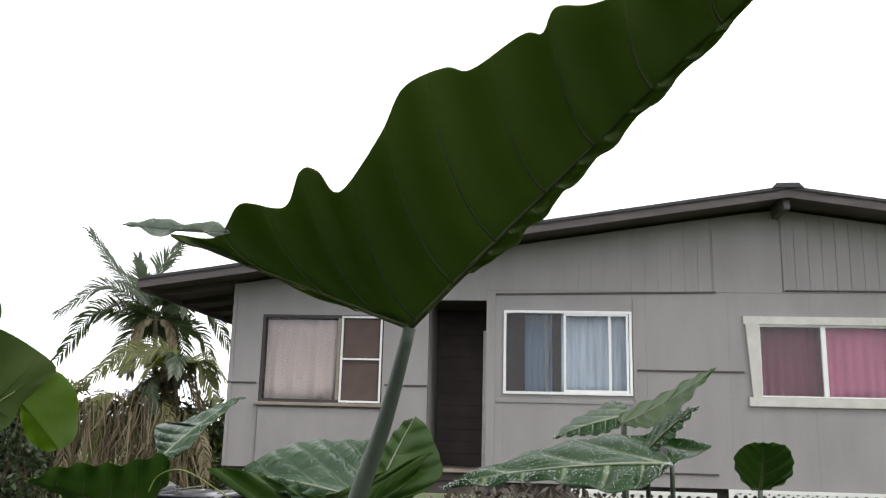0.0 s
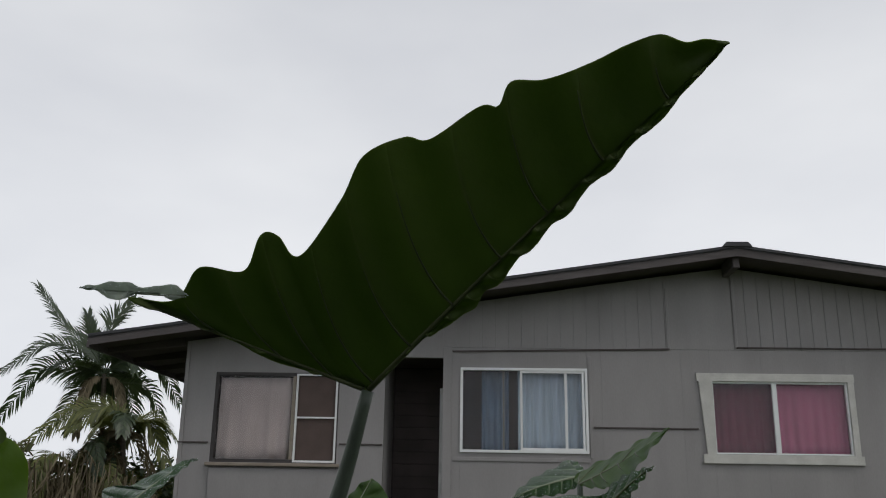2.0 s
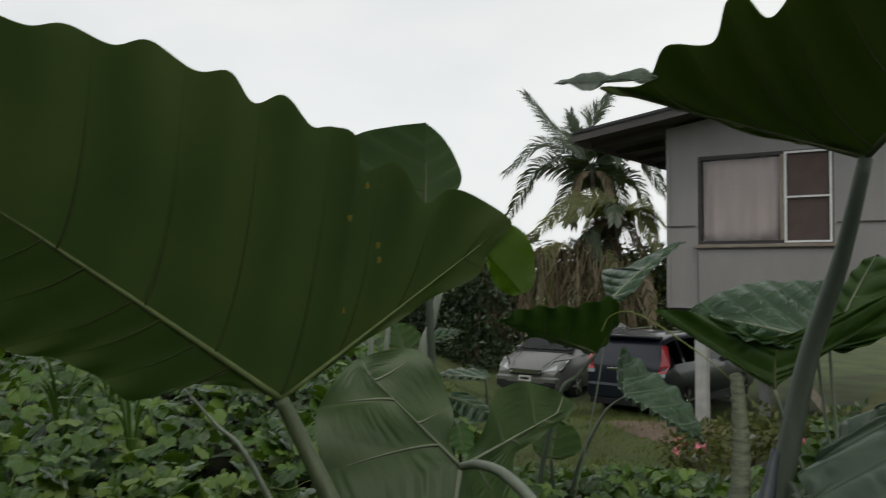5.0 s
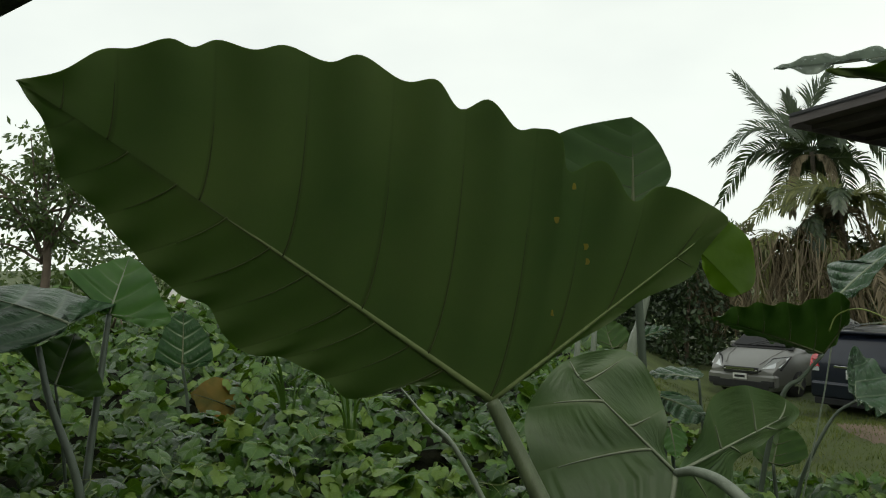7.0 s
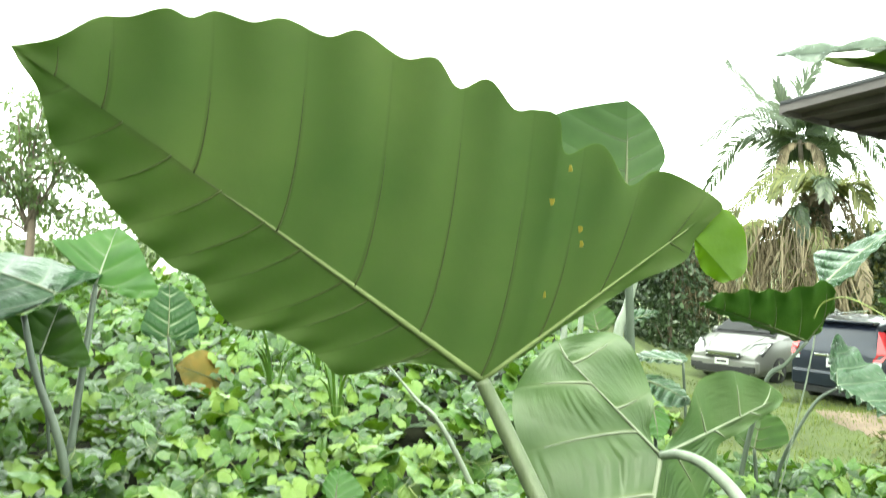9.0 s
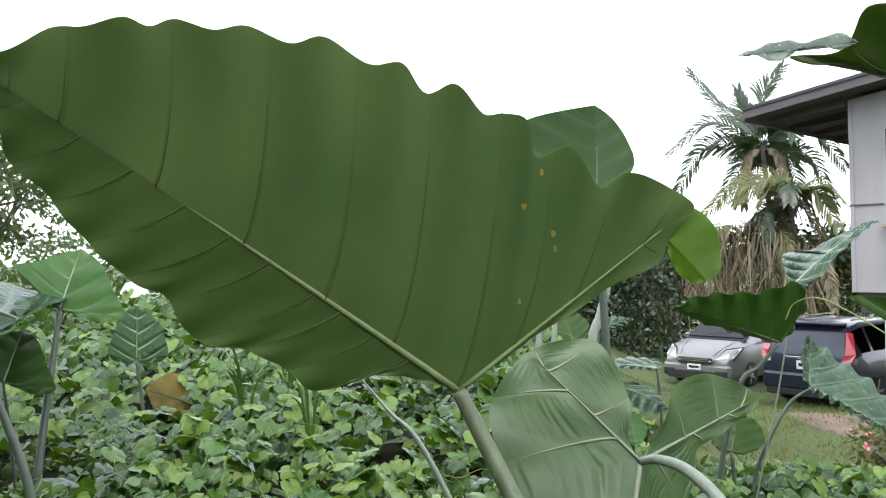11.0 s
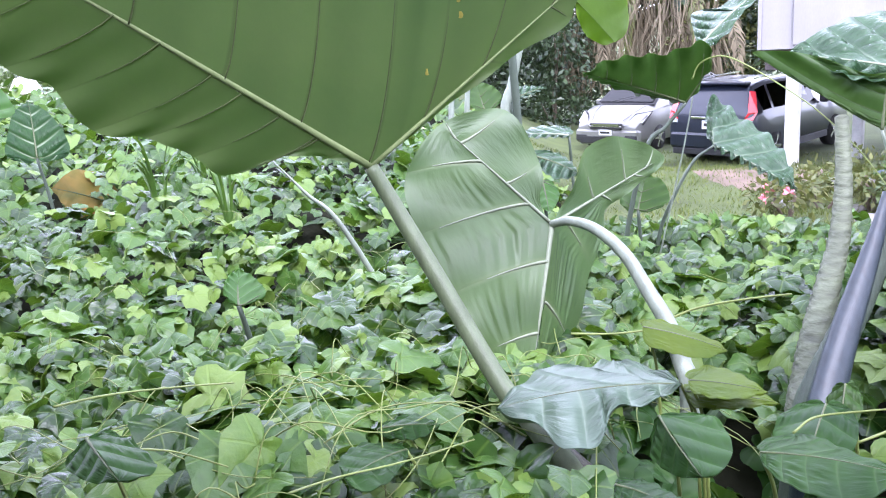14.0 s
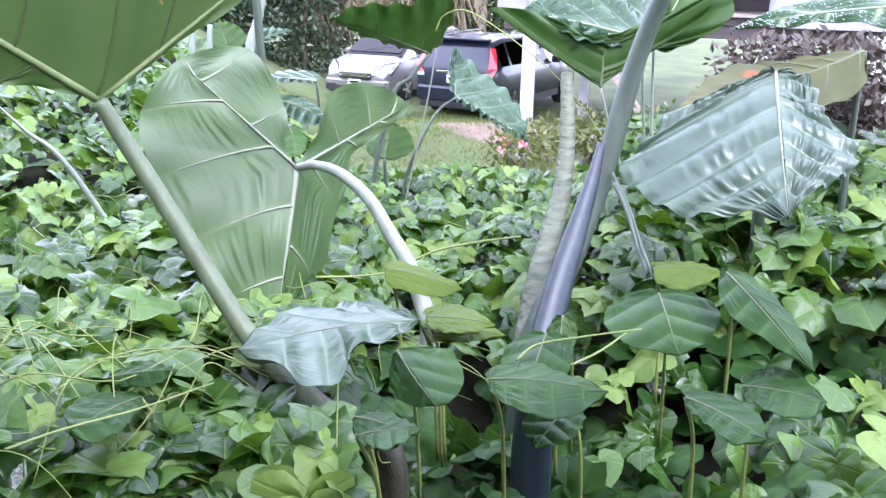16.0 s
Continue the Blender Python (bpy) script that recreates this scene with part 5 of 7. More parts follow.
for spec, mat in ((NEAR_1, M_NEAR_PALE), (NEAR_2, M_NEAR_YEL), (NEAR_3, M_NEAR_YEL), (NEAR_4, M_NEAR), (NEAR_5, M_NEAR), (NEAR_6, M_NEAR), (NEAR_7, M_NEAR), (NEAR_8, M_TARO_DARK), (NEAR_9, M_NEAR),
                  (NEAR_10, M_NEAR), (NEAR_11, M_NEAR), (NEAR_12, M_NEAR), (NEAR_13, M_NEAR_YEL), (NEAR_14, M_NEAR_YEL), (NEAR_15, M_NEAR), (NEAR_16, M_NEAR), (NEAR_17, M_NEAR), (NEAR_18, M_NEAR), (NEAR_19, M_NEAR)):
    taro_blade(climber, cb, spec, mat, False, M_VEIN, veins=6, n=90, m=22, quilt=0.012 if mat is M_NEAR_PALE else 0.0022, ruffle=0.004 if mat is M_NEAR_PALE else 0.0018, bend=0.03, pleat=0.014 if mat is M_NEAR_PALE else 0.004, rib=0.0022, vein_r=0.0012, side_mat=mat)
    jj = Vector(spec["j"])
    rod("leaf_stalk", [jj - cb, jj - cb + Vector((0.02, 0.03, -0.10)), jj - cb + Vector((0.03, 0.05, -0.35))], 0.003, 0.004, M_TENDRIL, climber, sides=6)


for line, r_ in ((STEM_1, 0.004), (STEM_2, 0.004), (STEM_3, 0.0022), (STEM_4, 0.0022), (STEM_5, 0.004), (STEM_6, 0.0045), (STEM_7, 0.006), (STEM_8, 0.0025), (STEM_9, 0.002), (STEM_10, 0.002)):
    rod("runner", shift(line, cb), r_, r_ * 0.7, M_STEM if r_ > 0.0042 else M_TENDRIL, climber, sides=6, steps=6)


# ---- vines over the bank ----
RIM = [(0, 1.0), (12, 0.84), (28, 0.72), (46, 0.78), (58, 0.74), (76, 0.62), (96, 0.66), (114, 0.70), (136, 0.62), (156, 0.46), (172, 0.20), (180, 0.10)]


def vine_template(seed, n, rings):
    """Angular heart: five ribs sunk between raised lobes, hanging tip, wavy rim."""
    rnd = random.Random(seed)
    deg, rad = zip(*RIM)
    lobes = [rnd.uniform(0.88, 1.12) for _ in deg]
    rad = [q * k for q, k in zip(rad, lobes)]
    fold, dip, wave, ph = rnd.uniform(-0.08, 0.20), rnd.uniform(0.05, 0.35), rnd.uniform(0.02, 0.07), rnd.uniform(0, 6)
    v, f = [(0.0, 0.0, -0.03)], []
    for j in range(1, rings + 1):
        q = j / rings
        for i in range(n):
            th = -math.pi + 2 * math.pi * (i + 0.5 * (n % 2)) / n
            R = float(np.interp(abs(math.degrees(th)), deg, rad)) * q
            x, y = R * math.cos(th), R * math.sin(th) * 1.05
            ribs = abs(math.sin(1.57 * abs(th) / 0.98))
            z = 0.10 * math.sin(math.pi * min(1, q * 0.8 + 0.1)) * ribs + fold * abs(y) * 0.8 - dip * max(0, x) ** 2 * 0.6 - 0.12 * y * y + wave * q * q * math.sin(4 * th + ph) - (0.12 * x * x if x < 0 else 0)
            v.append((x, y, z))
    for i in range(n):
        k = (i + 1) % n
        f.append((0, 1 + i, 1 + k))
    for j in range(rings - 1):
        for i in range(n):
            k = (i + 1) % n
            a, b = 1 + j * n, 1 + (j + 1) * n
            f.append((a + i, b + i, b + k, a + k))
    return np.array(v), f


FINE = [vine_template(20 + k, 22, 3) for k in range(6)]
MEDIUM = [vine_template(40 + k, 14, 2) for k in range(4)]
COARSE = [vine_template(60 + k, 10, 1) for k in range(3)]


def joined_leaves(name, leaves, mat, parent):
    """Many leaves in one mesh; each keeps its own flat coordinates for the ribs."""
    vs, uvs, loops, starts, totals = [], [], [], [], []
    o = s = 0
    for (v, f), m in leaves:
        m = np.array(m)
        vs.append(v @ m[:3, :3].T + m[:3, 3])
        for g in f:
            loops.extend(q + o for q in g)
            uvs.extend((v[q][0], v[q][1]) for q in g)
            starts.append(s)
            totals.append(len(g))
            s += len(g)
        o += len(v)
    me = bpy.data.meshes.new(name)
    vs = np.concatenate(vs)
    me.vertices.add(len(vs))
    me.vertices.foreach_set("co", vs.ravel())
    me.loops.add(len(loops))
    me.loops.foreach_set("vertex_index", loops)
    me.polygons.add(len(starts))
    me.polygons.foreach_set("loop_start", starts)
    me.polygons.foreach_set("loop_total", totals)
    me.polygons.foreach_set("use_smooth", [True] * len(starts))
    me.update(calc_edges=True)
    me.uv_layers.new(name="blade")
    me.uv_layers["blade"].data.foreach_set("uv", np.array(uvs, dtype=float).ravel())
    me.materials.append(mat)
    return part_mesh(name, me, parent) if parent else me


rv = random.Random(7)


def vine_pose(x, y, z, size):
    """Blade nearly level, its tip hanging downhill and towards the open side."""
    tip = math.atan2(-y, -x) + rv.gauss(0, 1.2)
    tilt = rv.gauss(0.48, 0.34)
    m = Matrix.Translation((x, y, z)) @ Matrix.Rotation(tip, 4, "Z") @ Matrix.Rotation(tilt, 4, "Y") @ Matrix.Rotation(rv.gauss(0, 0.42), 4, "X")
    return m @ Matrix.Scale(size, 4)


OVER = [((Vector(s_["j"]) + Vector(s_["t"])) / 2, 0.6 * (Vector(s_["j"]) - Vector(s_["t"])).length) for s_ in (NEAR_1, NEAR_2, NEAR_3, NEAR_4, NEAR_5, NEAR_6, NEAR_7, NEAR_8, NEAR_9, NEAR_10, NEAR_12, NEAR_16, NEAR_17)]
OVER += [(Vector(q_) + Vector((0, -0.08, -0.05)), 0.13) for q_ in SHEATH_B]
spots_near, spots_far = [], []
while len(spots_far) < 30000:
    az = rv.uniform(-58, 112)
    u = rv.random()
    r = 0.95 * (18.0 / 0.95) ** (u ** 0.88)
    x, y = -r * math.sin(radians(az)), r * math.cos(radians(az))
    if rv.random() > covered(x, y) * 1.5:
        continue
    lump = noise.noise((x * 2.2, y * 2.2, 9.0)) + 0.6 * noise.noise((x * 5.0, y * 5.0, 2.0))
    if lump < -0.17 and r < 6.0 and rv.random() < 0.85:
        continue
    if (az < 0 and r > 4.5) or (not -32 < az < 80 and r > 3.5 + rv.random()):
        continue
    size = (0.046 + 0.064 * rv.random() ** 1.4) * (1 + 0.035 * max(0, r - 3))
    low = 0.0
    if az < 25 and r < 2.4:
        low = 0.17
        if rv.random() < 0.86:
            continue
    z = canopy(x, y) + 0.15 * lump - rv.random() ** 1.6 * 0.38 - low + (0.07 * rv.random() if rv.random() < 0.12 else 0)
    for c_, reach_ in OVER:
        if math.hypot(x - c_.x, y - c_.y) < reach_ + 0.05:
            z = min(z, c_.z - 0.07 - 0.05 * rv.random())
    if 1.0 < r < 1.9 and 22 < az < 62 and len(spots_near) < 300 and rv.random() < 0.5:
        spots_near.append((x, y, z, size))
    else:
        spots_far.append((x, y, z, size))
for k in range(1700):
    az, r = rv.uniform(6, 27), 5.6 + 4.2 * rv.random() ** 1.5
    x, y = -r * math.sin(radians(az)), r * math.cos(radians(az))
    if noise.noise((x * 1.3, y * 1.3, 4.0)) > -0.02 - 0.05 * (r - 6):
        continue
    spots_far.append((x, y, canopy(x, y) + 0.02 + 0.16 * rv.random() ** 2, 0.05 + 0.06 * rv.random()))
vine = empty("ground_vine", Matrix(), "dense green vine with angular heart-shaped leaves covering the bank", "vine", kind="stuff")
near_meshes = [joined_leaves("vine_leaf", [(t, Matrix())], M_VINE_OBJ, None) for t in FINE]
placed = []
for x, y, z, size in spots_far:
    r = math.hypot(x, y)
    kinds = FINE if r < 3.4 else MEDIUM if r < 7 else COARSE
    placed.append((kinds[rv.randrange(len(kinds))], vine_pose(x, y, z, size)))
tagged(joined_leaves("vine_foliage", placed, M_VINE, vine), kind="stuff")
for x, y, z, size in spots_near:
    o = new("vine_leaf", near_meshes[rv.randrange(len(near_meshes))])
    o.parent = vine
    o.matrix_basis = vine_pose(x, y, z, size)
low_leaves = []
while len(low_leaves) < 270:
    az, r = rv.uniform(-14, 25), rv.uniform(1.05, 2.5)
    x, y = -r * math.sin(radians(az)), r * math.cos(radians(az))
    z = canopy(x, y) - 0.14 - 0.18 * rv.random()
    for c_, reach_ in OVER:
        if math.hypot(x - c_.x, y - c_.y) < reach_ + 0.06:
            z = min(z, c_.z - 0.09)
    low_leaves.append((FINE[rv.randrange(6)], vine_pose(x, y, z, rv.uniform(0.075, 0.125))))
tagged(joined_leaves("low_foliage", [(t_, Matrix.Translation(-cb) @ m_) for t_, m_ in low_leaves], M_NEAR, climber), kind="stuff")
low_leaves[:] = []
for k in range(150):
    az, r = rv.uniform(18, 68), 1.3 + 3.4 * rv.random() ** 1.4
    a = rv.uniform(0, 6.28)
    x, y = -r * math.sin(radians(az)), r * math.cos(radians(az))
    ln, turn = rv.uniform(0.10, 0.5), rv.uniform(-1.5, 1.5)
    pts = []
    for i in range(5):
        q = i / 4
        px, py = x + ln * q * math.cos(a + turn * q), y + ln * q * math.sin(a + turn * q)
        pts.append((px, py, canopy(px, py) + 0.02 + rv.uniform(0.02, 0.10) * math.sin(math.pi * q)))
    rod("tendril", pts, rv.uniform(0.0012, 0.0022), 0.0008, M_TENDRIL, vine, sides=5, steps=4)


# ---- house: raised timber house with a low gable ----
HOUSE = Matrix.Translation((-3.307, 13.587, -0.065)) @ Matrix.Rotation(radians(-5.5), 4, "Z")
house = empty("house", HOUSE, "grey painted single-storey timber house raised on posts, low gable roof", "house")
RIDGE_U, EAVE_U, SLOPE, EAVE_Z, WIDE, DEEP = 8.5, -1.29, 0.148, 4.65, 18.3, 8.5


def roof_z(u):
    return EAVE_Z + SLOPE * (RIDGE_U - EAVE_U - abs(u - RIDGE_U))


OPENINGS = [(0.50, 2.45, 2.83, 4.20), (3.16, 4.06, 1.80, 4.46), (4.33, 6.28, 3.03, 4.31), (8.16, 10.20, 3.06, 4.14)]


def wall_strip(u0, u1, y0, y1, z0, skip=()):
    """Pieces of one upright strip of wall, cut at the openings and under the roof."""
    spans = [(z0, None)]
    mid = (u0 + u1) / 2
    for a, b, lo, hi in OPENINGS:
        if a < mid < b:
            spans = [(z0, lo), (hi, None)]
    for lo, hi in spans:
        if hi is None:
            poly = [(u0, lo), (u1, lo), (u1, roof_z(u1) - 0.16), (u0, roof_z(u0) - 0.16)]
        else:
            if hi - lo < 0.01:
                continue
            poly = [(u0, lo), (u1, lo), (u1, hi), (u0, hi)]
        yield prism_bm(poly, y0, y1)


def cuts(u_from, u_to, step):
    marks = {round(u_from, 3), round(u_to, 3)}
    u = u_from
    while u < u_to:
        marks.add(round(u, 3))
        u += step
    for a, b, lo, hi in OPENINGS:
        for e in (a, b):
            if u_from < e < u_to:
                marks.add(round(e, 3))
    m = sorted(marks)
    return [(p, q) for p, q in zip(m, m[1:]) if q - p > 0.012]


# framing behind the boards
for u0, u1 in cuts(0.0, WIDE - 1.3, 20):
    if 3.16 <= (u0 + u1) / 2 <= 4.06:
        continue
    for bm in wall_strip(u0, u1, 0.025, 0.12, 1.84 if u1 < 4.2 else 1.74):
        part("wall", bm, M_TRIM_GREY, house)
# smooth sheets on the entrance side, grooved boards beyond it
for u0, u1 in cuts(0.0, 3.16, 1.22):
    for bm in wall_strip(u0 + 0.001, u1 - 0.001, 0.0, 0.022, 1.84):
        part("wall_sheet", bm, M_WALL, house)
for u0, u1 in cuts(4.06, WIDE - 1.3, 1.22):
    mid = (u0 + u1) / 2
    hole = [o for o in OPENINGS if o[0] < mid < o[1]]
    for lo, hi in ([(1.72, hole[0][2]), (hole[0][3], 4.62)] if hole else [(1.72, 4.62)]):
        part("wall_sheet", prism_bm([(u0 + 0.001, lo), (u1 - 0.001, lo), (u1 - 0.001, hi), (u0 + 0.001, hi)], 0.0, 0.022), M_WALL, house)
u = 4.06
while u < WIDE - 1.5:
    plain = 7.5 < u < 8.55
    v_ = u + (1.05 if plain else 0.203)
    g = 0.0015 if u < 7.5 else 0.003
    part("siding_board", prism_bm([(u + g, 4.625), (v_ - g, 4.625), (v_ - g, roof_z(v_) - 0.16), (u + g, roof_z(u) - 0.16)], 0.0, 0.022), M_WALL, house)
    u = v_
for bm in wall_strip(3.16, 4.06, 0.0, 0.10, 1.80):
    part("wall_sheet", bm, M_WALL, house)
# side, back and floor close the shell
part("wall", prism_bm([(0.02, 1.84), (0.12, 1.84), (0.12, 4.68), (0.02, 4.68)], 0.12, DEEP), M_WALL, house)
part("wall", prism_bm([(WIDE - 1.4, 1.84), (WIDE - 1.3, 1.84), (WIDE - 1.3, 4.68), (WIDE - 1.4, 4.68)], 0.12, DEEP), M_WALL, house)
part("wall", box_bm(0.0, WIDE - 1.3, DEEP, DEEP + 0.1, 1.84, 4.7), M_WALL, house)
part("floor_deck", box_bm(0.02, WIDE - 1.3, 0.13, DEEP, 1.72, 1.83), M_SOFFIT, house)
part("floor_beam", box_bm(0.05, WIDE - 1.4, 0.20, 0.32, 1.52, 1.72, 0.01), M_SOFFIT, house)
# roof slabs with an open underside, fascia and ridge cap
for sgn in (-1, 1):
    a, b = RIDGE_U, RIDGE_U + sgn * (RIDGE_U - EAVE_U)
    za, zb = roof_z(RIDGE_U), EAVE_Z
    part("roof", prism_bm([(a, za), (b, zb), (b, zb - 0.045), (a, za - 0.045)], -0.72, DEEP + 0.7), M_ROOF, house, "dark felt roof slope")
    part("soffit", prism_bm([(a, za - 0.05), (b, zb - 0.05), (b, zb - 0.10), (a, za - 0.10)], -0.66, DEEP + 0.6), M_SOFFIT, house, "dark boarded eave underside")
    part("fascia", prism_bm([(a, za - 0.035), (b + sgn * 0.01, zb - 0.035), (b + sgn * 0.01, zb - 0.16), (a, za - 0.16)], -0.71, -0.67), M_FASCIA, house, "weathered grey-brown barge board")
    part("drip_edge", prism_bm([(a, za + 0.012), (b, zb + 0.012), (b, zb - 0.03), (a, za - 0.03)], -0.735, -0.712), M_ROOF, house, "dark metal drip edge")
    for k in range(9):
        y = -0.05 + k * 1.05
        part("rafter_tail", prism_bm([(b - sgn * 1.25, roof_z(b - sgn * 1.25) - 0.10), (b - sgn * 0.03, zb - 0.095), (b - sgn * 0.03, zb - 0.17), (b - sgn * 1.25, roof_z(b - sgn * 1.25) - 0.24)], y, y + 0.05), M_SOFFIT, house)
part("fascia", box_bm(EAVE_U - 0.02, EAVE_U + 0.02, -0.70, DEEP + 0.7, EAVE_Z - 0.19, EAVE_Z - 0.05), M_FASCIA, house)
part("ridge_cap", prism_bm([(RIDGE_U - 0.22, roof_z(RIDGE_U) - 0.02), (RIDGE_U - 0.16, roof_z(RIDGE_U) + 0.05), (RIDGE_U + 0.16, roof_z(RIDGE_U) + 0.05), (RIDGE_U + 0.22, roof_z(RIDGE_U) - 0.02)], -0.76, DEEP), M_ROOF, house)
part("ridge_beam", box_bm(RIDGE_U - 0.05, RIDGE_U + 0.05, -0.62, 0.0, roof_z(RIDGE_U) - 0.32, roof_z(RIDGE_U) - 0.11, 0.008), M_FASCIA, house)
# battens, flashings and corner boards
for u0, u1, z in ((-0.01, 0.46, 3.12), (2.49, 3.15, 3.12), (6.36, 7.93, 3.42), (8.59, 12.5, 4.66), (6.3, 7.5, 1.92)):
    part("batten", box_bm(u0, u1, -0.022, 0.0, z - 0.012, z + 0.012, 0.004), M_SOFFIT, house)
for u0, u1, z0, z1 in ((0.0, 0.06, 1.84, 4.68), (4.06, 4.20, 1.75, 4.62), (7.53, 7.57, 4.63, 5.6), (8.57, 8.61, 4.66, 5.75), (6.30, 6.34, 2.96, 4.50)):
    part("trim_board", box_bm(u0, u1, -0.018, -0.001, z0, z1, 0.003), M_WALL, house)
part("trim_board", box_bm(4.22, 6.30, -0.018, -0.001, 2.90, 2.955, 0.003), M_WALL, house)
part("batten", prism_bm([(4.2, 4.548), (7.56, 4.614), (7.56, 4.638), (4.2, 4.572)], -0.024, 0.0), M_SOFFIT, house)
part("window_apron", box_bm(0.52, 2.60, -0.05, -0.001, 1.90, 2.74, 0.006), M_WALL, house)
# entrance recess
part("recess_side", box_bm(3.08, 3.16, 0.1, 1.5, 1.8, 4.55), M_WALL, house)
part("recess_side", box_bm(4.06, 4.14, 0.12, 1.5, 1.8, 4.55), M_WALL, house)
for k in range(13):
    part("recess_board", box_bm(3.162, 4.058, 1.5, 1.53, 1.885 + 0.2 * k, 2.08 + 0.2 * k, 0.006), M_SOFFIT, house, "dark brown-grey board at the back of the entrance")
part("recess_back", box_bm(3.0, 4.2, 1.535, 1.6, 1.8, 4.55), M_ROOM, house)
part("recess_ceiling", box_bm(3.0, 4.2, 0.1, 1.5, 4.5, 4.56), M_SOFFIT, house)
part("recess_floor", box_bm(3.0, 4.2, 0.02, 1.5, 1.84, 1.88), M_WOOD, house)
rd = part("door", box_bm(4.02, 4.055, 0.42, 1.2, 1.88, 3.95, 0.006), M_ROOM, house, "dark side door in the entrance")
part("door_frame", box_bm(4.00, 4.058, 0.32, 0.41, 1.88, 4.02, 0.004), M_POST, rd)
part("door_frame", box_bm(4.03, 4.058, 1.21, 1.29, 1.88, 4.02, 0.004), M_TRIM_GREY, rd)


def frame_bm(u0, u1, z0, z1, w, y0, y1, wl=None, wr=None):
    bm = bmesh.new()
    wl, wr = wl or w, wr or w
    for a in ((u0, u1, z0, z0 + w), (u0, u1, z1 - w, z1), (u0, u0 + wl, z0 + w, z1 - w), (u1 - wr, u1, z0 + w, z1 - w)):
        box_bm(a[0], a[1], y0, y1, a[2], a[3], bm=bm)
    return bm


def curtain(parent, u0, u1, z0, z1, y, mat, label, folds=9, depth=0.03, gather=0.0):
    nx, nz = folds * 8, 6
    v, f = [], []
    for j in range(nz + 1):
        for i in range(nx + 1):
            q = i / nx
            u = u0 + (u1 - u0) * q
            sway = depth * (math.sin(q * folds * 2 * math.pi + 0.8 * math.sin(q * 7)) + 0.5 * math.sin(q * folds * 3.1 + j * 0.2)) * (0.6 + 0.4 * j / nz)
            v.append((u, y + sway, z1 + (z0 - z1) * j / nz))
    for j in range(nz):
        for i in range(nx):
            a = j * (nx + 1) + i
            f.append((a, a + 1, a + nx + 2, a + nx + 1))
    ob = part_mesh("curtain", mesh_of("curtain", v, f, mat, True), parent, label)
    s = ob.modifiers.new("thick", "SOLIDIFY")
    s.thickness = 0.003
    return ob


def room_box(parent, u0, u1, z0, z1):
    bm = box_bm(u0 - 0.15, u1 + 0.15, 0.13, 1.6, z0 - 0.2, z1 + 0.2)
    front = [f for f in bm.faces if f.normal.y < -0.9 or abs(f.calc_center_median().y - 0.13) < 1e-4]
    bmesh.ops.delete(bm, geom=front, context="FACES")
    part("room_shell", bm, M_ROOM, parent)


def pane(parent, u0, u1, z0, z1, y):
    ob = part("pane", box_bm(u0, u1, y, y + 0.004, z0, z1), M_GLASS, parent)
    ob.visible_shadow = False
    return ob


w = part("window", frame_bm(0.50, 2.45, 2.83, 4.20, 0.05, 0.0, 0.09), M_DARKFRAME, house, "wide window, dark frame, dusty white curtain")
part("sash_frame", frame_bm(1.78, 2.43, 2.84, 4.185, 0.03, -0.015, 0.02), M_ALU, w, "white sliding sash")
part("sash_bar", box_bm(1.81, 2.40, -0.012, 0.012, 3.50, 3.525), M_ALU, w)
part("screen", box_bm(1.81, 2.40, 0.03, 0.034, 2.87, 4.155), M_SCREEN, w, "brown insect screen")
part("mullion", box_bm(1.72, 1.77, 0.0, 0.06, 2.88, 4.15), M_WOOD, w)
pane(w, 0.55, 1.72, 2.88, 4.15, 0.045)
curtain(w, 0.55, 1.70, 2.86, 4.13, 0.13, M_CURT_PINKWHITE, "dusty pinkish-white curtain", 4, 0.034)
part("window_sill", box_bm(0.46, 2.50, -0.10, 0.0, 2.775, 2.825, 0.006), M_WOOD, w, "worn timber sill")
room_box(w, 0.50, 2.45, 2.83, 4.20)

w = part("window", frame_bm(4.33, 6.28, 3.03, 4.31, 0.04, -0.03, 0.05), M_ALU, house, "white aluminium sliding window with blue curtains")
part("sash_frame", frame_bm(5.25, 6.23, 3.07, 4.27, 0.035, -0.02, 0.01), M_ALU, w)
part("sash_bar", box_bm(4.98, 5.01, 0.02, 0.04, 3.07, 4.27), M_TRIM_GREY, w)
part("sash_bar", box_bm(5.93, 5.97, -0.015, 0.02, 3.07, 4.27), M_ALU, w)
pane(w, 4.37, 5.27, 3.07, 4.27, 0.03)
pane(w, 5.28, 6.20, 3.10, 4.24, -0.005)
curtain(w, 4.66, 5.08, 3.02, 4.30, 0.22, M_CURT_BLUE, "blue curtain", 5, 0.02)
curtain(w, 5.22, 6.26, 3.02, 4.30, 0.14, M_CURT_LIGHT, "pale blue sheer curtain", 9, 0.015)
room_box(w, 4.33, 6.28, 3.03, 4.31)

bm = bmesh.new()
for a in ((7.98, 10.33, 2.92, 3.05), (7.94, 10.30, 4.14, 4.26), (10.20, 10.29, 3.05, 4.14)):
    box_bm(a[0], a[1], -0.045, -0.001, a[2], a[3], bm=bm)
w = part("window", bm, M_TRIMWHITE, house, "wide window in thick white painted timber trim, pink curtains")
part("trim_side", prism_bm([(8.04, 3.05), (8.17, 3.05), (8.17, 4.14), (7.97, 4.14)], -0.045, -0.001), M_TRIMWHITE, w)
part("sash_frame", frame_bm(8.16, 10.20, 3.05, 4.14, 0.03, 0.0, 0.04), M_ALU, w)
part("mullion", box_bm(9.07, 9.14, -0.012, 0.03, 3.08, 4.11, 0.004), M_ALU, w)
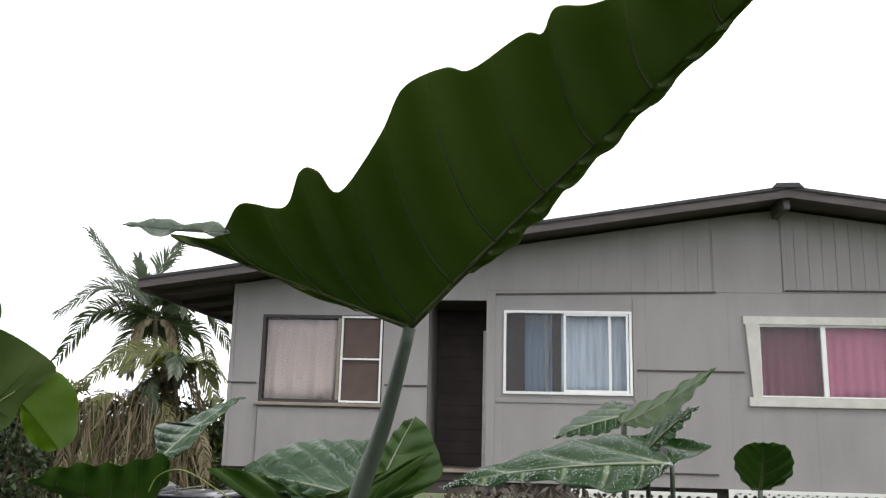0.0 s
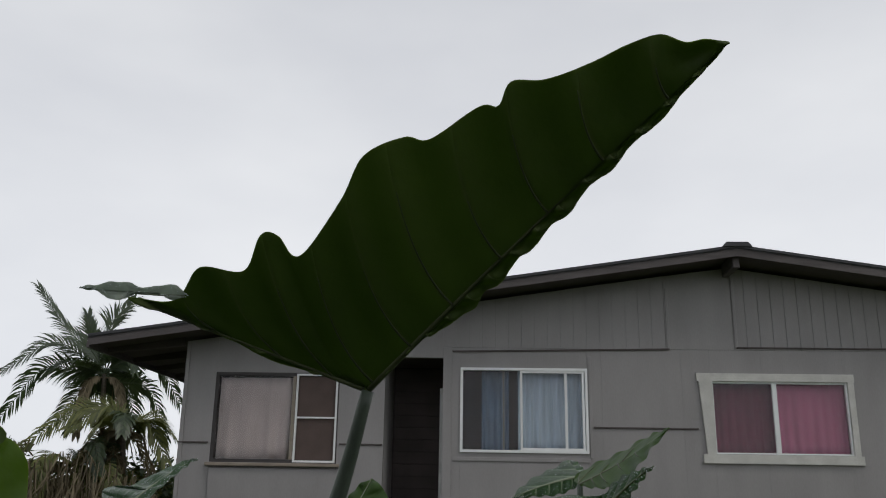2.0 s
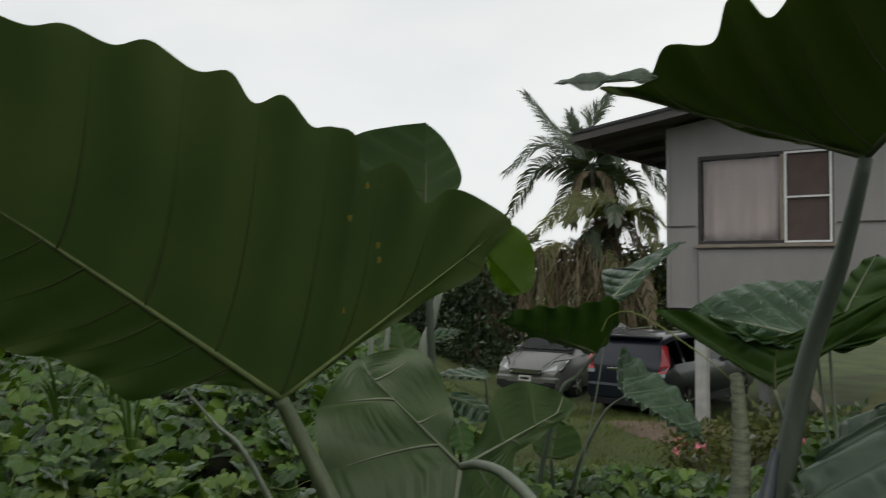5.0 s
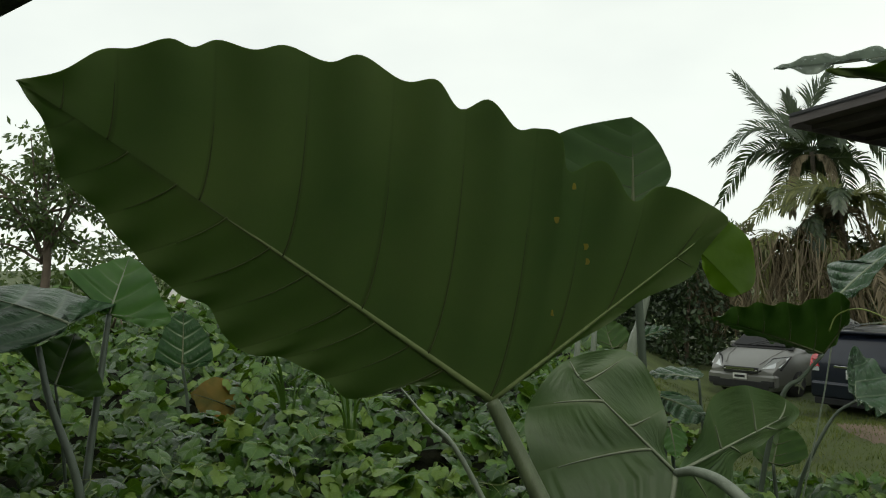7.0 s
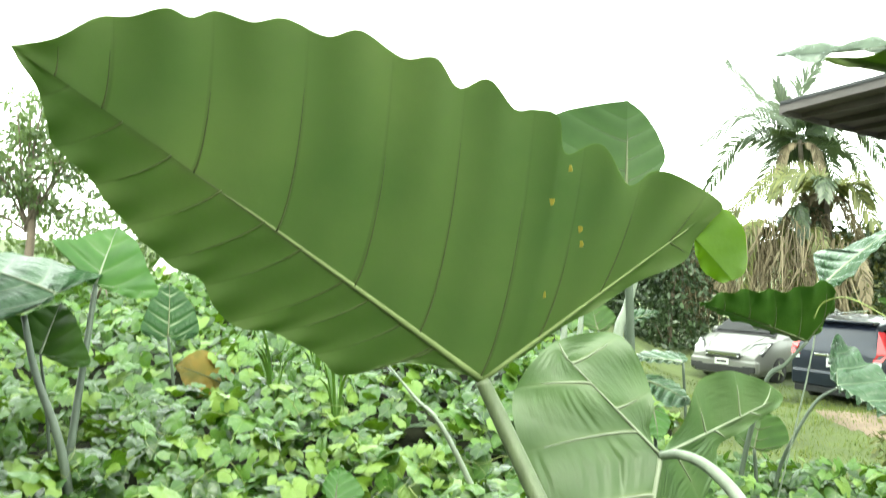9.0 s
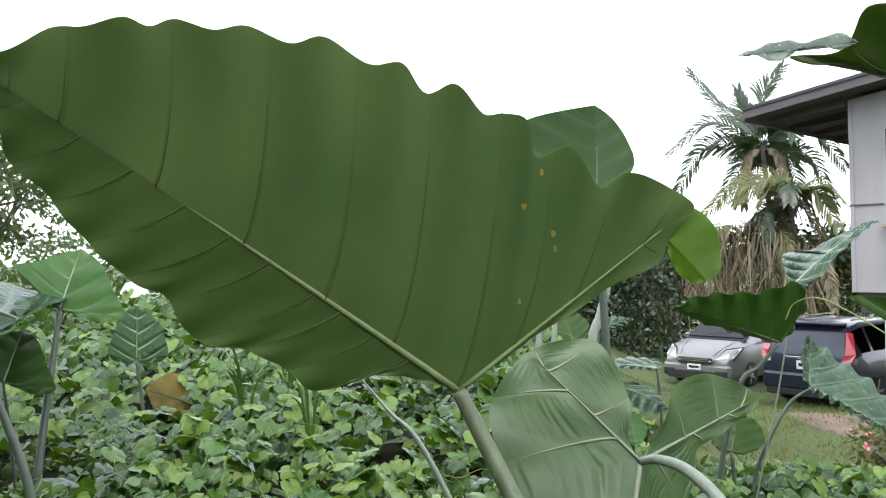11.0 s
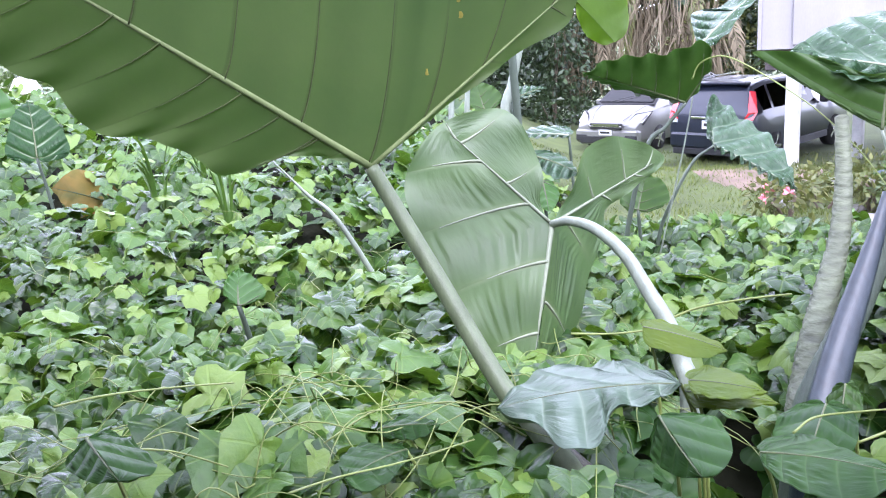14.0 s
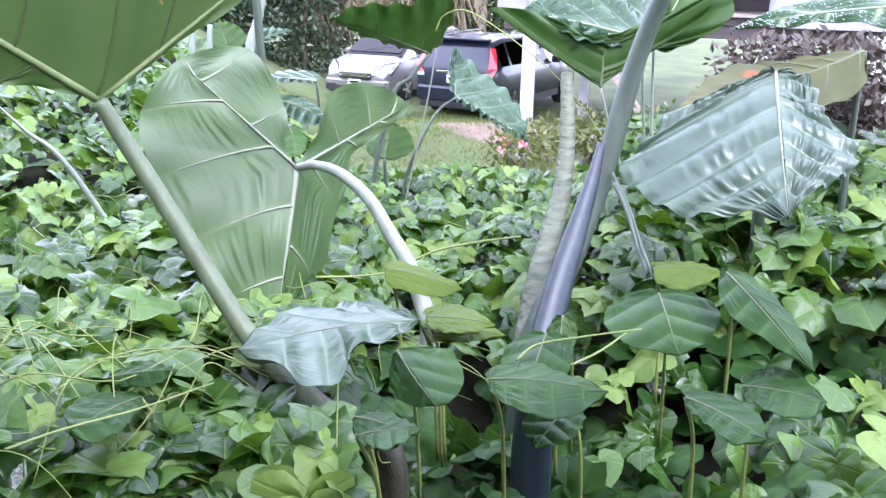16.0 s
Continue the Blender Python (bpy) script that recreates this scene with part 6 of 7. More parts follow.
pane(w, 8.19, 9.07, 3.08, 4.11, 0.015)
pane(w, 9.14, 10.17, 3.08, 4.11, 0.005)
curtain(w, 8.17, 9.20, 3.03, 4.14, 0.26, M_CURT_DIM, "pink curtain, room dimness put into its dark colour", 8, 0.02)
curtain(w, 9.10, 10.22, 3.03, 4.14, 0.13, M_CURT_PINK, "pink curtain close to the glass", 8, 0.015)
room_box(w, 8.16, 10.20, 3.06, 4.14)

# posts below
for u, y in ((0.53, 0.06), (0.53, 4.0), (0.53, 8.0), (4.1, 0.3), (7.6, 0.3), (4.1, 4.0), (7.6, 4.0), (7.6, 8.0), (4.1, 8.0), (11.5, 0.3)):
    q = HOUSE @ Vector((u, y, 0))
    part("post", box_bm(u - 0.09, u + 0.09, y - 0.09, y + 0.09, soil(q.x, q.y), 1.72, 0.01), M_POST, house, "white-washed worn timber post")


# lattice skirt: crossed laths in a frame
def lattice(u0, u1, z0, z1):
    th = empty("lattice_panel", HOUSE, "white wooden lattice skirt below the house", "lattice", "lattice skirts")
    part("frame", frame_bm(u0, u1, z0, z1, 0.05, -0.05, -0.02), M_WHITE, th)
    step, wd = 0.135, 0.042
    for sgn in (1, -1):
        k = u0 - (z1 - z0)
        while k < u1 + (z1 - z0):
            pts = []
            for z in (z0 + 0.03, z1 - 0.03):
                u = k + (z - z0 if sgn > 0 else z1 - z)
                pts.append((u, z))
            (ua, za), (ub, zb) = pts
            lo, hi = sorted((ua, ub))
            if hi > u0 + 0.04 and lo < u1 - 0.04:
                def clip(u, z):
                    uu = min(max(u, u0 + 0.03), u1 - 0.03)
                    f = (uu - ua) / (ub - ua)
                    return uu, za + (zb - za) * f
                a, b = clip(ua, za), clip(ub, zb)
                if abs(a[0] - b[0]) > 0.05:
                    y = -0.045 if sgn > 0 else -0.034
                    poly = [(a[0] - wd * 0.7, a[1]), (a[0] + wd * 0.7, a[1]), (b[0] + wd * 0.7, b[1]), (b[0] - wd * 0.7, b[1])]
                    part("lath", prism_bm(poly, y, y + 0.009), M_WHITE, th)
            k += step


lattice(5.30, 7.45, 0.70, 1.66)
lattice(7.62, 10.2, 0.70, 1.72)
lattice(10.22, 12.8, 0.70, 1.72)


# ---- vehicles ----
def loft(sections):
    """Closed hull through cross sections of equal count."""
    verts, faces = [], []
    k = len(sections[0])
    for s in sections:
        verts += s
    for i in range(len(sections) - 1):
        for j in range(k - 1):
            faces.append((i * k + j, (i + 1) * k + j, (i + 1) * k + j + 1, i * k + j + 1))
    faces.append(tuple(range(k)))
    faces.append(tuple((len(sections) - 1) * k + j for j in range(k))[::-1])
    return verts, faces


def wheel(parent, x, y, r, side):
    wv = bmesh.new()
    bmesh.ops.create_cone(wv, cap_ends=True, segments=28, radius1=r, radius2=r, depth=0.21, matrix=Matrix.Translation((x, y, r)) @ Matrix.Rotation(math.pi / 2, 4, "X"))
    bmesh.ops.bevel(wv, geom=[e for e in wv.edges if len(e.link_faces) == 2 and e.calc_face_angle() > 1], offset=0.03, segments=2, affect="EDGES")
    tyre = part("wheel", wv, M_TYRE, parent, smooth=True)
    rv_ = bmesh.new()
    yo = y + side * 0.10
    bmesh.ops.create_cone(rv_, cap_ends=True, segments=20, radius1=r * 0.28, radius2=r * 0.2, depth=0.03, matrix=Matrix.Translation((x, yo, r)) @ Matrix.Rotation(-side * math.pi / 2, 4, "X"))
    for q in range(5):
        a = q * 2 * math.pi / 5
        c = Matrix.Translation((x, yo, r)) @ Matrix.Rotation(a, 4, "Y") @ Matrix.Translation((r * 0.4, 0, 0)) @ Matrix.Diagonal((r * 0.55, 0.02, r * 0.16, 1))
        bmesh.ops.create_cube(rv_, size=1, matrix=c)
    part("rim", rv_, M_CHROME, tyre, "alloy rim")


def car(m, label, paint, length, width, height, clear, rows, glass_rows, wheels, wheel_r):
    """rows: station, lower half-width, belt half-width, belt height, top half-width, top height (belt = top along the bonnet)."""
    th = empty("car", m, label, "car")
    secs = []
    for x, wl_, wb, zb, wt, zt in rows:
        half = [(x, -wl_ * 0.92, clear), (x, -wl_, clear + 0.12), (x, -wb, zb * 0.62 + clear * 0.2), (x, -wb * 0.985, zb), (x, -wt, zt - 0.04), (x, -wt * 0.85, zt)]
        secs.append(half + [(a, -b_, c) for a, b_, c in half[::-1]])
    v, f = loft(secs)
    me = mesh_of("body", v, f, paint, True)
    body = part_mesh("body", me, th)
    bv = body.modifiers.new("edge", "BEVEL")
    bv.width, bv.segments, bv.limit_method, bv.angle_limit = 0.03, 2, "ANGLE", radians(28)
    # glass laid just proud of the cabin
    for a, b_ in glass_rows:
        for sgn in (-1, 1):
            A, B = rows[a], rows[b_]
            def gp(row, q, dx):
                x, wl_, wb, zb, wt, zt = row
                yy = wb * 0.985 + (wt - wb * 0.985) * q
                zz = zb + (zt - 0.04 - zb) * q
                return (x + dx, sgn * (yy + 0.008), zz)
            d = 0.05 if B[0] > A[0] else -0.05
            quad = [gp(A, 0.10, d), gp(B, 0.10, -d), gp(B, 0.9, -d), gp(A, 0.9, d)]
            ob = part_mesh("side_window", mesh_of("side_window", quad, [(0, 1, 2, 3)], M_CARGLASS), th)
            s = ob.modifiers.new("thick", "SOLIDIFY")
            s.thickness = 0.006
    for x, y in wheels:
        for sgn in (-1, 1):
            wheel(th, x, sgn * y, wheel_r, sgn)
    return th


def quad_panel(name, pts, mat, parent, label="", thick=0.012):
    ob = part_mesh(name, mesh_of(name, pts, [tuple(range(len(pts)))], mat), parent, label)
    s = ob.modifiers.new("thick", "SOLIDIFY")
    s.thickness, s.offset = thick, 0
    return ob


# dark sport utility car: x runs forwards from the tail
SUV = Matrix.Translation((-4.82, 16.40, -0.53)) @ Matrix.Rotation(radians(77), 4, "Z")
suv = car(SUV, "dark blue sport utility car parked half under the house", M_NAVY, 4.5, 1.82, 1.62, 0.26,
          [(0.0, 0.80, 0.86, 0.95, 0.80, 0.98), (0.06, 0.86, 0.90, 1.02, 0.74, 1.20), (0.30, 0.88, 0.91, 1.03, 0.66, 1.54), (0.75, 0.89, 0.91, 1.03, 0.67, 1.61), (1.75, 0.89, 0.91, 1.01, 0.68, 1.62),
           (2.60, 0.89, 0.91, 0.98, 0.67, 1.55), (3.35, 0.89, 0.90, 0.97, 0.80, 1.00), (4.25, 0.86, 0.86, 0.84, 0.76, 0.86), (4.50, 0.74, 0.74, 0.62, 0.66, 0.66)],
          [(2, 3), (3, 4), (4, 5)], [(0.85, 0.80), (3.55, 0.80)], 0.34)
quad_panel("rear_window", [(0.045, -0.66, 1.09), (0.045, 0.66, 1.09), (0.285, 0.58, 1.50), (0.285, -0.58, 1.50)], M_CARGLASS, suv)
for sgn in (-1, 1):
    quad_panel("tail_light", [(0.0, sgn * 0.86, 0.92), (0.0, sgn * 0.68, 0.92), (0.03, sgn * 0.74, 1.04), (0.20, sgn * 0.68, 1.44), (0.25, sgn * 0.78, 1.42), (0.10, sgn * 0.90, 1.06)], M_RED, suv, "tall red tail light", 0.05)
    quad_panel("reversing_lamp", [(-0.012, sgn * 0.85, 0.85), (-0.012, sgn * 0.69, 0.85), (-0.012, sgn * 0.69, 0.92), (-0.012, sgn * 0.85, 0.92)], M_LAMP, suv)
    part("roof_rail", box_bm(0.5, 2.3, sgn * 0.62 - 0.015, sgn * 0.62 + 0.015, 1.63, 1.66), M_CHROME, suv)
    part("door_mirror", box_bm(2.75, 2.9, sgn * 0.97 - 0.09, sgn * 0.97 + 0.09, 0.98, 1.14, 0.03), M_BLACK, suv)
    part("side_skirt", box_bm(1.2, 3.2, sgn * 0.885 - 0.015, sgn * 0.885 + 0.015, 0.24, 0.38, 0.01), M_BLACK, suv)
part("bumper", box_bm(-0.07, 0.12, -0.84, 0.84, 0.36, 0.66, 0.04), M_NAVY, suv, "rear bumper")
part("lower_valance", box_bm(-0.05, 0.14, -0.78, 0.78, 0.24, 0.37, 0.02), M_BLACK, suv)
part("trim_strip", box_bm(-0.02, 0.0, -0.40, 0.40, 0.93, 0.97, 0.005), M_CHROME, suv)
pl = part("number_plate", box_bm(-0.025, 0.0, -0.16, 0.16, 0.74, 0.90), M_PLATE, suv)
part("plate_bars", box_bm(-0.028, -0.024, -0.12, 0.12, 0.79, 0.85), M_BLACK, pl)
part("spoiler", box_bm(0.18, 0.42, -0.60, 0.60, 1.55, 1.60, 0.015), M_NAVY, suv)

# silver people carrier: x runs forwards to the nose
VAN = Matrix.Translation((-6.95, 22.29, -0.58)) @ Matrix.Rotation(radians(-98), 4, "Z")
van = car(VAN, "silver compact people carrier facing the lawn", M_SILVER, 4.5, 1.74, 1.58, 0.22,
          [(0.0, 0.78, 0.80, 0.92, 0.74, 0.95), (0.15, 0.84, 0.86, 0.96, 0.64, 1.45), (0.6, 0.86, 0.87, 0.96, 0.64, 1.58), (1.8, 0.86, 0.87, 0.94, 0.65, 1.59),
           (2.5, 0.86, 0.87, 0.94, 0.62, 1.55), (3.55, 0.86, 0.87, 0.98, 0.72, 1.03), (4.10, 0.85, 0.84, 0.86, 0.70, 0.89), (4.42, 0.74, 0.74, 0.62, 0.58, 0.68)],
          [(1, 2), (2, 3), (3, 4)], [(0.75, 0.77), (3.6, 0.77)], 0.31)
quad_panel("windscreen", [(3.55, -0.68, 1.085), (3.55, 0.68, 1.085), (2.60, 0.58, 1.555), (2.60, -0.58, 1.555)], M_CARGLASS, van)
for sgn in (-1, 1):
    quad_panel("headlight", [(4.42, sgn * 0.46, 0.66), (4.24, sgn * 0.80, 0.70), (3.92, sgn * 0.845, 0.90), (4.20, sgn * 0.62, 0.86)], M_LAMP, van, "clear swept headlight", 0.05)
    quad_panel("lamp_surround", [(4.44, sgn * 0.42, 0.62), (4.22, sgn * 0.825, 0.66), (3.86, sgn * 0.856, 0.92), (4.18, sgn * 0.60, 0.885)], M_BLACK, van, "dark headlight surround", 0.03)
    part("fog_lamp", box_bm(4.42, 4.46, sgn * 0.60 - 0.07, sgn * 0.60 + 0.07, 0.34, 0.42, 0.01), M_LAMP, van)
    part("door_mirror", box_bm(3.0, 3.14, sgn * 0.95 - 0.09, sgn * 0.95 + 0.09, 0.96, 1.10, 0.03), M_SILVER, van)
part("bumper", box_bm(4.25, 4.46, -0.80, 0.80, 0.26, 0.56, 0.05), M_SILVER, van, "front bumper")
part("grille", box_bm(4.40, 4.465, -0.40, 0.40, 0.57, 0.70, 0.01), M_BLACK, van)
part("grille_bar", box_bm(4.45, 4.475, -0.40, 0.40, 0.62, 0.645, 0.005), M_CHROME, van)
quad_panel("screen_surround", [(3.60, -0.74, 1.03), (3.60, 0.74, 1.03), (2.53, 0.62, 1.555), (2.53, -0.62, 1.555)], M_BLACK, van, "dark windscreen edge")
part("air_intake", box_bm(4.455, 4.475, -0.66, 0.66, 0.25, 0.41, 0.01), M_BLACK, van)
for sgn in (-1, 1):
    part("grille_wing", prism_bm([(4.455, 0.655), (4.482, 0.655), (4.482, 0.685), (4.455, 0.685)], min(0, sgn * 0.34), max(0, sgn * 0.34)), M_CHROME, van, "chrome grille bar")
    part("intake_corner", box_bm(4.40, 4.47, sgn * 0.62 - 0.15, sgn * 0.62 + 0.15, 0.30, 0.45, 0.02), M_BLACK, van)
    rod("bonnet_crease", [(4.36, sgn * 0.40, 0.765), (4.05, sgn * 0.50, 0.905), (3.62, sgn * 0.58, 1.03)], 0.010, 0.008, M_SILVER, van, sides=6)
    rod("wiper", [(3.58, sgn * 0.1 - 0.3, 1.075), (3.40, sgn * 0.1 + 0.05, 1.165), (3.30, sgn * 0.1 + 0.30, 1.21)], 0.009, 0.006, M_BLACK, van, sides=6)
pl = part("number_plate", box_bm(4.465, 4.485, -0.16, 0.16, 0.44, 0.56), M_PLATE, van)
part("plate_bars", box_bm(4.484, 4.489, -0.12, 0.12, 0.475, 0.525), M_BLACK, pl)


# ---- palm clump ----
def frond(points, ln, mat, droop, parent, seed, n=46, width=0.026, up=0.15, twist=0.0):
    """Arched midrib with a row of long narrow leaflets on each side, hanging towards their tips."""
    rr = random.Random(seed)
    line = smooth_line(points, 10)
    v, f = tube(line, [0.022 * (1 - 0.85 * i / (len(line) - 1)) + 0.003 for i in range(len(line))], 5)
    total = len(line) - 1
    down = Vector((0, 0, -1))
    for side in (-1, 1):
        for k in range(n):
            q = 0.14 + 0.86 * (k + rr.uniform(-0.3, 0.3)) / (n - 0.5)
            i = max(0, min(total - 1, int(q * total)))
            p0 = line[i].lerp(line[i + 1], min(1.0, q * total - i))
            d = (line[i + 1] - line[i]).normalized()
            s = d.cross(Vector((0, 0, 1)))
            if s.length < 0.05:
                s = Vector((1, 0, 0))
            s = s.normalized()
            s = (s * math.cos(twist) + s.cross(d) * math.sin(twist)) * side
            le = ln * (0.45 + 0.6 * math.sin(math.pi * min(1, q * 0.85 + 0.12))) * rr.uniform(0.8, 1.12)
            out = (s * (0.8 - 0.3 * q) + d * (0.5 + 0.4 * q) + Vector((0, 0, up * rr.uniform(0.3, 1)))).normalized()
            o2 = (out + down * droop * rr.uniform(0.3, 0.7)).normalized()
            o3 = (o2 + down * droop * rr.uniform(0.5, 1.0)).normalized()
            p1 = p0 + out * le * 0.35
            p2 = p1 + o2 * le * 0.35
            p3 = p2 + o3 * le * 0.3
            w_ = (d - out * d.dot(out)).normalized() * width * rr.uniform(0.75, 1.25)
            o = len(v)
            v += [p0 - w_ * 0.5, p0 + w_ * 0.5, p1 + w_, p1 - w_, p2 + w_ * 0.8, p2 - w_ * 0.8, p3]
            f += [(o, o + 1, o + 2, o + 3), (o + 3, o + 2, o + 4, o + 5), (o + 5, o + 4, o + 6)]
    return part_mesh("frond", mesh_of("frond", v, f, mat), parent)


def palm(base, top, label):
    """The stem and its place; fronds are added after."""
    th = empty("palm_tree", Matrix.Translation(base), label, "palm", "palms beside the house")
    tp = Vector(top) - Vector(base)
    rod("trunk", [(0, 0, 0), tp * 0.5 + Vector((0.06, 0, 0)), tp], 0.11, 0.07, M_TRUNK, th, "ringed grey palm trunk", sides=10)
    return th, tp


def spread_fronds(th, tp, seed, count, reach, rise, mats, ln=0.7, dry=0):
    """A loose ring of fronds round the stem's top, and dry ones hanging down it."""
    rr = random.Random(seed)
    for k in range(count):
        a = 2 * math.pi * (k + rr.uniform(-0.3, 0.3)) / count
        lift = rr.uniform(0.1, 1.3) * rise
        h = Vector((math.cos(a), math.sin(a), 0))
        r = reach * rr.uniform(0.75, 1.1)
        pts = [tp, tp + h * r * 0.28 + Vector((0, 0, lift * r * 0.5)), tp + h * r * 0.68 + Vector((0, 0, lift * r * 0.65)), tp + h * r + Vector((0, 0, lift * r * 0.3 - 0.4))]
        frond(pts, ln, mats[k % len(mats)], rr.uniform(0.5, 1.1), th, seed * 31 + k, twist=rr.uniform(-0.9, 0.9))
    for k in range(dry):
        a = rr.uniform(0, 6.28)
        h = Vector((math.cos(a), math.sin(a), 0))
        pts = [tp - Vector((0, 0, 0.1)), tp + h * 0.5 - Vector((0, 0, 0.2)), tp + h * 0.75 - Vector((0, 0, 0.9)), tp + h * 0.8 - Vector((0, 0, 1.9))]
        frond(pts, 0.5, M_PALM_DRY, 1.6, th, seed * 57 + k, up=0.0)


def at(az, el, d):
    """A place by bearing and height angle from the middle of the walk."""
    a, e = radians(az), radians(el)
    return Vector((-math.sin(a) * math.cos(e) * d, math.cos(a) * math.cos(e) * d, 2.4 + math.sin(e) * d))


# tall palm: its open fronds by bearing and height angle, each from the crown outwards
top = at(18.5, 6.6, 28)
th, tp = palm((top.x + 0.3, top.y + 0.2, soil(top.x, top.y)), top, "tall palm with dark feathery fronds and a few dry ones")
crown = Vector(th.matrix_basis.translation)
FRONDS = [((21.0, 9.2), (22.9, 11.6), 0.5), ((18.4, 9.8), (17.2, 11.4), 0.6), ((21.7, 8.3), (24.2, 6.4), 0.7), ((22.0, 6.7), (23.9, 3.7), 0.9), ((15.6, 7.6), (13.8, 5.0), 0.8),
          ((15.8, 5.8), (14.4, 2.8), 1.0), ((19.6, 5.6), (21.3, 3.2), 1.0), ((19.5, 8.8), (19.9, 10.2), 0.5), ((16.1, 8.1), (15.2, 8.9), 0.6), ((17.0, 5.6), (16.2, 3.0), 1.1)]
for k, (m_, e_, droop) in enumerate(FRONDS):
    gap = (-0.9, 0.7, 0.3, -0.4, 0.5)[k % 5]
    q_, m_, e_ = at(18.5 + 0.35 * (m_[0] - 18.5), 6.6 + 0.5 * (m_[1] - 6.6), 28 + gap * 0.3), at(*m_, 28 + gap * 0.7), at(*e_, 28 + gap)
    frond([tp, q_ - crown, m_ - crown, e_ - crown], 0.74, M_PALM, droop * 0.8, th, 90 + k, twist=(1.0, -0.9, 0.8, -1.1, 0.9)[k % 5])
spread_fronds(th, tp, 5, 7, 1.7, 0.8, (M_PALM,), 0.6, 3)
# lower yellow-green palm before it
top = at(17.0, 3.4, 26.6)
th, tp = palm((top.x + 0.2, top.y + 0.2, soil(top.x, top.y)), top, "lower palm with yellow-green arching fronds and brown skirts")
crown = Vector(th.matrix_basis.translation)
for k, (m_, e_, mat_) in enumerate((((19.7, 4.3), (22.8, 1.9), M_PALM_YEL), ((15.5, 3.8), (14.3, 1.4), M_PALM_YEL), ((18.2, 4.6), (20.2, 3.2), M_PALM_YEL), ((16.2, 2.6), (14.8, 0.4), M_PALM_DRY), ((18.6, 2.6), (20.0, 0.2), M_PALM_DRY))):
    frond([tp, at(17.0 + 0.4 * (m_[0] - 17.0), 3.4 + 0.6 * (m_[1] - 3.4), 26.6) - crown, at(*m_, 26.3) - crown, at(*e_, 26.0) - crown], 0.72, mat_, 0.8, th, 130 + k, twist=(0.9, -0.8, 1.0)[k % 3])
spread_fronds(th, tp, 7, 6, 1.6, 0.6, (M_PALM_YEL, M_PALM), 0.6, 4)
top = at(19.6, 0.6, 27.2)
th, tp = palm((top.x + 0.2, top.y + 0.2, soil(top.x, top.y)), top, "short palm with dry hanging fronds low in the clump")
spread_fronds(th, tp, 8, 7, 1.9, 0.7, (M_PALM, M_PALM_YEL), 0.6, 7)


# ---- shrubs, hedge and trees: stems with many single leaves ----
def leaf_cloud(blobs, count, size, seed, stretch=0.45):
    rr = random.Random(seed)
    v, f = [], []
    weights = [b[3] ** 2 for b in blobs]
    for _ in range(count):
        cx, cy, cz, r, flat = rr.choices(blobs, weights)[0]
        d = Vector((rr.gauss(0, 1), rr.gauss(0, 1), rr.gauss(0, 1))).normalized()
        q = rr.uniform(0.55, 1.05)
        c = Vector((cx + d.x * r * q, cy + d.y * r * q, cz + d.z * r * q * flat))
        ax = (d + Vector((rr.gauss(0, 0.6), rr.gauss(0, 0.6), rr.gauss(-0.3, 0.5)))).normalized()
        s = ax.cross(Vector((rr.gauss(0, 1), rr.gauss(0, 1), rr.gauss(0, 1)))).normalized()
        le = size * rr.uniform(0.6, 1.3)
        o = len(v)
        v += [c, c + ax * le * 0.45 + s * le * stretch * 0.5, c + ax * le, c + ax * le * 0.45 - s * le * stretch * 0.5]
        f += [(o, o + 1, o + 2, o + 3)]
    return v, f


def shrub(name, blobs, count, size, mat, seed, label, category, group="", stems=5, kind=""):
    rr = random.Random(seed + 99)
    cx = sum(b[0] for b in blobs) / len(blobs)
    cy = sum(b[1] for b in blobs) / len(blobs)
    base = Vector((cx, cy, soil(cx, cy)))
    th = empty(name, Matrix.Translation(base), label, category, group, kind)
    v, f = leaf_cloud(blobs, count, size, seed)
    part_mesh("crown", mesh_of("crown", [q - base for q in v], f, mat), th)
    for b in (blobs if len(blobs) <= stems else rr.sample(blobs, stems)):
        tp = Vector(b[:3]) - base
        rod("limb", [(tp.x * 0.15, tp.y * 0.15, -0.05), tp * 0.55 + Vector((rr.uniform(-0.1, 0.1), 0, 0)), tp], 0.035, 0.012, M_BARK, th, sides=6)
    return th


def blob(az, el, d, r, flat=0.8):
    q = at(az, el, d)
    return (q.x, q.y, q.z, r, flat)


rh = random.Random(5)
# dark hedge along the back of the yard
for k in range(9):
    az = 24.5 + k * 2.2
    d = 26 + rh.uniform(-1, 2)
    bl = [blob(az + rh.uniform(-1, 1), e + rh.uniform(-0.5, 0.5), d, rh.uniform(1.0, 1.35)) for e in (-6.3, -4.6, -3.0, -1.2, 0.4)]
    shrub("hedge_shrub", bl, 3800, 0.20, M_HEDGE, 200 + k, "tall dark hedge shrub at the back of the yard", "shrub", "hedge shrubs")
for k in range(12):
    az = 45 + k * 3.6
    d = 27 + rh.uniform(-1, 3)
    bl = [blob(az + rh.uniform(-1, 1), e + rh.uniform(-0.6, 0.6), d, rh.uniform(0.9, 1.5)) for e in (-2.6, -1.2, 0.2)]
    shrub("far_shrub", bl, 1100, 0.24, M_TREELEAF, 260 + k, "distant green shrub beyond the vine bank", "shrub", "far shrubs", stems=3)
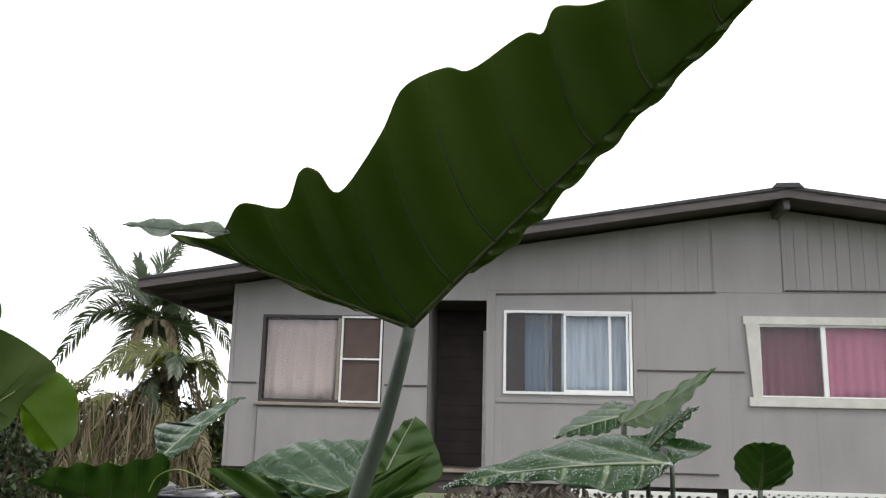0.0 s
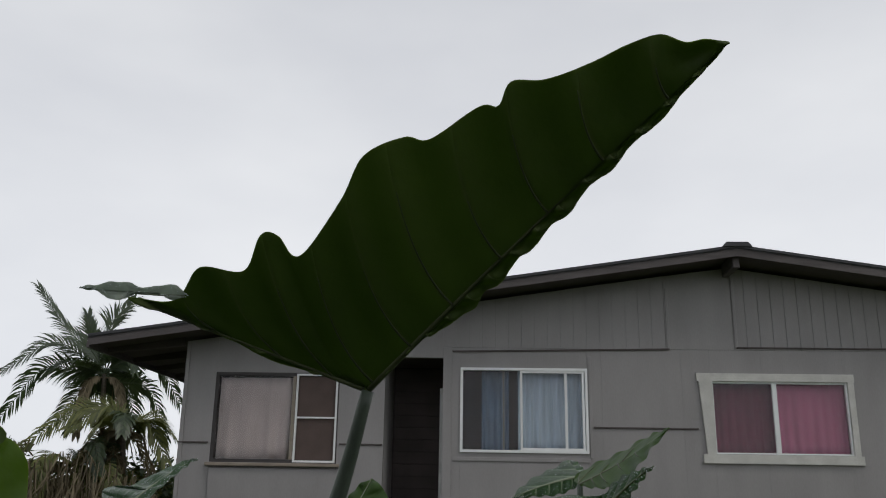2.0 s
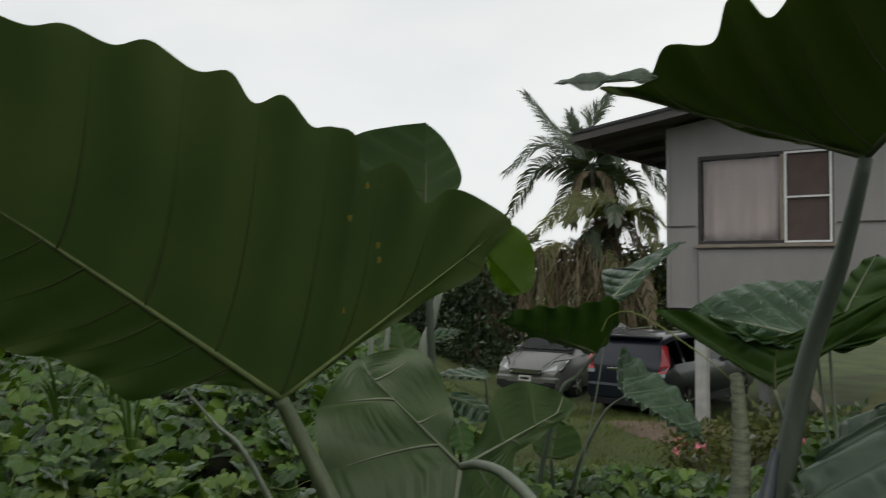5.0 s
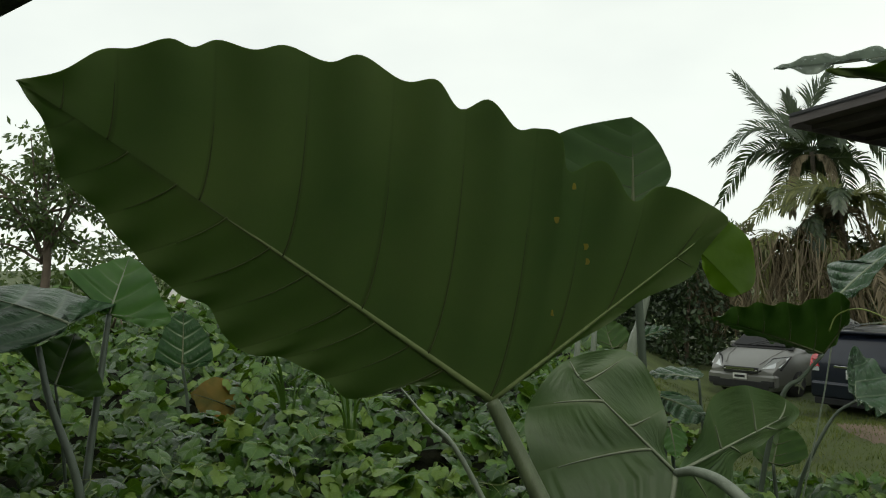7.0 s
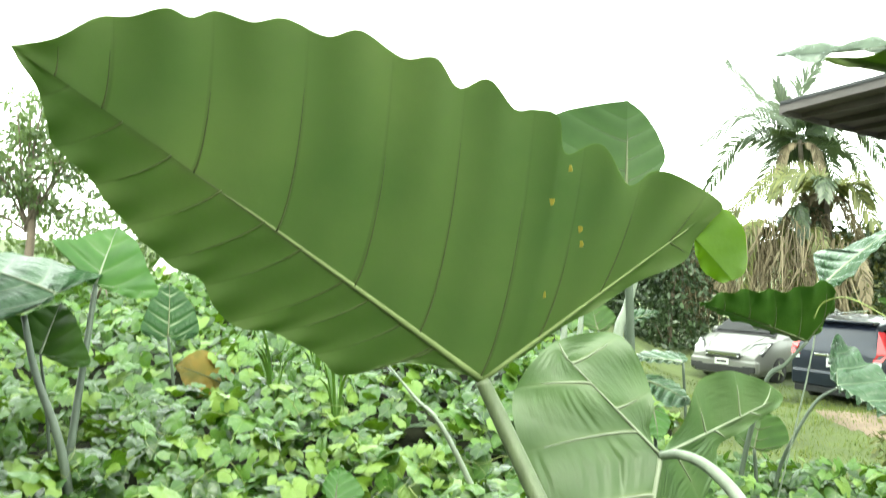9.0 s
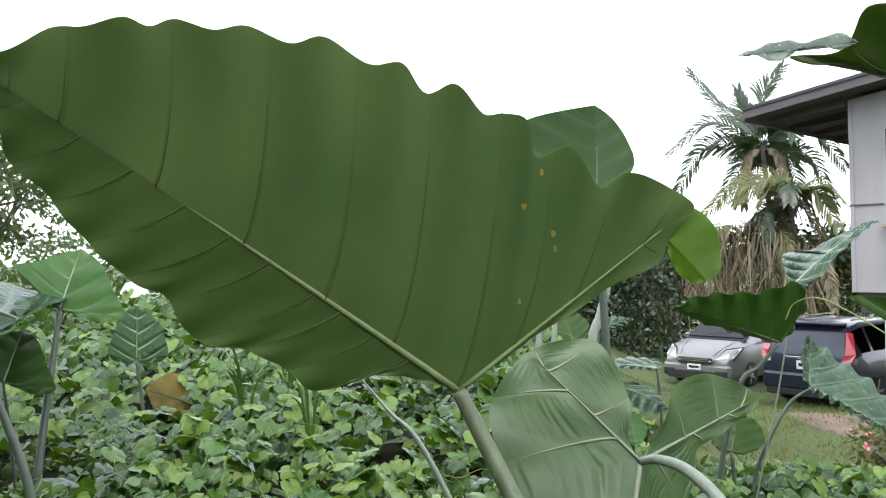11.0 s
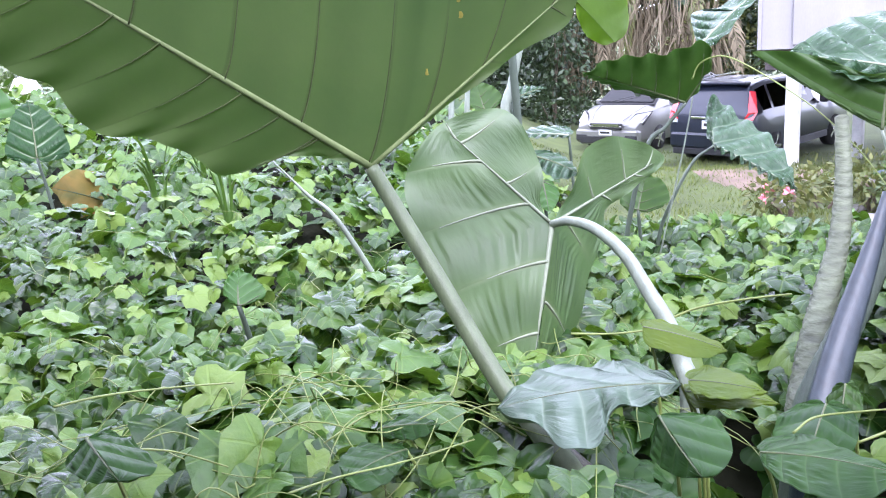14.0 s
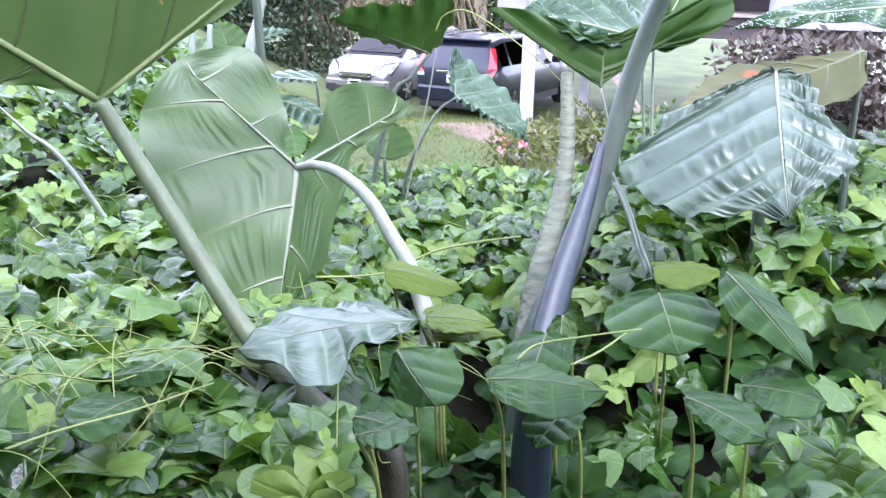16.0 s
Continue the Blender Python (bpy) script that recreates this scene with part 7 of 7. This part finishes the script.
for k in range(4):
    az = 12.6 + k * 1.6
    bl = [blob(az + rh.uniform(-0.6, 0.6), e + rh.uniform(-0.4, 0.4), 27.5 + rh.uniform(-0.8, 0.8), rh.uniform(0.8, 1.1)) for e in (-4.6, -3.0, -1.4, 0.0)]
    shrub("yard_shrub", bl, 2200, 0.22, (M_HEDGE, M_PALM_YEL)[k % 2], 240 + k, "green shrub behind the house corner", "shrub", "yard shrubs")
# dry grassy thicket with hanging dead fronds between hedge and palms
th = empty("dry_thicket", Matrix.Translation(at(21.5, -4.6, 29)), "tangle of dry hanging palm fronds and canes", "thicket", kind="stuff")
bz = at(21.5, -4.6, 29)
dv, df = [], []
for k in range(800):
    az = rh.uniform(15.6, 25.8)
    el = rh.uniform(-3.2, 2.2 - 0.35 * abs(az - 20.0))
    p0 = at(az, el, 25.6 + rh.uniform(-0.5, 0.6)) - bz
    ln = rh.uniform(0.5, 1.6)
    sw = Vector((rh.gauss(0, 0.32), rh.gauss(0, 0.25), 0)) * ln
    wd = Vector((rh.uniform(0.008, 0.020), 0, 0))
    o = len(dv)
    dv += [p0 - wd, p0 + wd, p0 + sw * 0.4 - Vector((0, 0, ln * 0.5)) + wd, p0 + sw * 0.4 - Vector((0, 0, ln * 0.5)) - wd, p0 + sw - Vector((0, 0, ln))]
    df += [(o, o + 1, o + 2, o + 3), (o + 3, o + 2, o + 4)]
for k in range(22):
    az = 16.4 + 9.0 * (k + rh.uniform(-0.4, 0.4)) / 21
    p0 = at(az, rh.uniform(-0.6, 2.4) - 0.2 * abs(az - 20), 26.2 + rh.uniform(-0.6, 0.6)) - bz
    out_ = Vector((rh.uniform(-0.9, 0.9), rh.uniform(-0.6, 0.2), 0))
    frond([p0, p0 + out_ * 0.5 + Vector((0, 0, 0.15)), p0 + out_ - Vector((0, 0, 0.5)), p0 + out_ * 1.2 - Vector((0, 0, rh.uniform(1.3, 2.2)))], 0.55, (M_PALM_DRY, M_PALM_DRY, M_PALM_YEL)[k % 3], 1.2, th, 700 + k, n=30, width=0.024, up=0.0, twist=rh.uniform(-1.2, 1.2))
tagged(part_mesh("dry_fronds", mesh_of("dry_fronds", dv, df, M_PALM_DRY), th), kind="stuff")
# green undergrowth beside the house corner
bl = [blob(15.8 + 0.7 * k, -1.6 + rh.uniform(-1.2, 0.6), 26 + rh.uniform(-0.5, 1), 0.9) for k in range(6)]
shrub("bush", bl, 900, 0.16, M_PALM_YEL, 301, "yellow-green bush beside the house corner", "shrub")


# dark bronze-leaved bush between the taro and the house
bl = [blob(-1.9 - 0.95 * k + rh.uniform(-0.4, 0.4), e_ + rh.uniform(-0.3, 0.3), 6.6 + rh.uniform(-0.4, 0.4), rh.uniform(0.24, 0.33)) for k in range(10) for e_ in (-5.6, -7.6, -9.4)]
shrub("bronze_bush", bl, 6500, 0.075, M_BRONZE, 320, "dense bush with dark brown-bronze small leaves", "shrub", stems=6)

# tree on the bank: spreading branches with separate leaf clusters
def branching_tree(base, trunk_top, tips, seed, label, leaf=0.13, count=70):
    rr = random.Random(seed)
    base = Vector(base)
    th = empty("tree", Matrix.Translation(base), label, "tree", "trees on the bank")
    tp = Vector(trunk_top) - base
    rod("trunk", [(0, 0, -0.1), tp * 0.5 + Vector((0.12, 0.05, 0)), tp], 0.085, 0.04, M_BARK, th, sides=9)
    v, f = [], []
    for t in tips:
        q = Vector(t) - base
        s = tp * rr.uniform(0.45, 1.0)
        mid = s.lerp(q, 0.5) + Vector((0, 0, rr.uniform(-0.1, 0.25)))
        rod("limb", [s, mid, q], 0.026, 0.008, M_BARK, th, sides=6)
        for c in (mid, s.lerp(q, 0.75), q):
            r = rr.uniform(0.22, 0.5)
            w_, g_ = leaf_cloud([(c.x, c.y, c.z, r, 0.45)], count, leaf, rr.randrange(9999), 0.4)
            o = len(v)
            v += w_
            f += [tuple(o + i for i in g) for g in g_]
    part_mesh("crown", mesh_of("crown", v, f, M_TREELEAF), th)


tb = at(67.5, -1.0, 15)
branching_tree((tb.x, tb.y, soil(tb.x, tb.y)), at(67.2, 4.5, 15), [at(rh.uniform(61.5, 74), rh.uniform(0.8, 9.0), 15 + rh.uniform(-1, 1)) for _ in range(24)], 41, "open-crowned tree with clustered leaves on the bank")
tb = at(78, -1.0, 17)
branching_tree((tb.x, tb.y, soil(tb.x, tb.y)), at(78, 5, 17), [at(rh.uniform(72, 84), rh.uniform(1, 9.0), 17 + rh.uniform(-1, 1)) for _ in range(18)], 42, "open-crowned tree with clustered leaves on the bank")

# tall weeds along the top of the bank
for k in range(8):
    az = 47 + k * 3.4 + (3.0 if k == 4 else -2.5 if k == 3 else 0)
    bl = [blob(az + rh.uniform(-1.5, 1.5), -3.4 + rh.uniform(-0.6, 0.4), 10.5 + rh.uniform(-1, 1.5), rh.uniform(0.35, 0.6)) for _ in range(4)]
    shrub("weed_clump", bl, 500, 0.13, M_WEED, 400 + k, "leafy weeds on top of the vine bank", "weeds", "bank weeds", stems=3)

# distant house behind the bank: only its roof end shows
q = at(59.2, -2.0, 24)
far = empty("distant_house", Matrix.Translation((q.x, q.y, 0.28)) @ Matrix.Rotation(radians(55), 4, "Z"), "distant small white house with a brown eave", "house")
part("wall", box_bm(-0.24, 0.24, -0.4, 1.2, -0.3, 1.15), M_WHITE, far)
part("roof", prism_bm([(-0.33, 1.15), (0.33, 1.15), (0.33, 1.28), (0.14, 1.62), (-0.14, 1.62), (-0.33, 1.28)], -0.6, 1.4), M_WHITE, far, "pale hipped roof")
part("fascia", box_bm(-0.35, 0.35, -0.63, -0.60, 1.10, 1.25), M_BRICKDIRT, far, "brown fascia")

# ---- yard: lawn, dirt, garden bits ----
gr = random.Random(11)
gv, gf = [], []
while len(gf) < 26000:
    az, r = gr.uniform(4, 34), gr.uniform(6.3, 19)
    x, y = -r * math.sin(radians(az)), r * math.cos(radians(az))
    if gr.random() < covered(x, y):
        continue
    if noise.noise((x * 0.8, y * 0.8, 7)) > 0.28 and gr.random() < 0.7:
        continue
    z = soil(x, y)
    h, a, w_ = gr.uniform(0.03, 0.08) * (1 + 1.6 * max(0, noise.noise((x * 1.7, y * 1.7, 2)))), gr.uniform(0, 6.28), gr.uniform(0.004, 0.010)
    lx, ly = gr.gauss(0, 0.04), gr.gauss(0, 0.04)
    o = len(gv)
    gv += [(x - w_ * math.cos(a), y - w_ * math.sin(a), z), (x + w_ * math.cos(a), y + w_ * math.sin(a), z), (x + lx, y + ly, z + h)]
    gf.append((o, o + 1, o + 2))
tagged(new("lawn_grass", mesh_of("lawn_grass", gv, gf, M_GRASS)), "short patchy yellow-green lawn grass", "grass", kind="stuff")


def patch(name, az0, az1, r0, r1, mat, label, category, lift=0.02, n=60, rag=0.3):
    v, f = [], []
    for i in range(n + 1):
        for j in range(n + 1):
            az = az0 + (az1 - az0) * i / n
            e = rag * (noise.noise((az * 0.6, 3.0, r0)) + 0.25 * noise.noise((az * 2.3, 3.0, r0)))
            e2 = rag * (noise.noise((az * 0.5, 8.0, r1)) + 0.25 * noise.noise((az * 2.1, 9.0, r1)))
            if rag > 1:
                w_ = max(0.06, math.sin(math.pi * min(1, max(0, i / n))) ** 0.5)
                mid_r = (r0 + r1) / 2
                r = mid_r + ((r0 + e) - mid_r) * w_ * (1 - j / n) + ((r1 + e2) - mid_r) * w_ * j / n
            else:
                r = (r0 + e) + (r1 - r0) * j / n
            x, y = -r * math.sin(radians(az)), r * math.cos(radians(az))
            v.append((x, y, soil(x, y) + lift))
    for i in range(n):
        for j in range(n):
            a = i * (n + 1) + j
            f.append((a, a + 1, a + n + 2, a + n + 1))
    return tagged(new(name, mesh_of(name, v, f, mat, True)), label, category, kind="structure")


patch("lawn", 5, 29, 6.2, 24, M_LAWN, "worn yellow-green lawn", "lawn")
patch("dirt_strip", 9.3, 17.5, 12.0, 15.6, M_BRICKDIRT, "bare reddish dirt beside the post", "ground", 0.027, rag=1.4)

# garden by the steps: bushes with pink flowers, stones, bucket, timber
for k in range(9):
    az, d = 11.2 - 1.9 * k + gr.uniform(-0.5, 0.5), gr.uniform(9.5, 11.5)
    x, y = -d * math.sin(radians(az)), d * math.cos(radians(az))
    g = soil(x, y)
    bl = [(x + gr.uniform(-0.4, 0.4), y + gr.uniform(-0.3, 0.3), g + gr.uniform(0.2, 0.55), gr.uniform(0.22, 0.42), 0.8) for _ in range(4)]
    sh = shrub("flower_bush", bl, 420, 0.10, gr.choice([M_WEED, M_TREELEAF, M_PALM_YEL]), 500 + k, "low garden bush with a few pink flowers", "shrub", "garden bushes", stems=4)
    if k % 3 == 0:
        base = Vector(sh.matrix_basis.translation)
        for q in range(3):
            b_ = bl[q]
            c = Vector((b_[0], b_[1] - b_[3], b_[2] + 0.1)) - base
            fv, ff = [c], []
            for w_ in range(9):
                dd = Vector((gr.gauss(0, 1), gr.gauss(-0.6, 0.6), gr.gauss(0.4, 0.8))).normalized()
                sd = dd.cross(Vector((gr.gauss(0, 1), gr.gauss(0, 1), gr.gauss(0, 1)))).normalized() * 0.022
                o = len(fv)
                fv += [c + dd * 0.045 + sd, c + dd * 0.075, c + dd * 0.045 - sd]
                ff += [(0, o, o + 1, o + 2)]
            part_mesh("flower", mesh_of("flower", fv, ff, M_FLOWER), sh, "pink flower head")
for k in range(16):
    az, d = gr.uniform(2, 12.5), gr.uniform(9.8, 13.0)
    x, y = -d * math.sin(radians(az)), d * math.cos(radians(az))
    bm = bmesh.new()
    bmesh.ops.create_icosphere(bm, subdivisions=2, radius=gr.uniform(0.06, 0.14))
    for v_ in bm.verts:
        v_.co *= 1 + 0.25 * noise.noise(v_.co * 9 + Vector((k, 0, 0)))
        v_.co.z *= 0.65
    me = bpy.data.meshes.new("garden_stone")
    bm.to_mesh(me)
    bm.free()
    me.materials.append(M_STONE)
    st = new("garden_stone", me)
    st.matrix_basis = Matrix.Translation((x, y, soil(x, y) + 0.03))
    tagged(st, "rounded grey garden stone on the dirt", "stone", "garden stones")
q = at(5.6, -9.6, 11.2)
pot = empty("planter_bucket", Matrix.Translation((q.x, q.y, soil(q.x, q.y))), "blue-grey plastic bucket used as a planter", "bucket")
bm = bmesh.new()
bmesh.ops.create_cone(bm, cap_ends=True, segments=24, radius1=0.16, radius2=0.20, depth=0.42, matrix=Matrix.Translation((0, 0, 0.21)))
part("bucket", bm, M_POT, pot)
bm = bmesh.new()
bmesh.ops.create_cone(bm, cap_ends=True, segments=24, radius1=0.215, radius2=0.215, depth=0.03, matrix=Matrix.Translation((0, 0, 0.41)))
part("rim", bm, M_POT, pot)
q = at(2.2, -6.2, 12.0)
pk = empty("timber_offcut", Matrix.Translation((q.x, q.y, soil(q.x, q.y))) @ Matrix.Rotation(radians(-38), 4, "Y"), "leaning pale timber board", "board")
part("board", box_bm(-0.05, 0.05, -0.02, 0.02, 0.0, 1.5, 0.004), M_WOOD, pk)

# unseen wall and eave added behind the camera to block sky; porch corner at one side
own = empty("sky_block_house", Matrix.Translation((0, -0.95, 0.7)), "unseen grey timber wall and eave added behind the camera to block sky light", "house")
for k in range(16):
    part("siding_board", box_bm(-6.0 + k * 0.8, -5.21 + k * 0.8, -0.06, 0.0, 0.0, 2.75, 0.004), M_WALL, own)
part("eave", box_bm(-6.2, 7.0, -1.5, 0.85, 2.75, 2.85, 0.01), M_SOFFIT, own, "boarded eave")
part("roof", prism_bm([(-6.3, 2.86), (7.1, 2.86), (7.1, 2.92), (-6.3, 2.92)], -1.6, 0.9), M_ROOF, own)
# its porch roof runs out over the bank to a real corner; the unseen rest is added shade
part("porch_roof", box_bm(-6.3, -2.86, 0.4, 2.15, 2.62, 2.66, 0.004), M_ROOF, own, "thin metal porch roof")
part("porch_beam", box_bm(-6.2, -2.90, 1.86, 2.02, 2.46, 2.62, 0.006), M_FASCIA, own, "weathered porch edge beam")
part("porch_beam", box_bm(-3.06, -2.90, 0.0, 1.858, 2.46, 2.62, 0.006), M_FASCIA, own)
part("beam_end", box_bm(-3.02, -2.91, 1.88, 1.99, 2.27, 2.46, 0.006), M_TRIM_GREY, own, "grey sawn post stub under the beam")
